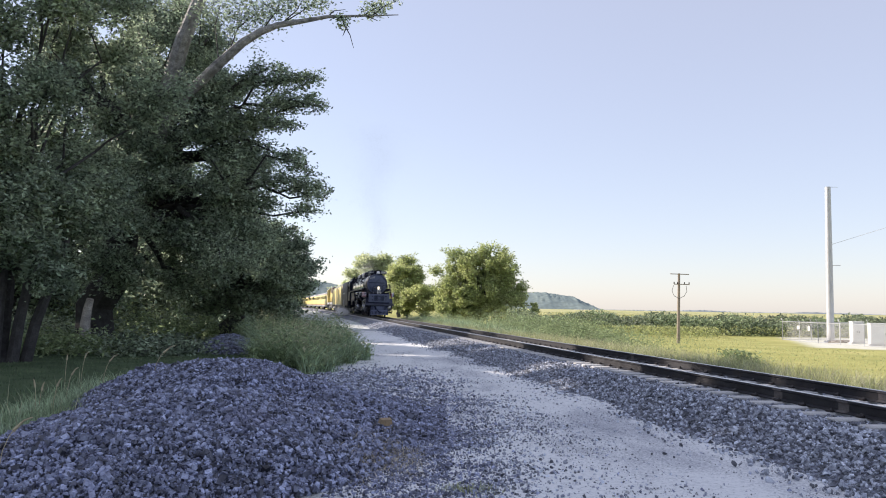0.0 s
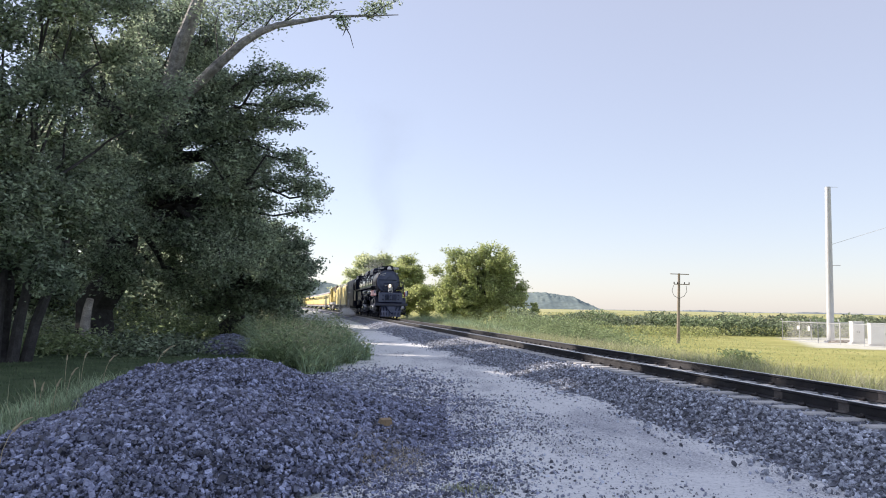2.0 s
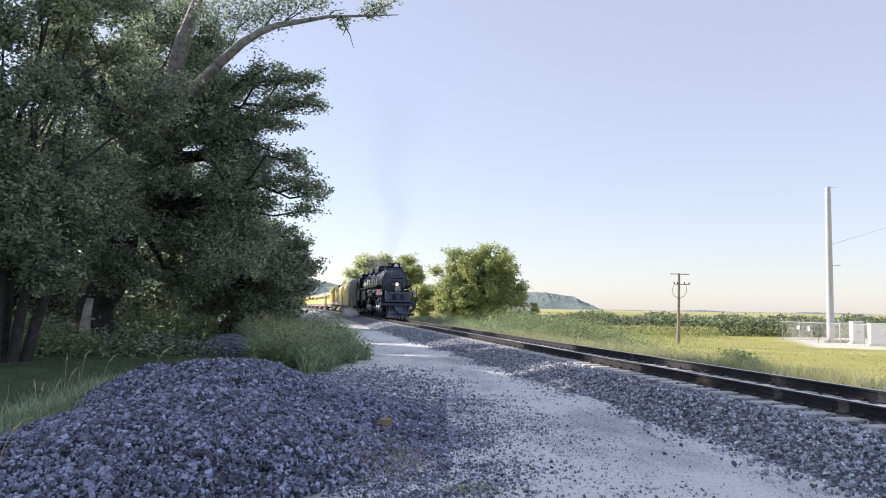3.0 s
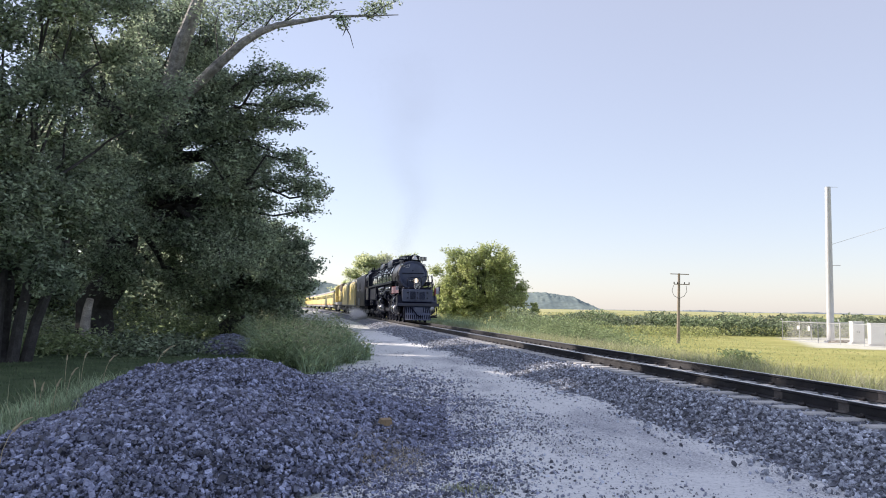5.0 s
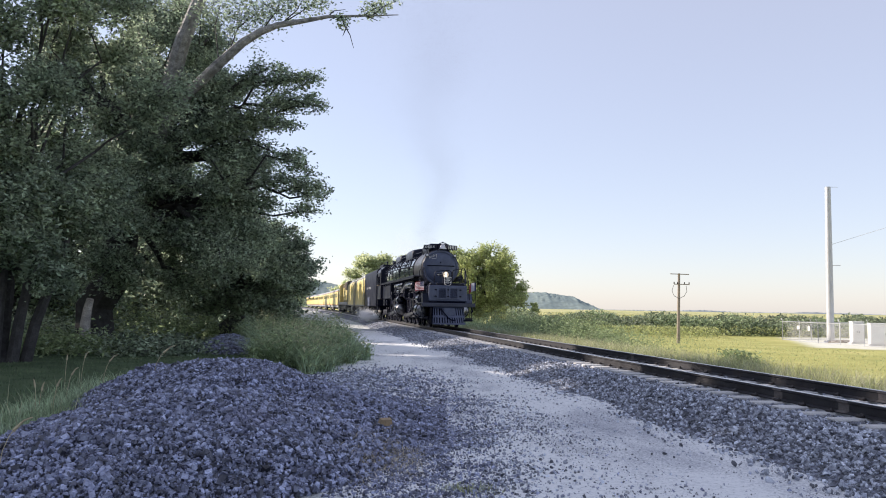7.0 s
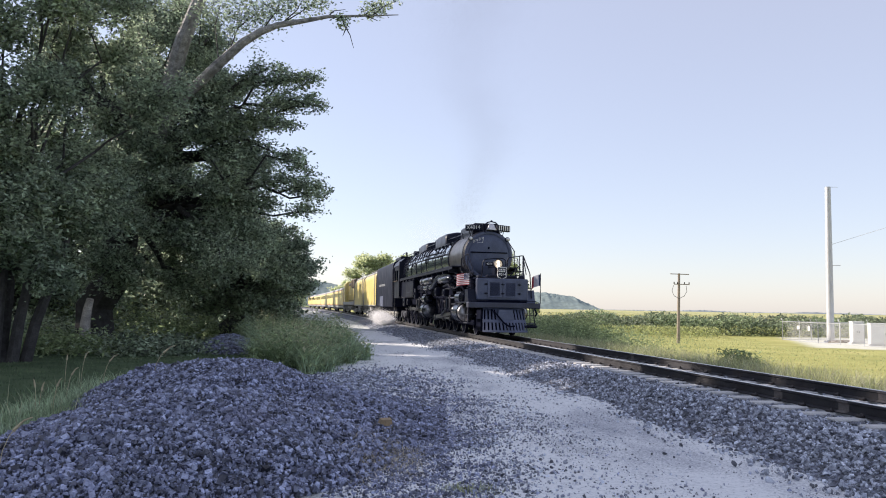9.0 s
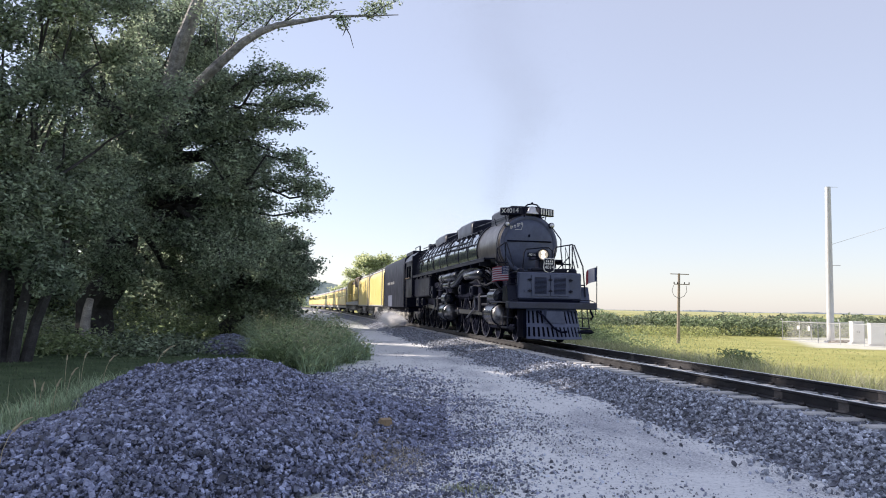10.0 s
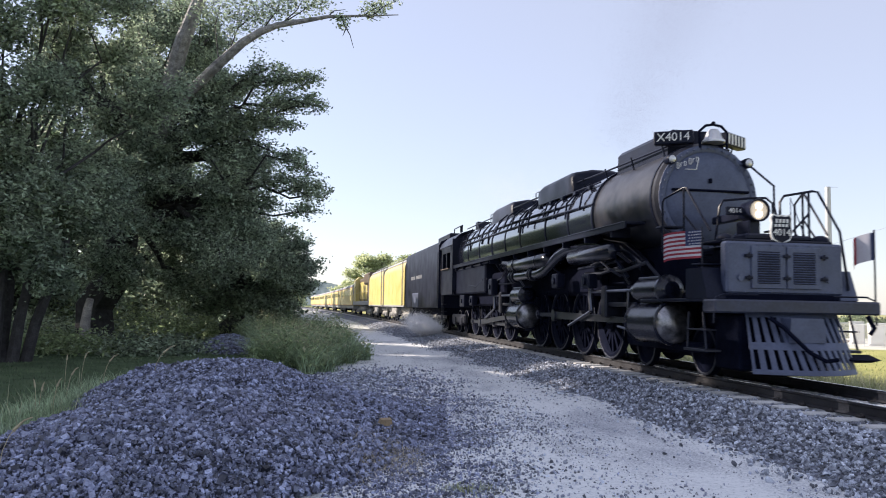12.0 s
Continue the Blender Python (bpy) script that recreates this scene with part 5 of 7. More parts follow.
def engine_unit(loco, cyl_x, axles, phase):
    """One set of cylinders with its four coupled axles, rods and crossheads."""
    for x in axles:
        wheelset(loco, x, DRIVER_R, True)
    angle = [(i * 0.1, (way_along(0) - way_along(i * 0.1)) / DRIVER_R + phase) for i in range(121)]
    for side in (-1, 1):
        y = side * 1.02
        off = 0 if side < 0 else math.pi / 2
        # side rod: a fluted bar with an eye at each pin
        rod = Mb()
        x0, x1 = axles[-1] - axles[2], axles[0] - axles[2]
        rod.box(x0, x1, -0.03, 0.03, -0.055, 0.055, 0.012)
        rod.box(x0, x1, -0.038, 0.038, 0.035, 0.06, 0.008).box(x0, x1, -0.038, 0.038, -0.06, -0.035, 0.008)
        for x in axles:
            rod.cyl((x - axles[2], -0.06, 0), (x - axles[2], 0.06, 0), 0.14, seg=16)
            rod.cyl((x - axles[2], -0.10, 0), (x - axles[2], 0.10, 0), 0.075, seg=12)
        r = part("side_rod", rod, STEEL, loco, "bright steel coupling rod")
        rows = []
        for t, a in angle:
            rows.append((t, pose(axles[2] + CRANK * math.cos(a + off), y, DRIVER_R - CRANK * math.sin(a + off))))
        r.matrix_basis = rows[0][1]
        MOVERS.append((r, rows))
        # main rod and crosshead
        L = cyl_x - 1.75 - axles[2]
        mrod = Mb()
        mrod.ring_loft([[(0, -0.03, -0.10), (0, 0.03, -0.10), (0, 0.03, 0.10), (0, -0.03, 0.10)], [(L, -0.03, -0.06), (L, 0.03, -0.06), (L, 0.03, 0.06), (L, -0.03, 0.06)]])
        mrod.cyl((0, -0.07, 0), (0, 0.07, 0), 0.17, seg=16).cyl((L, -0.06, 0), (L, 0.06, 0), 0.11, seg=14)
        m = part("main_rod", mrod, STEEL, loco, "bright steel main rod")
        head = Mb()
        head.box(-0.22, 0.22, -0.10, 0.10, 0.10, 0.30, 0.02).box(-0.10, 0.10, -0.05, 0.05, -0.12, 0.12, 0.02)
        head.cyl((0.1, 0, 0), (1.15, 0, 0), 0.05, seg=10)
        ch = part("crosshead", head, DULL_STEEL, loco, "steel crosshead with its piston rod")
        rows_m, rows_c = [], []
        for t, a in angle:
            px, pz = axles[2] + CRANK * math.cos(a + off), DRIVER_R - CRANK * math.sin(a + off)
            dz = 0.95 - pz
            hx = px + math.sqrt(L * L - dz * dz)
            rows_m.append((t, pose(px, side * 1.14, pz, 0, -math.degrees(math.asin(dz / L)), 0)))
            rows_c.append((t, pose(hx, side * 1.14, 0.95)))
        m.matrix_basis, ch.matrix_basis = rows_m[0][1], rows_c[0][1]
        MOVERS.append((m, rows_m))
        MOVERS.append((ch, rows_c))
        # cylinder with its domed front cover, valve chest above
        c = Mb()
        c.lathe((cyl_x - 1.5, side * 1.19, 0.95), (1, 0, 0), [(0, 0.05), (0, 0.40), (0.08, 0.43), (0.12, 0.40), (1.35, 0.40), (1.38, 0.44), (1.46, 0.44), (1.48, 0.40)], 26)
        c.box(cyl_x - 1.35, cyl_x - 0.15, min(side * 1.3, side * 0.6), max(side * 1.3, side * 0.6), 0.95, 1.6, 0.05)
        cyl = part("cylinder", c, GLOSS_BLACK, loco)
        d = Mb()
        d.lathe((cyl_x - 0.06, side * 1.19, 0.95), (1, 0, 0), [(0, 0.39), (0.06, 0.385), (0.13, 0.33), (0.19, 0.22), (0.215, 0.09), (0.22, 0.01)], 26)
        part("cylinder_cover", d, COVER, cyl, "domed polished cylinder cover")
        v = Mb()
        v.lathe((cyl_x - 1.55, side * 1.22, 1.60), (1, 0, 0), [(0, 0.03), (0.02, 0.2), (0.25, 0.22), (0.27, 0.26), (1.3, 0.26), (1.32, 0.29), (1.40, 0.29), (1.42, 0.24), (1.5, 0.16), (1.52, 0.02)], 22)
        part("valve_chest", v, GLOSS_BLACK, loco)
        rim = Mb()
        rim.lathe((cyl_x - 0.235, side * 1.22, 1.60), (1, 0, 0), [(0, 0.262), (0, 0.296), (0.07, 0.296), (0.07, 0.262), (0, 0.262)], 22)
        rim.cyl((cyl_x - 1.2, side * 1.36, 1.84), (cyl_x - 0.3, side * 1.36, 1.84), 0.03)
        part("valve_rim", rim, STEEL, loco, "bright ring round the valve chest")
        # guide bars, link, hangers and radius rod
        g = Mb()
        g.box(cyl_x - 3.3, cyl_x - 1.5, side * 1.14 - 0.09, side * 1.14 + 0.09, 1.26, 1.36, 0.02)
        g.box(cyl_x - 3.5, cyl_x - 3.2, min(side * 1.3, side * 0.55), max(side * 1.3, side * 0.55), 1.0, 1.75, 0.04)
        part("guide", g, DULL_STEEL, loco, "steel crosshead guide")
        k = Mb()
        k.tube([(cyl_x - 4.2, side * 1.25, 1.15), (cyl_x - 4.28, side * 1.25, 1.5), (cyl_x - 4.2, side * 1.25, 1.85)], 0.06, 8)
        k.tube([(cyl_x - 4.2, side * 1.24, 1.62), (cyl_x - 1.6, side * 1.24, 1.62)], 0.04, 8)
        k.tube([(cyl_x - 2.0, side * 1.26, 1.62), (cyl_x - 2.05, side * 1.26, 0.75)], 0.035, 8)
        k.tube([(cyl_x - 2.05, side * 1.26, 0.78), (cyl_x - 2.6, side * 1.24, 0.82)], 0.03, 8)
        k.tube([(cyl_x - 4.2, side * 1.26, 1.15), (cyl_x - 5.9, side * 1.22, 0.75)], 0.035, 8)
        part("valve_gear", k, STEEL, loco, "bright steel valve gear")
        # brake hangers between the wheels and sand pipes
        for x in axles:
            br = Mb()
            br.box(x + 0.84, x + 0.93, side * 0.70 - 0.1, side * 0.70 + 0.1, 0.45, 1.15, 0.02)
            br.tube([(x + 0.95, side * 0.95, 1.7), (x + 0.95, side * 0.95, 0.6), (x + 0.9, side * 0.8, 0.12)], 0.022, 6)
            part("brake_hanger", br, FRAME, loco)
    fr = Mb()
    for side in (-1, 1):
        fr.box(axles[-1] - 0.9, cyl_x + 0.2, side * 0.55 - 0.07, side * 0.55 + 0.07, 0.75, 1.3, 0.03)
    # added dark block between the frames stands in for the deep shade
    fr.box(axles[-1] - 0.9, cyl_x - 0.2, -0.6, 0.6, 0.40, 1.55, 0.05)
    part("engine_frame", fr, FRAME, loco)


def flag(parent, x, y, z, w, h, kind, drape):
    """A small waving cloth on a staff; striped, or in three upright bands. Cloth parts are thin solid strips."""
    staff = Mb()
    staff.cyl((x, y, z - 0.75), (x, y, z + h + 0.05), 0.016, seg=8)
    part("flagstaff", staff, DULL_STEEL, parent)
    n = 12

    def strip(z0, z1, i0=0, i1=n):
        mb = Mb()
        rings = []
        for i in range(i0, i1 + 1):
            f = i / n
            o = 0.07 * math.sin(f * 7.0) * f ** 0.5
            px, py, dz = x - drape[0] * w * f + o * drape[1], y - drape[1] * w * f + o * drape[0], -drape[2] * f * f * w
            rings.append([(px, py, z0 + dz), (px + 0.004, py + 0.004, z0 + dz), (px + 0.004, py + 0.004, z1 + dz), (px, py, z1 + dz)])
        return mb.ring_loft(rings)

    if kind == "stripes":
        sh = h / 13
        for k in range(13):
            z1 = z + h - k * sh
            part("stripe", strip(z1 - sh, z1, 5 if k < 7 else 0), RED_CLOTH if k % 2 == 0 else WHITE_CLOTH, parent)
        part("canton", strip(z + h - 7 * sh, z + h, 0, 5), BLUE_CLOTH, parent, "dark blue field with white stars")
        stars = Mb()
        for r in range(5):
            for c in range(6):
                f = (c + 0.5 + 0.3 * (r % 2)) / 6.8 * 5 / n
                o = 0.07 * math.sin(f * 7.0) * f ** 0.5
                px, py = x - drape[0] * w * f + o * drape[1], y - drape[1] * w * f + o * drape[0]
                zz = z + h - sh * 7 * (r + 0.6) / 5.2 - drape[2] * f * f * w
                stars.box(px - 0.012, px + 0.012, py - 0.008, py + 0.012, zz - 0.012, zz + 0.012, 0.004)
        tagged(part("star", stars, WHITE_CLOTH, parent), kind="stuff")
    else:
        part("band", strip(z, z + h, 0, 3), BLUE_CLOTH, parent)
        part("band", strip(z, z + h, 3, 8), WHITE_CLOTH, parent)
        part("band", strip(z, z + h, 8, 12), RED_CLOTH, parent)


def boiler_ring(x, r, zc, n=40, flat=0.0):
    """A ring of the boiler, with its lower half drawn in and flattened by flat."""
    out = []
    for i in range(n):
        a = 2 * math.pi * i / n
        y, z = r * math.sin(a), r * math.cos(a)
        out.append((x, y, zc + (z if z > 0 else z * (1 - flat))))
    return out


def build_locomotive():
    loco = thing("steam_locomotive", "huge black articulated steam locomotive with lit headlight and two flags", "locomotive")
    ZC = 3.55
    SB = -4.06
    # smokebox, boiler courses, firebox
    mb = Mb()
    mb.ring_loft([boiler_ring(SB - 0.02, 1.10, ZC), boiler_ring(SB - 0.10, 1.16, ZC), boiler_ring(-7.6, 1.16, ZC), boiler_ring(-7.62, 1.0, ZC)])
    part("smokebox", mb, SMOKEBOX, loco, "dark smokebox, pale streaks of light put in its colour")
    mb = Mb()
    mb.ring_loft([boiler_ring(-7.5, 1.19, ZC), boiler_ring(-11.2, 1.23, ZC - 0.01), boiler_ring(-13.6, 1.32, ZC - 0.03), boiler_ring(-17.0, 1.36, ZC - 0.06, flat=0.05), boiler_ring(-17.5, 1.37, ZC - 0.06, flat=0.05), boiler_ring(-23.9, 1.36, ZC - 0.06, flat=0.1)])
    part("boiler", mb, BOILER, loco, "glossy black boiler jacket that mirrors the sky")
    bands = [(-4.32, 1.165), (-7.55, 1.20), (-9.3, 1.215), (-11.2, 1.24), (-13.6, 1.33), (-15.4, 1.35), (-17.2, 1.375), (-19.3, 1.375), (-21.4, 1.37)]
    for x, r in bands:
        b = Mb()
        b.lathe((x - 0.04, 0, ZC - (0.06 if x < -14 else 0.0)), (1, 0, 0), [(0, r), (0.005, r + 0.012), (0.075, r + 0.012), (0.08, r)], 40)
        part("boiler_band", b, BLACK, loco)
    # smokebox front: ring of bolts, dished door, hinge straps and the door dogs
    f = Mb()
    f.lathe((SB - 0.03, 0, ZC), (1, 0, 0), [(0, 1.10), (0.03, 1.10), (0.05, 1.07), (0.05, 0.98), (0.03, 0.95), (0.05, 0.93), (0.10, 0.7), (0.13, 0.4), (0.14, 0.02)], 44)
    front = part("smokebox_front", f, GRAPHITE, loco, "grey smokebox front with chalk lettering")
    bolt = Mb().cyl((0, 0, 0), (0.045, 0, 0), 0.022, seg=6).mesh("bolt", GRAPHITE)
    for k in range(40):
        a = 2 * math.pi * k / 40
        q = part("bolt", bolt, None, front)
        q.matrix_basis = pose(SB + 0.01, 1.03 * math.sin(a), ZC + 1.03 * math.cos(a))
    st = Mb()
    st.box(SB + 0.05, SB + 0.14, -0.86, 0.86, ZC + 0.10, ZC + 0.15, 0.015)
    st.box(SB + 0.05, SB + 0.15, -0.05, 0.02, ZC + 0.28, ZC + 0.38, 0.015)
    part("door_bar", st, FRAME, front, "dark bar across the smokebox door")
    # chalk strokes: a slanting line of writing and a drawn tick
    ch = Mb()
    for k, y in enumerate((-0.74, -0.66, -0.58, -0.47, -0.39, -0.31)):
        z = ZC + 0.56 + 0.034 * k
        h = 0.13 if k in (0, 3) else 0.095
        ch.box(SB + 0.072, SB + 0.080, y, y + 0.014, z, z + h, 0.003).box(SB + 0.072, SB + 0.080, y, y + 0.055, z + h - 0.012, z + h, 0.003)
        if k % 3 != 1:
            ch.box(SB + 0.072, SB + 0.080, y + 0.043, y + 0.056, z + 0.01, z + h - 0.01, 0.003).box(SB + 0.072, SB + 0.080, y, y + 0.05, z, z + 0.012, 0.003)
    ch.tube([(SB + 0.09, -0.56, ZC + 0.555), (SB + 0.09, -0.31, ZC + 0.56), (SB + 0.078, -0.25, ZC + 0.80)], 0.009, 5)
    part("chalk_mark", ch, LETTER, front, "white chalk scribble")
    # smokebox saddle and the dark underside above the front engine
    u = Mb()
    u.box(-7.6, SB - 0.1, -0.75, 0.75, 1.6, 2.6, 0.1).box(-16.0, -7.5, -0.9, 0.9, 1.55, 2.4, 0.1).box(-23.8, -16.0, -1.15, 1.15, 1.25, 2.5, 0.08)
    part("saddle", u, FRAME, loco)
    # firebox sides and ash pan
    fb = Mb()
    fb.box(-23.8, -18.0, -1.42, 1.42, 1.75, 2.95, 0.06)
    part("firebox_side", fb, BLACK, loco)
    # running board with its pipe rail along each side, stepping down in front
    for side in (-1, 1):
        r = Mb()
        y0, y1 = sorted((side * 1.10, side * 1.56))
        r.box(-23.8, -4.6, y0, y1, 2.93, 2.99, 0.012)
        r.box(-23.8, -4.6, min(side * 1.52, side * 1.56), max(side * 1.52, side * 1.56), 2.84, 2.99, 0.01)
        for x in np.arange(-23, -4.8, 1.6):
            r.box(x, x + 0.06, y0, y1, 2.70, 2.93, 0.01)
        part("running_board", r, BLACK, loco)
        p = Mb()
        p.tube([(-23.8, side * 1.42, 2.72), (-19, side * 1.45, 2.78), (-17.2, side * 1.45, 2.80)], 0.035)
        p.tube([(-7.6, side * 0.9, 4.32), (-13, side * 0.95, 4.36), (-23.7, side * 0.95, 4.38)], 0.022)
        p.tube([(-7.4, side * 1.17, 3.72), (-13, side * 1.29, 3.80), (-22, side * 1.34, 3.80)], 0.035)
        p.tube([(-9.0, side * 1.10, 3.95), (-14, side * 1.22, 4.02), (-23, side * 1.24, 4.02)], 0.028)
        part("boiler_pipe", p, BLACK, loco)
        # hand rail from the smokebox to the cab, on posts
        h = Mb()
        h.tube([(SB - 0.3, side * 0.72, 4.58), (-7.6, side * 0.76, 4.60), (-13.6, side * 0.86, 4.68), (-23.6, side * 0.9, 4.68)], 0.024)
        for x in np.arange(-23, -4.2, 1.55):
            h.tube([(x, side * 0.74, 4.34), (x, side * 0.82, 4.64)], 0.02, 6)
        part("handrail", h, BLACK, loco, "steel handrail along the boiler")
        # steam delivery pipes to the cylinders, with swinging joints
        q = Mb()
        q.tube([(-14.4, side * 1.33, 2.22), (-11.3, side * 1.33, 2.22), (-10.7, side * 1.33, 2.30), (-9.6, side * 1.3, 2.66), (-9.0, side * 1.25, 2.78), (-7.6, side * 1.15, 2.82), (-6.0, side * 0.95, 2.60), (-5.0, side * 0.9, 2.1)], 0.17, 14)
        part("steam_pipe", q, GLOSS_BLACK, loco)
        for x in (-14.2, -13.9, -12.1, -11.9):
            j = Mb()
            j.cyl((x, side * 1.33, 2.22), (x + 0.09, side * 1.33, 2.22), 0.21, seg=16)
            part("pipe_flange", j, DULL_STEEL, loco)
        # air reservoir slung under the running board
        a = Mb()
        a.lathe((-14.3, side * 1.38, 2.58), (1, 0, 0), [(0, 0.02), (0.06, 0.18), (0.15, 0.22), (3.85, 0.22), (3.94, 0.18), (4.0, 0.02)], 18)
        for x in (-13.6, -11.2):
            a.cyl((x, side * 1.38, 2.58), (x + 0.08, side * 1.38, 2.58), 0.235, seg=18)
        part("air_reservoir", a, GLOSS_BLACK, loco, "long black air reservoir")
        a = Mb()
        a.lathe((-8.4, side * 1.40, 2.50), (1, 0, 0), [(0, 0.02), (0.06, 0.15), (0.12, 0.19), (2.7, 0.19), (2.76, 0.15), (2.8, 0.02)], 18)
        part("air_reservoir", a, GLOSS_BLACK, loco)
        # clutter of small pipes and boxes below the running board
        rng = np.random.default_rng(5 + side)
        for _ in range(11):
            x = rng.uniform(-22.5, -6.0)
            z = rng.uniform(1.75, 2.6)
            L = rng.uniform(0.6, 2.6)
            k = Mb()
            y = side * rng.uniform(1.2, 1.42)
            k.tube([(x, y, z), (x + L * 0.5, y, z + rng.normal(0, 0.08)), (x + L, y, z + rng.normal(0, 0.15)), (x + L + 0.15, y - side * 0.2, z - 0.3)], rng.uniform(0.018, 0.045), 7)
            part("pipe", k, DULL_STEEL if rng.random() < 0.35 else BLACK, loco)
        for x, z, w, hh in ((-17.3, 1.65, 0.5, 0.6), (-9.9, 1.75, 0.45, 0.4), (-7.6, 1.7, 0.5, 0.35), (-22.6, 1.2, 0.9, 0.5), (-20.6, 1.25, 0.5, 0.4)):
            k = Mb()
            k.box(x, x + w, min(side * 1.2, side * 1.45), max(side * 1.2, side * 1.45), z, z + hh, 0.03)
            k.cyl((x + w * 0.5, side * 1.44, z + hh * 0.5), (x + w * 0.5, side * 1.50, z + hh * 0.5), 0.1, seg=12)
            part("lubricator", k, BLACK, loco)
        # front ladder-way from deck to running board and its rail
        k = Mb()
        k.tube([(-3.25, side * 1.42, 2.3), (-3.25, side * 1.42, 3.28), (-3.22, side * 1.40, 3.35), (-2.75, side * 1.24, 3.50), (-2.68, side * 1.22, 3.49), (-1.95, side * 1.16, 2.62)], 0.022)
        k.tube([(-2.75, side * 1.24, 3.49), (-2.75, side * 1.24, 2.3)], 0.022)
        k.tube([(-3.25, side * 1.42, 2.78), (-2.75, side * 1.3, 2.45)], 0.02).tube([(-2.75, side * 1.24, 3.0), (-2.2, side * 1.16, 2.5)], 0.02)
        part("stair_rail", k, BLACK, loco, "steel handrail of the front steps")
        k = Mb()
        for i in range(5):
            k.box(-2.2 - i * 0.35, -1.9 - i * 0.35, min(side * 0.95, side * 1.4), max(side * 0.95, side * 1.4), 2.0 + i * 0.2, 2.04 + i * 0.2, 0.01)
        part("front_step", k, BLACK, loco)
    # stack shroud, number boards, bell, classification lamps
    s = Mb()
    s.prism([(-0.66, 4.40), (-0.64, 4.88), (-0.54, 4.98), (0.54, 4.98), (0.64, 4.88), (0.66, 4.40)], "x", -7.1, -4.45)
    stack = part("stack_casing", s, BLACK, loco, "low black casing round two stacks")
    for x in (-5.2, -6.3):
        k = Mb()
        k.lathe((x, 0, 4.6), (0, 0, 1), [(0, 0.42), (0.34, 0.42), (0.36, 0.36), (0.2, 0.34)], 24)
        part("stack", k, FRAME, stack)
    for side, txt in ((-1, "X4014"), (1, "")):
        m = Matrix.Translation((-4.35, side * (0.62 if side < 0 else 0.74), 4.83)) @ Matrix.Rotation(radians(side * 32), 4, "Z")
        k = Mb()
        k.box(-0.10, 0.10, -0.40, 0.40, -0.14, 0.14, 0.02)
        nb = part("number_board", k, BLACK, loco, "black number board with white numerals")
        nb.matrix_basis = m
        if txt:
            words("numerals", txt, 0.25, Matrix.Translation((0.103, 0, 0)) @ FACING, LETTER, nb)
        else:
            sl = Mb()
            for i in range(6):
                sl.box(0.10, 0.112, -0.38 + i * 0.14, -0.32 + i * 0.14, -0.11, 0.11, 0.004)
            part("numerals", sl, LETTER, nb)
    k = Mb()
    k.lathe((-3.95, 0.12, 4.62), (0, 0, 1), [(0, 0.235), (0.03, 0.235), (0.10, 0.18), (0.22, 0.14), (0.28, 0.09), (0.30, 0.02)], 20)
    bell = part("bell", k, SILVER, loco, "silver bell on a black yoke")
    k = Mb()
    k.tube([(-3.95, -0.18, 4.5), (-3.95, -0.2, 4.85), (-3.95, -0.05, 4.98), (-3.95, 0.12, 5.01), (-3.95, 0.3, 4.98), (-3.95, 0.44, 4.85), (-3.95, 0.42, 4.5)], 0.03)
    k.ball((-3.95, 0.12, 5.03), (0.05, 0.05, 0.05), 8, 6)
    part("yoke", k, FRAME, bell)
    for side in (-1, 1):
        k = Mb()
        k.lathe((-4.15, side * 0.86, 4.30), (1, 0, 0), [(0, 0.02), (0, 0.10), (0.18, 0.11), (0.22, 0.10), (0.22, 0.02)], 14)
        k.cyl((-4.1, side * 0.86, 4.1), (-4.1, side * 0.86, 4.25), 0.03)
        lamp = part("marker_lamp", k, BLACK, loco)
        k = Mb()
        k.lathe((-3.935, side * 0.86, 4.30), (1, 0, 0), [(0, 0.085), (0.02, 0.06), (0.03, 0.01)], 14)
        part("lens", k, SILVER, lamp)
        if side < 0:
            continue
        k = Mb()
        k.tube([(-3.85, side * 0.85, 4.2), (-3.3, side * 1.0, 3.72), (-3.3, side * 1.0, 3.30), (-3.0, side * 1.0, 2.5)], 0.022)
        part("grab_rail", k, BLACK, loco)
    # sand boxes and turrets on the boiler top
    for x0, x1 in ((-12.9, -9.6), (-19.0, -15.9)):
        k = Mb()
        w = 0.92
        sect = [(-w, 4.36), (-w, 4.82), (-w + 0.12, 4.96), (-0.3, 5.06), (0.3, 5.06), (w - 0.12, 4.96), (w, 4.82), (w, 4.36)]
        rings = []
        for f, x in ((0.86, x0), (0.97, x0 + 0.15), (1.0, x0 + 0.4), (1.0, x1 - 0.4), (0.97, x1 - 0.12), (0.88, x1)):
            rings.append([(x, y * (0.7 + 0.3 * f), 4.3 + (z - 4.3) * (f if f > 0.95 else f * 0.95)) for y, z in sect])
        k.ring_loft(rings)
        d = part("sand_dome", k, BLACK, loco, "long low sand box on the boiler top", 70)
        for y in (-0.85, 0.85):
            k = Mb()
            k.tube([(x0 - 0.35, y, 4.5), (x0 - 0.35, y, 4.85), (x0 - 0.02, y, 4.85), (x0 - 0.02, y, 4.5)], 0.018, 6)
            k.tube([(x0 - 0.35, y, 4.68), (x0 - 0.02, y, 4.68)], 0.014, 6)
            part("ladder_rail", k, DULL_STEEL, d)
    k = Mb()
    k.lathe((-14.4, 0, 4.4), (0, 0, 1), [(0, 0.45), (0.25, 0.42), (0.34, 0.3), (0.36, 0.02)], 20)
    part("steam_dome", k, BLACK, loco)
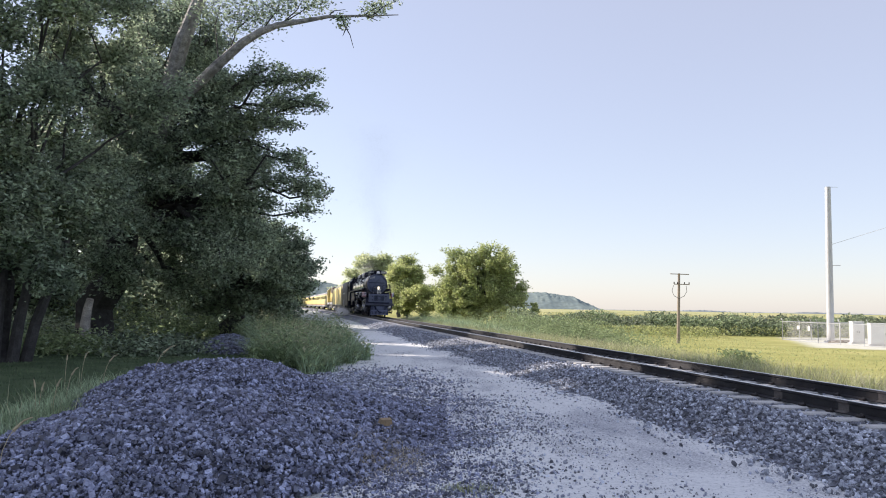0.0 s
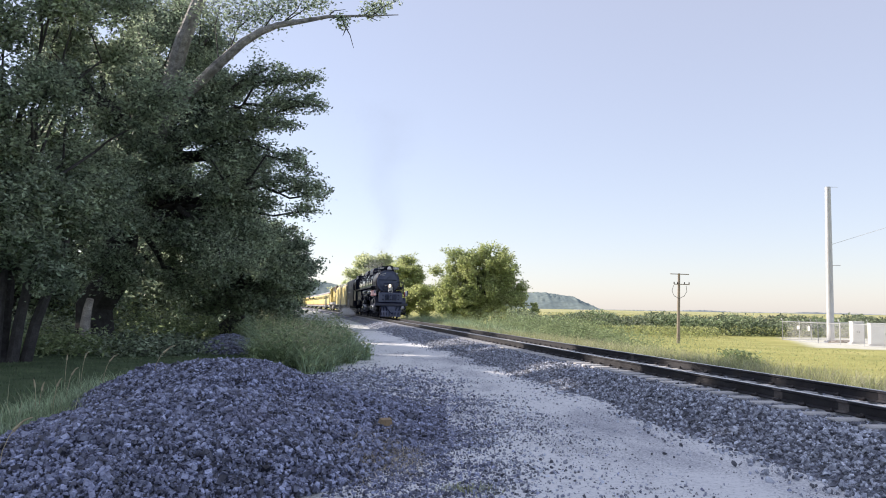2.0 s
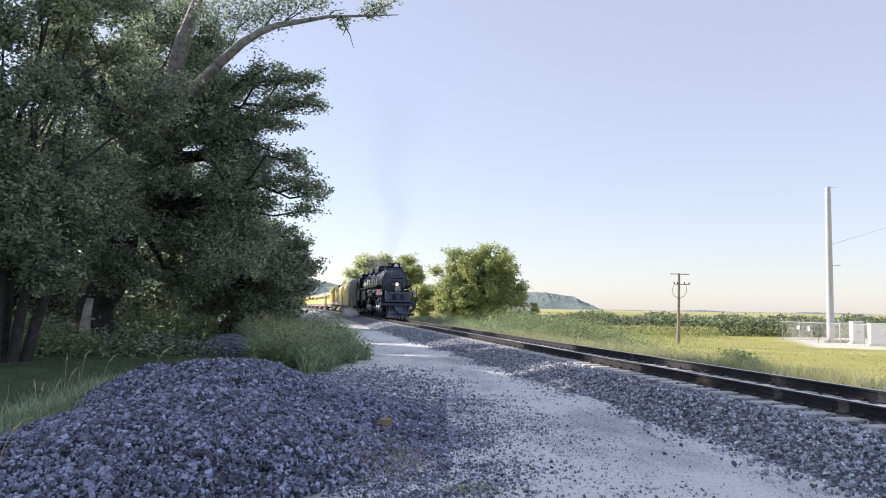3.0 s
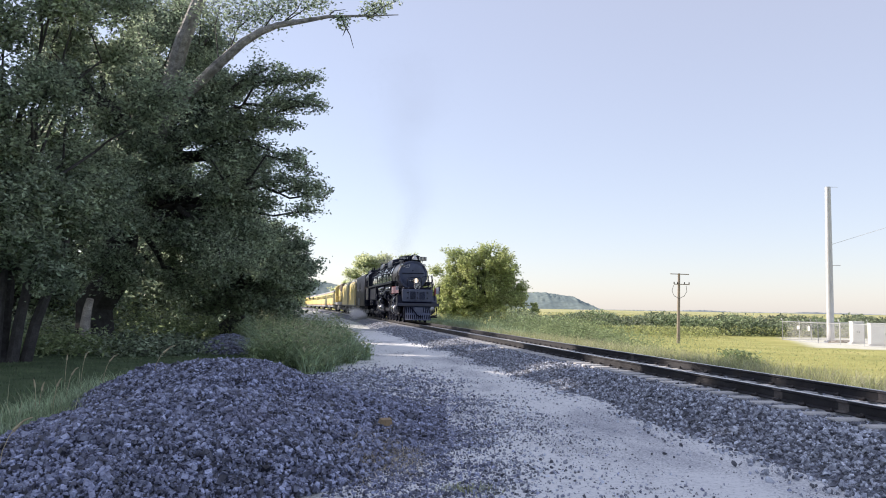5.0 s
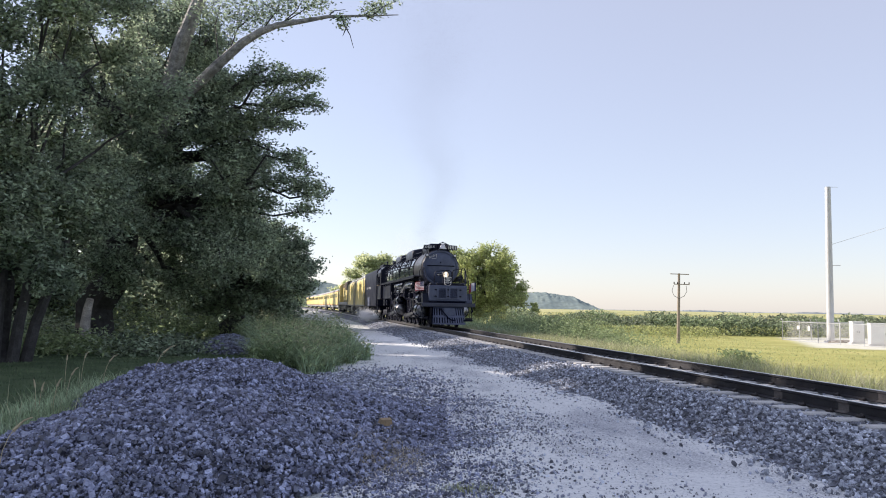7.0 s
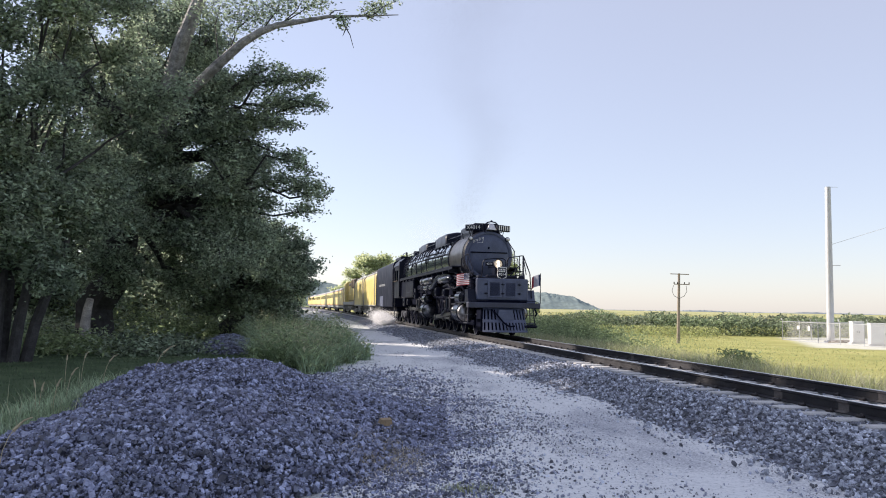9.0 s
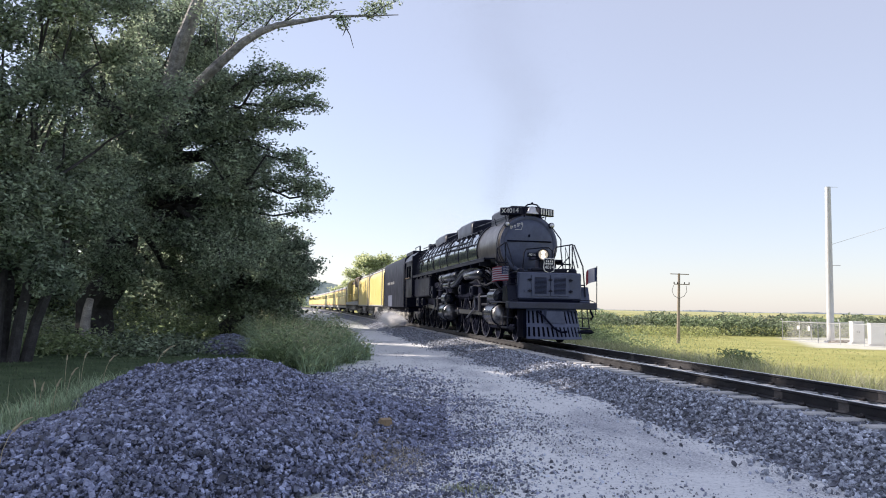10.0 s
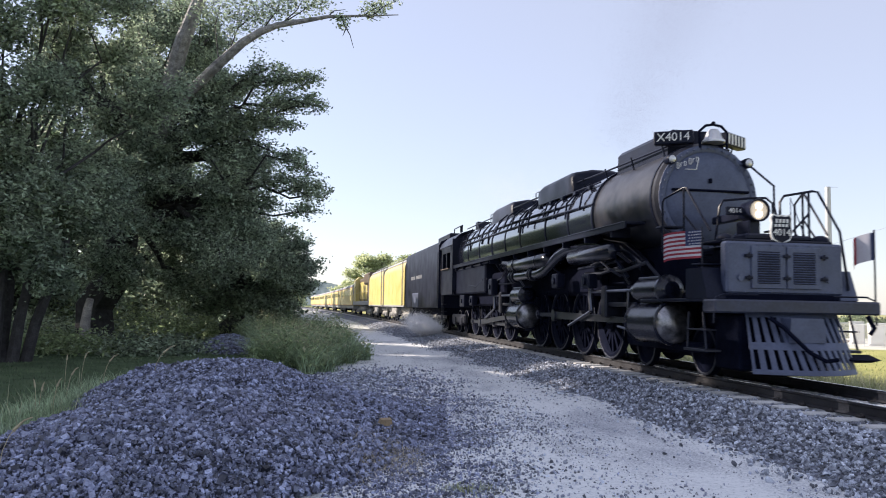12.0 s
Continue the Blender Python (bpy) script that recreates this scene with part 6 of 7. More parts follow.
    for x in (-20.4, -21.0, -21.6):
        for y, r in ((-0.2, 0.07), (0.25, 0.06)):
            k = Mb()
            k.lathe((x, y, 4.5), (0, 0, 1), [(0, r), (0.22, r), (0.25, r * 1.4), (0.30, r * 1.4), (0.34, r * 0.4)], 10)
            part("safety_valve", k, BLACK, loco)
    k = Mb()
    k.prism([(-22.6, 4.5), (-22.6, 4.86), (-22.2, 4.88), (-21.9, 4.5)], "y", -0.75, 0.75)
    part("turret", k, BLACK, loco)
    # patches of lagging, clips and wash-out covers on the boiler side
    rng = np.random.default_rng(2)
    for side in (-1, 1):
        for x in np.arange(-22.8, -8, 1.05):
            a = radians(rng.uniform(38, 62)) * side
            r = 1.235 if x > -12 else 1.36
            k = Mb()
            k.tube([(x, r * math.sin(a), ZC - 0.04 + r * math.cos(a)), (x - 0.15, (r + 0.05) * math.sin(a + 0.25 * side), ZC - 0.04 + (r + 0.05) * math.cos(a + 0.25 * side)), (x - 0.1, (r + 0.02) * math.sin(a + 0.6 * side), ZC - 0.04 + (r + 0.02) * math.cos(a + 0.6 * side))], 0.028, 6)
            k.box(x - 0.1, x + 0.1, side * 0.99 - 0.05, side * 0.99 + 0.05, 4.2, 4.3, 0.015)
            part("boiler_fitting", k, BLACK, loco)
    # cab
    c = Mb()
    roof = [(-1.6, 3.95), (-1.5, 4.2), (-1.2, 4.48), (-0.7, 4.66), (0, 4.72), (0.7, 4.66), (1.2, 4.48), (1.5, 4.2), (1.6, 3.95)]
    inner = [(y * 0.96, z - 0.05) for y, z in roof]
    c.ring_loft([[(-26.9, y, z) for y, z in roof + inner[::-1]], [(-23.6, y, z) for y, z in roof + inner[::-1]]])
    cab = part("cab_roof", c, BLACK, loco)
    c = Mb()
    for side in (-1, 1):
        y0, y1 = sorted((side * 1.56, side * 1.60))
        c.box(-23.75, -23.6, min(side * 0.6, side * 1.6), max(side * 0.6, side * 1.6), 1.9, 4.3, 0.01)
        c.box(-26.4, -23.62, y0, y1, 1.75, 2.95, 0.01)
        c.box(-24.2, -23.62, y0, y1, 2.95, 4.0, 0.01).box(-26.4, -26.1, y0, y1, 2.95, 4.0, 0.01).box(-25.25, -25.1, y0, y1, 2.95, 4.0, 0.01)
        c.box(-26.4, -23.62, y0, y1, 3.72, 4.0, 0.01)
        part("cab_wall", c, BLACK, loco)
        c = Mb()
    c.box(-26.5, -23.7, -1.5, 1.5, 1.75, 1.85, 0.01).box(-23.76, -23.7, -1.4, 1.4, 1.9, 4.4, 0.01)
    part("cab_floor", c, BLACK, loco)
    for side in (-1, 1):
        k = Mb()
        k.box(-26.1, -24.2, min(side * 1.60, side * 1.70), max(side * 1.60, side * 1.70), 2.93, 2.98, 0.01)
        part("arm_rest", k, BROWN, loco)
    k = Mb()
    k.tube([(-26.2, -1.0, 4.66), (-26.2, -1.0, 4.92), (-24.3, -1.0, 4.92), (-24.3, -1.0, 4.6)], 0.025)
    k.tube([(-25.6, -0.8, 4.7), (-25.6, -0.8, 5.0)], 0.05).tube([(-25.0, -0.9, 4.7), (-25.0, -0.9, 4.96)], 0.05)
    part("roof_rail", k, BLACK, loco)
    for side in (-1, 1):
        k = Mb()
        for x in (-26.35, -25.95):
            k.tube([(x, side * 1.58, 1.75), (x, side * 1.58, 0.55)], 0.02)
        for z in (0.6, 0.95, 1.3):
            k.box(-26.35, -25.95, min(side * 1.4, side * 1.6), max(side * 1.4, side * 1.6), z, z + 0.03, 0.008)
        k.tube([(-26.42, side * 1.62, 1.8), (-26.42, side * 1.62, 3.6)], 0.018)
        part("cab_step", k, DULL_STEEL, loco)
    # front deck, bumper beam, grey pump shield with two grilles
    k = Mb()
    k.box(-4.2, -1.55, -1.45, 1.45, 1.36, 1.42, 0.015)
    part("deck", k, BLACK, loco)
    k = Mb()
    k.box(-1.55, -1.12, -1.55, 1.55, 1.17, 1.40, 0.03)
    part("bumper_beam", k, DARK_GREY, loco, "dark grey bumper beam across the front")
    k = Mb()
    k.box(-1.72, -1.50, -1.12, 1.12, 1.50, 2.41, 0.04)
    box = part("pump_shield", k, GRAPHITE, loco, "light grey riveted air-pump shield")
    for y0, y1 in ((-0.665, -0.012), (0.012, 0.665)):
        k = Mb()
        k.box(-1.505, -1.47, y0, y1, 1.60, 2.33, 0.01)
        part("grille_frame", k, GRAPHITE, box)
    for y0, y1 in ((-0.55, -0.13), (0.13, 0.55)):
        g = Mb()
        g.box(-1.48, -1.466, y0, y1, 1.68, 2.24, 0.005)
        grille = part("grille", g, BLACK, box, "dark louvred grille")
        for i in range(13):
            sl = Mb()
            sl.prism([(-1.466, 1.69 + i * 0.042), (-1.448, 1.70 + i * 0.042), (-1.466, 1.715 + i * 0.042)], "y", y0, y1)
            part("slat", sl, GRAPHITE, grille)
    for y in (-0.72, 0.0, 0.72):
        for z in (1.78, 2.16):
            k = Mb()
            k.box(-1.50, -1.44, y - 0.07, y + 0.07, z - 0.025, z + 0.025, 0.008)
            k.cyl((-1.455, y, z - 0.05), (-1.455, y, z + 0.05), 0.016, seg=8)
            part("latch", k, BLACK, box)
    rivet = Mb().ball((0, 0, 0), (0.014, 0.018, 0.018), 6, 4).mesh("rivet", GRAPHITE)
    for i in range(9):
        for z in (1.54, 2.36):
            q = part("rivet", rivet, None, box)
            q.matrix_basis = pose(-1.495, -1.02 + i * 0.245, z)
    for y in (-0.86, 0.82):
        k = Mb()
        k.cyl((-1.50, y, 1.78), (-1.47, y, 1.78), 0.06, seg=14)
        part("plug", k, GRAPHITE, box)
    k = Mb()
    k.box(-2.5, -1.6, -1.06, 1.0, 2.40, 2.46, 0.02).ball((-1.85, -0.95, 2.47), (0.22, 0.12, 0.10)).ball((-1.85, 0.92, 2.47), (0.22, 0.14, 0.12))
    k.box(-2.2, -1.7, -0.6, -0.1, 2.45, 2.58, 0.04).box(-2.2, -1.7, 0.2, 0.7, 2.45, 2.56, 0.04)
    part("deck_plate", k, BLACK, loco)
    # near-black filler added so the gaps under and behind the shield look dark
    k = Mb()
    k.box(-1.78, -1.53, -1.1, 1.05, 1.36, 1.53, 0.01)
    k.box(-2.9, -1.8, -0.85, 0.85, 1.40, 2.36, 0.05)
    part("shield_gap_fill", k, FRAME, loco)
    # headlight on its bracket, plate beside it, and the shield with the number
    k = Mb()
    k.lathe((-2.75, 0, 3.07), (1, 0, 0), [(0, 0.02), (0, 0.15), (0.10, 0.19), (0.42, 0.20), (0.50, 0.215), (0.52, 0.205), (0.505, 0.185), (0.46, 0.18)], 24)
    k.box(-2.85, -2.4, -0.12, 0.12, 2.5, 2.9, 0.03)
    k.box(-3.8, -2.7, -0.08, 0.08, 2.95, 3.1, 0.02)
    hl = part("headlight", k, BLACK, loco, "round twin-beam headlight, lit")
    k = Mb()
    k.lathe((-2.285, 0, 3.07), (1, 0, 0), [(0, 0.178), (0.01, 0.17), (0.015, 0.02)], 24)
    part("reflector", k, LAMP_RIM, hl)
    for z in (2.995, 3.145):
        k = Mb()
        k.lathe((-2.272, 0, z), (1, 0, 0), [(0, 0.070), (0.02, 0.062), (0.032, 0.03), (0.034, 0.005)], 18)
        part("bulb", k, LAMP_GLASS, hl, "glowing lamp")
    k = Mb()
    k.box(-2.55, -2.50, -0.51, -0.17, 2.99, 3.15, 0.01)
    plate = part("number_plate", k, BLACK, hl)
    words("numerals", "4014", 0.13, Matrix.Translation((-2.497, -0.34, 3.07)) @ FACING, LETTER, plate)
    sh = [(-0.21, 0.20), (-0.17, 0.26), (-0.08, 0.235), (0, 0.25), (0.08, 0.235), (0.17, 0.26), (0.21, 0.20), (0.185, 0.10), (0.215, -0.06), (0.17, -0.20), (0.0, -0.28), (-0.17, -0.20), (-0.215, -0.06), (-0.185, 0.10)]
    k = Mb()
    k.prism([(y, 2.66 + z) for y, z in sh], "x", -1.64, -1.60)
    shield = part("shield", k, LETTER, loco, "shield-shaped plate with a pale rim and the engine's number")
    k = Mb()
    k.prism([(y * 0.88, 2.66 + z * 0.88) for y, z in sh], "x", -1.60, -1.592)
    part("shield_face", k, BLACK, shield)
    words("numerals", "4014", 0.17, Matrix.Translation((-1.590, 0.0, 2.59)) @ FACING, LETTER, shield)
    k = Mb()
    for y in (-0.12, -0.05, 0.02, 0.09):
        k.box(-1.592, -1.586, y, y + 0.04, 2.76, 2.83, 0.002).box(-1.592, -1.586, y - 0.02, y + 0.03, 2.69, 2.74, 0.002)
    part("lettering", k, LETTER, shield)
    # rails round the deck
    k = Mb()
    k.tube([(-2.75, -0.62, 2.4), (-2.6, -0.60, 3.14), (-2.6, -0.52, 3.27), (-2.55, 0.0, 3.33), (-2.45, 0.26, 3.33), (-2.4, 0.37, 3.22), (-2.4, 0.37, 2.45)], 0.024)
    part("deck_rail", k, BLACK, loco)
    k = Mb()
    k.tube([(-2.2, 0.38, 2.45), (-2.2, 0.38, 3.22), (-2.18, 0.45, 3.34), (-2.1, 0.98, 3.44), (-2.06, 1.06, 3.42), (-1.75, 1.26, 2.66), (-1.6, 1.30, 1.6)], 0.024)
    k.tube([(-2.1, 0.90, 3.42), (-2.1, 0.90, 2.45)], 0.022).tube([(-2.1, 0.90, 3.02), (-2.2, 0.50, 2.55)], 0.02)
    k.tube([(-2.75, 0.98, 2.4), (-2.75, 0.98, 3.40), (-2.5, 1.15, 2.5)], 0.016)
    part("deck_rail", k, BLACK, loco)
    for side in (-1, 1):
        k = Mb()
        k.tube([(-1.22, side * 0.70, 1.48), (-1.22, side * 1.35, 1.48), (-1.22, side * 1.50, 1.42), (-1.22, side * 1.53, 1.0)], 0.016)
        part("uncoupling_bar", k, BLACK, loco)
    k = Mb()
    k.tube([(-1.15, 1.3, 1.16), (-1.10, 1.38, 0.95), (-1.1, 1.30, 0.85)], 0.04)
    part("hose", k, FRAME, loco)
    for side in (-1, 1):
        k = Mb()
        k.prism([(-2.3, 1.42), (-2.3, 1.95), (-1.75, 1.95), (-1.55, 1.42)], "y", min(side * 1.10, side * 1.45), max(side * 1.10, side * 1.45))
        part("step_box", k, GRAPHITE if side > 0 else BLACK, loco)
        # footboards and struts below the beam
        k = Mb()
        k.tube([(-1.75, side * 1.42, 1.18), (-1.6, side * 1.45, 0.55)], 0.022).tube([(-2.25, side * 1.42, 1.18), (-2.25, side * 1.45, 0.55)], 0.022)
        k.box(-2.3, -1.55, min(side * 1.2, side * 1.5), max(side * 1.2, side * 1.5), 0.5, 0.55, 0.01)
        k.box(-2.3, -1.6, min(side * 1.25, side * 1.46), max(side * 1.25, side * 1.46), 0.86, 0.89, 0.01)
        part("foot_step", k, DULL_STEEL, loco)
    # slotted sheet pilot: two rows of long holes, sides swept back, and the coupler cover

    def pilot_at(v, w):
        """A place on the pilot sheet: v across from -1 to 1, w down from 0 to 1."""
        half = 0.87 + 0.09 * w
        nose = -1.35 + 0.65 * w * (1.0 - 0.45 * abs(v) ** 1.8) + 0.10 * (1 - abs(v) ** 2)
        return Vector((nose, v * half, 1.17 - w * 0.98))

    def sheet(mb, v0, v1, w0, w1, nv=1, nw=4):
        pts = [[pilot_at(v0 + (v1 - v0) * a / nv, w0 + (w1 - w0) * b / nw) for b in range(nw + 1)] for a in range(nv + 1)]
        n = (pts[-1][0] - pts[0][0]).cross(pts[0][-1] - pts[0][0]).normalized() * 0.025
        row = nw + 1
        half = (nv + 1) * row
        verts = [tuple(p) for col in pts for p in col] + [tuple(p + n) for col in pts for p in col]
        faces = []
        for a in range(nv):
            for b in range(nw):
                c = [a * row + b, (a + 1) * row + b, (a + 1) * row + b + 1, a * row + b + 1]
                faces += [tuple(c[::-1]), tuple(x + half for x in c)]
        rim = [a * row for a in range(nv + 1)] + [nv * row + b for b in range(1, row)] + [a * row + nw for a in range(nv - 1, -1, -1)] + [b for b in range(nw - 1, 0, -1)]
        for x, y in zip(rim, rim[1:] + rim[:1]):
            faces.append((x, y, y + half, x + half))
        mb.add(verts, faces)

    k = Mb()
    sheet(k, -1, 1, 0.48, 0.60, 16, 1)
    pilot = part("pilot", k, GRAPHITE, loco, "grey slotted sheet-steel pilot")
    for name, span in (("top_band", (-1, 1, 0.0, 0.06, 16, 1)), ("bottom_band", (-1, 1, 0.92, 1.0, 16, 1)), ("centre_plate", (-0.36, 0.36, 0.06, 0.48, 5, 2))):
        k = Mb()
        sheet(k, *span)
        part(name, k, GRAPHITE, pilot)
    n_bar = 13
    for i in range(n_bar + 1):
        v = -1 + 2 * i / n_bar
        v0, v1 = max(-1, v - 0.043), min(1, v + 0.043)
        k = Mb()
        sheet(k, v0, v1, 0.60, 0.92, 1, 3)
        part("slat", k, GRAPHITE, pilot)
        if abs(v) > 0.36:
            k = Mb()
            sheet(k, v0, v1, 0.06, 0.48, 1, 3)
            part("slat", k, GRAPHITE, pilot)
    k = Mb()
    k.prism([(-0.30, 1.10), (-0.34, 0.70), (0.34, 0.70), (0.30, 1.10)], "x", -1.2, -0.93)
    part("coupler_cover", k, GRAPHITE, loco)
    k = Mb()
    k.tube([(-1.15, -0.55, 1.10), (-1.0, -0.40, 0.95), (-0.75, -0.1, 0.55), (-0.62, 0.1, 0.42), (-0.60, 0.3, 0.45)], 0.035)
    part("air_hose", k, FRAME, loco)
    k = Mb()
    # dark blocks added behind the slots and over the truck, as shade
    k.box(-2.2, -1.40, -0.95, 0.95, 0.20, 1.15, 0.03)
    k.box(-5.6, -2.2, -0.62, 0.62, 0.30, 1.2, 0.05)
    part("pilot_shade_fill", k, FRAME, loco)
    k = Mb()
    k.prism([(-1.25, 0.50), (-0.95, 0.42), (-1.2, 0.36)], "y", 0.80, 1.38)
    part("rail_guard", k, FRAME, loco)
    # hanging flags on both sides of the deck
    fl = new("flag")
    fl.parent = loco
    tagged(fl, "small striped red and white flag with a dark blue canton")
    flag(fl, -1.93, -1.33, 2.13, 0.78, 0.50, "stripes", (0.75, 0.62, 0.08))
    fl = new("flag")
    fl.parent = loco
    tagged(fl, "small flag in blue, white and red bands")
    flag(fl, -1.32, 1.60, 2.14, 0.40, 0.48, "bands", (0.25, 0.95, 0.45))
    # running gear
    for x in (-2.75, -5.2):
        wheelset(loco, x, 0.46)
    for side in (-1, 1):
        k = Mb()
        k.box(-5.7, -2.3, side * 0.98 - 0.06, side * 0.98 + 0.06, 0.42, 0.62, 0.03)
        part("leading_truck", k, FRAME, loco)
    engine_unit(loco, -3.2, (-7.15, -9.0, -10.86, -12.71), 0.4)
    engine_unit(loco, -12.85, (-16.4, -18.25, -20.1, -21.96), 1.5)
    for x in (-23.9, -25.35):
        wheelset(loco, x, 0.53)
    for side in (-1, 1):
        k = Mb()
        k.box(-26.1, -23.2, side * 1.0 - 0.09, side * 1.0 + 0.09, 0.45, 0.85, 0.05)
        k.box(-24.2, -23.6, side * 1.02 - 0.12, side * 1.02 + 0.12, 0.35, 0.75, 0.05).box(-25.65, -25.05, side * 1.02 - 0.12, side * 1.02 + 0.12, 0.35, 0.75, 0.05)
        part("trailing_truck", k, DULL_STEEL, loco)
    # the boiler's fittings, raised with it and set back to fit the camera's view
    for ob in loco.children:
        if ob.name.split(".")[0] in ("running_board", "boiler_pipe", "handrail", "stack_casing", "bell", "sand_dome", "steam_dome", "turret", "safety_valve", "boiler_fitting", "cab_roof", "roof_rail"):
            ob.location += Vector((-0.10, 0, 0.085))
    rows = car_rows(0.0, 4.0, 22.0)
    loco.matrix_basis = rows[0][1]
    MOVERS.append((loco, rows))
    return loco


def truck_frame(parent, x0, x1, material, name="truck"):
    k = Mb()
    for side in (-1, 1):
        k.box(x0, x1, side * 1.02 - 0.08, side * 1.02 + 0.08, 0.45, 0.72, 0.05)
        for x in (x0 + 0.25, x1 - 0.25):
            k.box(x - 0.2, x + 0.2, side * 1.06 - 0.1, side * 1.06 + 0.1, 0.3, 0.65, 0.04)
        xm = (x0 + x1) / 2
        for d in (-0.14, 0.14):
            k.lathe((xm + d, side * 1.06, 0.3), (0, 0, 1), [(0, 0.1), (0.08, 0.12), (0.16, 0.1), (0.24, 0.12), (0.32, 0.1)], 10)
    k.box(x0 + 0.4, x1 - 0.4, -1.0, 1.0, 0.6, 0.85, 0.05)
    return part(name, k, material, parent)


def shell(x0, x1, half, z0, z1, drop, n=9):
    """Section of a car body with a rounded roof, carried from x0 to x1."""
    sect = [(-half, z0), (-half, z1 - drop)]
    for i in range(1, n):
        a = math.pi * i / n
        sect.append((-half * math.cos(a), z1 - drop + drop * math.sin(a) ** 0.8))
    sect += [(half, z1 - drop), (half, z0)]
    return [[(x, y, z) for y, z in sect] for x in (x0, x1)]


def build_tender():
    t = thing("tender", "long black tender with pale lettering behind the locomotive", "tender")
    L = 12.0
    k = Mb()
    k.ring_loft(shell(-L, 0, 1.6, 1.12, 4.72, 0.48))
    part("tank", k, TENDER, t, "black riveted tender tank")
    for x0, x1, w, z in ((-3.6, -0.3, 1.0, 4.93), (-10.6, -9.4, 0.5, 4.86)):
        k = Mb()
        k.box(x0, x1, -w, w, 4.5, z, 0.05)
        part("hatch", k, BLACK, t)
    for x in (-0.02, -L + 0.02):
        for side in (-1, 1):
            k = Mb()
            k.tube([(x, side * 1.64, 1.2), (x, side * 1.64, 3.9)], 0.02)
            part("grab_rail", k, DULL_STEEL, t)
    # a line of letters too small to read
    for i in range(12):
        if i == 5:
            continue
        b = Mb()
        x = -9.6 + i * 0.36
        b.box(x, x + 0.17, -1.612, -1.60, 2.78, 2.98, 0.003)
        part("letter", b, CAR_GREY, t)
    k = Mb()
    k.box(-11.6, -0.4, -1.2, 1.2, 0.75, 1.12, 0.05)
    part("frame", k, FRAME, t)
    k = Mb()
    k.box(-9.0, -6.5, -1.62, -1.2, 1.1, 2.0, 0.05)
    part("side_box", k, GRAPHITE, t, "worn grey box on the tender side")
    for x in (-1.3, -2.9, -4.9, -6.4, -7.9, -9.4, -10.9):
        wheelset(t, x, 0.53)
    k = Mb()
    for side in (-1, 1):
        k.box(-11.5, -0.8, side * 1.05 - 0.08, side * 1.05 + 0.08, 0.55, 0.85, 0.04)
        for x in (-1.3, -2.9, -4.9, -6.4, -7.9, -9.4, -10.9):
            k.box(x - 0.22, x + 0.22, side * 1.1 - 0.1, side * 1.1 + 0.1, 0.35, 0.8, 0.05)
    part("truck_frame", k, TRUCK_GREY, t)
    rows = car_rows(27.2, 2.0, 10.0)
    t.matrix_basis = rows[0][1]
    MOVERS.append((t, rows))


def build_water_car(front):
    t = thing("water_tender", "bright yellow water tank car with grey trucks and a rounded roof", "tank car", group="water tank cars of the train")
    L = 12.9
    k = Mb()
    k.ring_loft(shell(-L, -0.4, 1.55, 1.15, 4.5, 0.85, 13))
    part("tank", k, YELLOW, t)
    k = Mb()
    k.ring_loft(shell(-L - 0.01, -0.39, 1.30, 4.20, 4.53, 0.26))
    part("roof", k, CAR_GREY, t, "grey roof")
    for x in (-0.42, -L - 0.03):
        k = Mb()
        k.ring_loft(shell(x, x + 0.03, 1.5, 1.2, 4.45, 0.5))
        part("end_wall", k, CAR_GREY, t)
    k = Mb()
    k.box(-L, -0.4, -1.575, 1.575, 1.12, 1.24, 0.01)
    part("sill_line", k, CAR_GREY, t, "grey sill")
    for x in (-2.6, -4.8, -7.0, -9.2, -11.2):
        k = Mb()
        k.box(x - 0.012, x + 0.012, -1.556, 1.556, 1.25, 3.6, 0.004)
        part("seam", k, YELLOW, t)
    for side in (-1, 1):
        for x in (-0.75, -L + 0.35):
            k = Mb()
            for d in (0, 0.42):
                k.tube([(x - d, side * 1.62, 1.2), (x - d, side * 1.62, 4.2)], 0.022, 6)
            for z in np.arange(1.4, 4.2, 0.36):
                k.tube([(x, side * 1.62, z), (x - 0.42, side * 1.62, z)], 0.016, 6)
            part("ladder", k, CAR_GREY, t)
    k = Mb()
    for x in (-3.4, -9.6):
        k.box(x - 0.7, x + 0.7, -0.5, 0.5, 4.5, 4.68, 0.06)
    k.tube([(-0.8, -0.9, 4.62), (-L + 0.4, -0.9, 4.62)], 0.025, 6)
    part("walkway", k, CAR_GREY, t)
    k = Mb()
    k.box(-L + 0.3, -0.7, -1.1, 1.1, 0.78, 1.12, 0.05)
    k.box(-7.8, -5.2, -1.45, 1.45, 0.55, 1.1, 0.08)
    part("frame", k, TRUCK_GREY, t)
    for a, b in ((-4.5, -1.2), (-12.0, -8.7)):
        truck_frame(t, a, b, TRUCK_GREY)
        for x in (a + 0.45, (a + b) / 2, b - 0.45):
            wheelset(t, x, 0.46)
    rows = car_rows(front, 2.85, 10.35)
    t.matrix_basis = rows[0][1]
    MOVERS.append((t, rows))


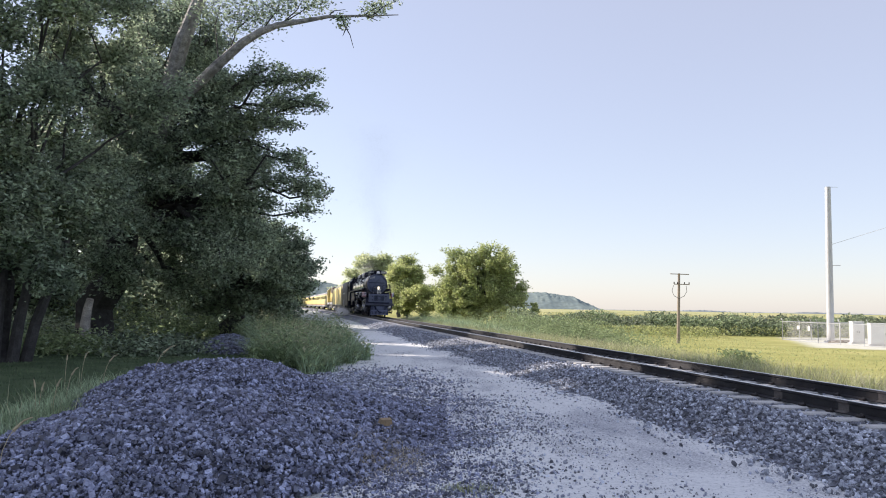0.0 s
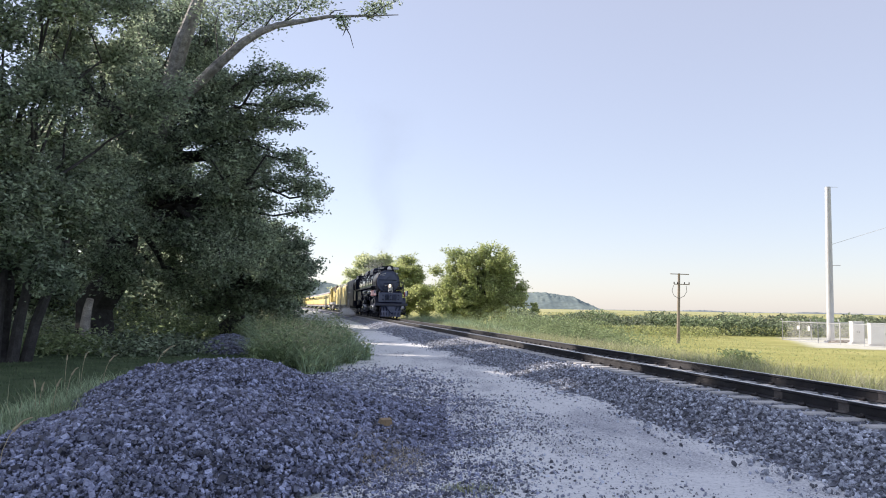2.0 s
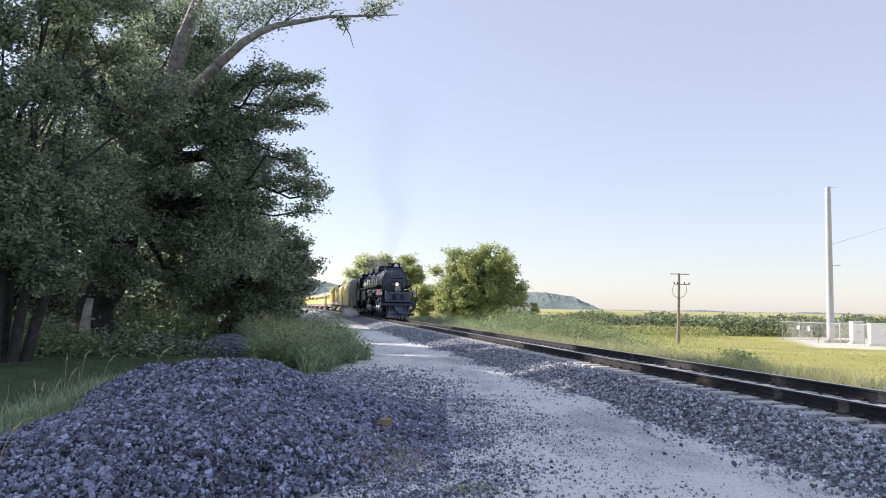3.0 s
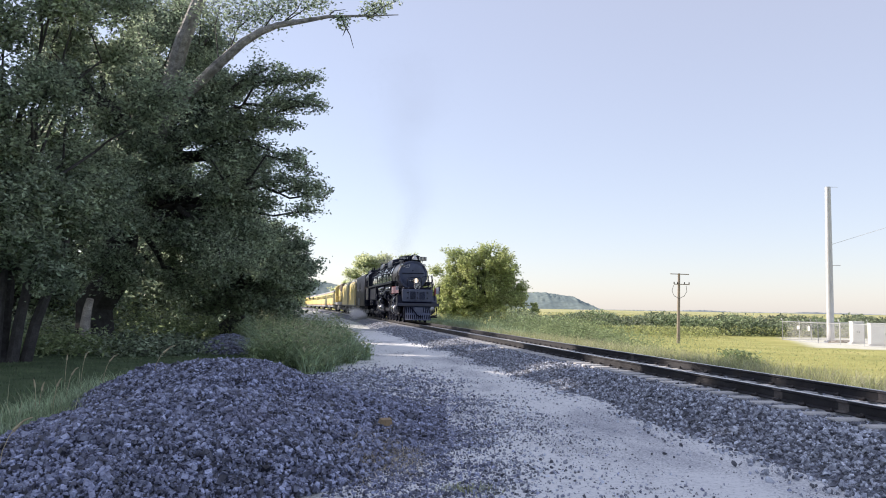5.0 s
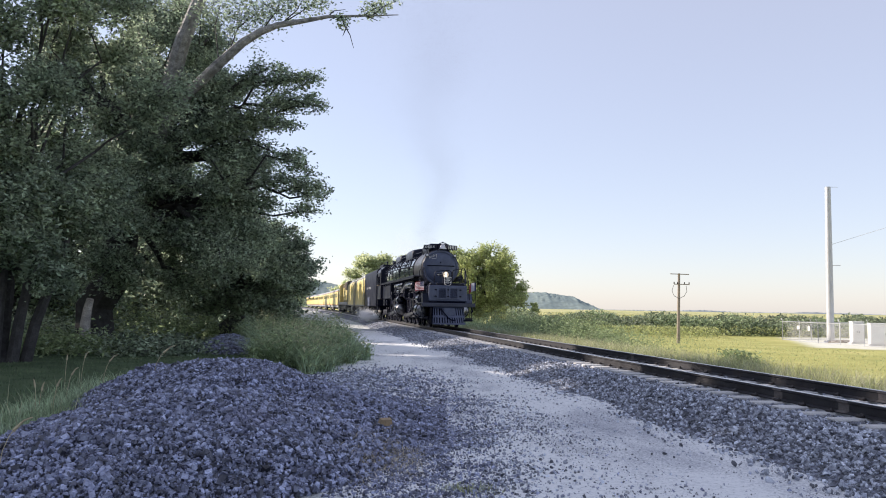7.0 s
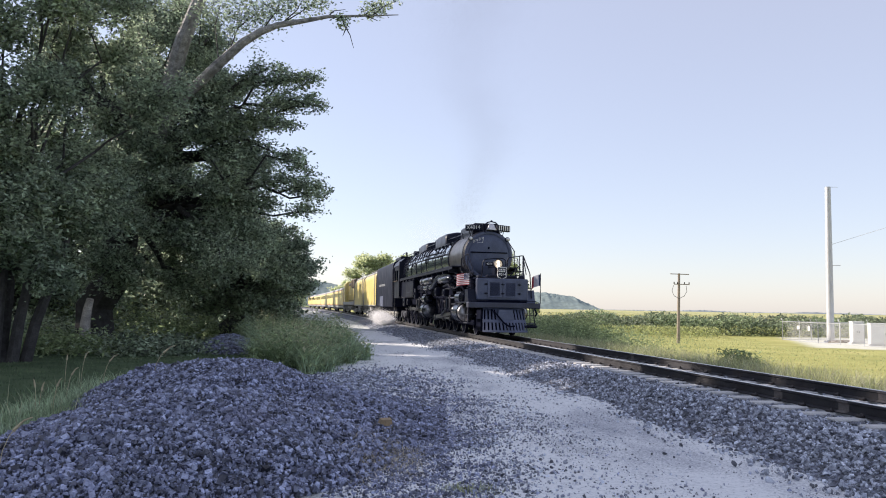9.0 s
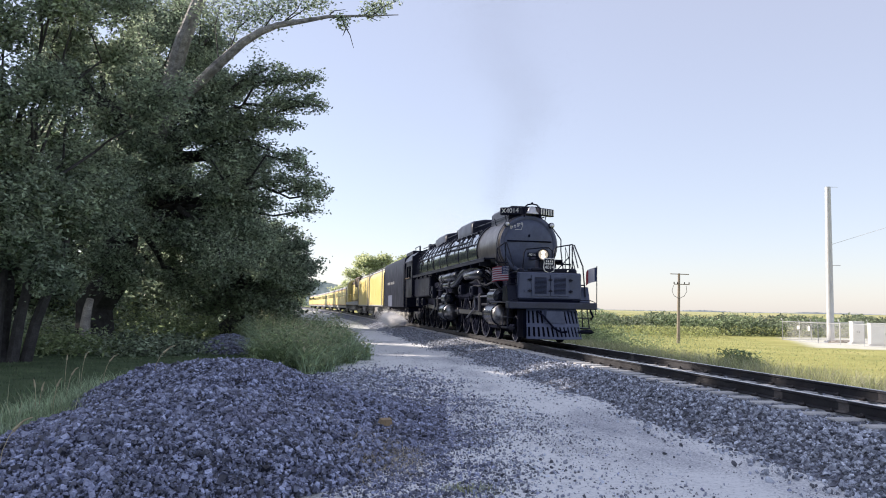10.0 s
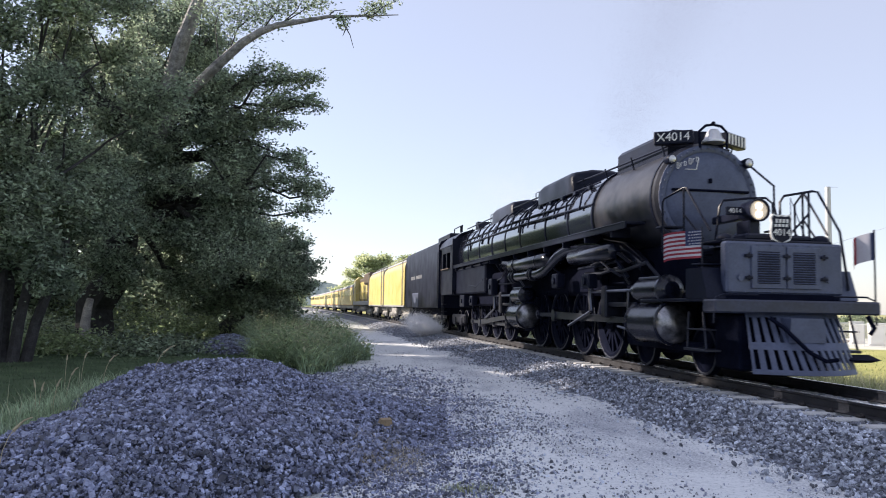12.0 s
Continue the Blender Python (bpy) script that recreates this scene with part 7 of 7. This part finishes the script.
def build_diesel(front):
    t = thing("diesel_locomotive", "yellow and grey diesel locomotive with a dark radiator hood", "locomotive")
    k = Mb()
    k.box(-22.0, -0.5, -1.5, 1.5, 1.2, 1.65, 0.05)
    part("frame", k, CAR_GREY, t)
    k = Mb()
    k.box(-17.5, -1.2, -1.05, 1.05, 1.65, 4.35, 0.12)
    k.box(-6.5, -1.2, -1.5, 1.5, 3.4, 4.6, 0.15)
    hood = part("hood", k, BROWN, t, "dark dirty engine hood")
    k = Mb()
    k.box(-16.5, -7.0, -1.08, -1.05, 1.9, 3.9, 0.01)
    part("hood_door", k, YELLOW, hood)
    k = Mb()
    k.prism([(-1.5, 1.65), (-1.55, 4.2), (-1.1, 4.65), (1.1, 4.65), (1.55, 4.2), (1.5, 1.65)], "x", -20.3, -17.5)
    part("cab", k, YELLOW, t)
    k = Mb()
    k.box(-20.0, -18.0, -1.56, -1.54, 3.3, 4.0, 0.01)
    part("window", k, GLASS, t)
    k = Mb()
    for x in np.arange(-21.5, -0.8, 1.7):
        k.tube([(x, -1.48, 1.6), (x, -1.48, 2.6)], 0.025, 6)
    k.tube([(-21.5, -1.48, 2.6), (-0.8, -1.48, 2.6)], 0.025, 6)
    part("handrail", k, YELLOW, t)
    for a, b in ((-6.0, -1.8), (-20.6, -16.4)):
        truck_frame(t, a, b, TRUCK_GREY)
        for x in (a + 0.6, (a + b) / 2, b - 0.6):
            wheelset(t, x, 0.52)
    k = Mb()
    k.box(-14.5, -8.0, -1.3, 1.3, 0.5, 1.2, 0.2)
    part("fuel_tank", k, TRUCK_GREY, t)
    rows = car_rows(front, 3.9, 18.5)
    t.matrix_basis = rows[0][1]
    MOVERS.append((t, rows))


def build_coach(front):
    t = thing("passenger_coach", "yellow passenger coach with grey roof and dark windows", "railway coach", group="yellow coaches of the train")
    L = 25.4
    k = Mb()
    k.ring_loft(shell(-L, -0.4, 1.5, 1.15, 4.1, 0.62))
    body = part("body", k, YELLOW, t)
    k = Mb()
    k.ring_loft(shell(-L - 0.01, -0.39, 1.52, 3.52, 4.13, 0.56))
    part("roof", k, CAR_GREY, t, "grey roof")
    for x in (-0.41, -L - 0.03):
        k = Mb()
        k.ring_loft(shell(x, x + 0.03, 1.45, 1.2, 4.05, 0.55))
        part("end_wall", k, CAR_GREY, t)
    for i in range(13):
        k = Mb()
        x = -2.6 - i * 1.72
        k.box(x - 1.15, x, -1.508, -1.49, 2.45, 3.15, 0.02)
        part("window", k, GLASS, body, "dark window")
    for z in (1.16, 3.48):
        k = Mb()
        k.box(-L, -0.4, -1.512, 1.512, z, z + 0.05, 0.004)
        part("line", k, RED, body, "thin red line")
    k = Mb()
    k.box(-L + 0.4, -0.8, -1.35, 1.35, 0.7, 1.15, 0.1)
    part("underframe", k, CAR_GREY, t)
    for a, b in ((-4.8, -1.8), (-24.0, -21.0)):
        truck_frame(t, a, b, TRUCK_GREY)
        for x in (a + 0.4, b - 0.4):
            wheelset(t, x, 0.46)
    rows = car_rows(front, 3.3, 22.5)
    t.matrix_basis = rows[0][1]
    MOVERS.append((t, rows))


build_locomotive()
build_tender()
build_water_car(40.0)
build_water_car(53.4)
build_diesel(66.8)
for k in range(6):
    build_coach(89.4 + 26.0 * k)


# ---- steam and smoke: clouds of fine droplets and soot that travel with the engine ----
STEAM = mat("steam", (0.92, 0.92, 0.93), 1.0, var=0.05, bump=0, translucent=0.5, spec=0.0)
SOOT = mat("soot", (0.12, 0.10, 0.11), 1.0, var=0.2, bump=0, translucent=0.3, spec=0.0)


def flecks(name, rng, centres, size, material):
    n = len(centres)
    r = turns(rng, n)
    s = size * rng.uniform(0.6, 1.4, n)
    tri = np.array([(1, 0, 0), (-0.5, 0.87, 0), (-0.5, -0.87, 0)])
    v = np.einsum("nij,kj->nki", r, tri) * s[:, None, None] + centres[:, None, :]
    return raw_mesh(name, v.reshape(-1, 3), np.arange(n * 3).reshape(n, 3), material)


def build_vapour():
    rng = np.random.default_rng(77)
    # white steam from the drain cocks under the cab
    t = thing("steam_cloud", "white puff of steam blown out low under the cab", "steam")
    c = []
    for x, y, z, sx, sy, sz, k in ((-27.2, -1.75, 0.42, 0.22, 0.16, 0.10, 16000), (-28.0, -2.0, 0.46, 0.34, 0.22, 0.15, 80000), (-28.8, -2.3, 0.60, 0.42, 0.28, 0.20, 40000), (-29.8, -2.5, 0.75, 0.5, 0.4, 0.22, 5000)):
        c.append(np.stack([rng.normal(x, sx, k), rng.normal(y, sy, k), np.abs(rng.normal(z, sz, k)) - 0.3], 1))
    part("puff", flecks("puff", rng, np.concatenate(c), 0.0135, STEAM), None, t)
    rows = car_rows(0.0, 4.0, 22.0)
    t.matrix_basis = rows[0][1]
    MOVERS.append((t, rows))
    # pale wisp over the safety valves, drifting back
    t = thing("steam_wisp", "thin pale wisp of steam above the boiler", "steam")
    c = []
    for x, z, sx, sz, k in ((-17.5, 5.3, 0.6, 0.25, 6000), (-20, 5.9, 1.2, 0.5, 12000), (-24, 6.6, 2.2, 0.8, 16000)):
        c.append(np.stack([rng.normal(x, sx, k), rng.normal(0.3, 0.7, k), rng.normal(z, sz, k)], 1))
    part("puff", flecks("puff", rng, np.concatenate(c), 0.0052, STEAM), None, t)
    t.matrix_basis = rows[0][1]
    MOVERS.append((t, rows))
    # thin dark smoke that rises from the stacks and spreads
    t = thing("smoke_plume", "thin grey smoke rising from the stacks", "smoke")
    n = 420000
    f = rng.random(n) ** 0.8
    z = 5.0 + 17 * f
    w = 0.5 + 1.8 * f
    x = -6.0 - 3.2 * f + rng.normal(0, 1, n) * w + 0.7 * np.sin(z * 0.9)
    y = rng.normal(0, 1, n) * w * 0.8 + 0.5 * np.sin(z * 0.7 + 1)
    part("puff", flecks("puff", rng, np.stack([x, y, z], 1), 0.0034, SOOT), None, t)
    t.matrix_basis = rows[0][1]
    MOVERS.append((t, rows))


build_vapour()


def motions():
    for mover, rows in MOVERS:
        walk(mover, rows)


motions()
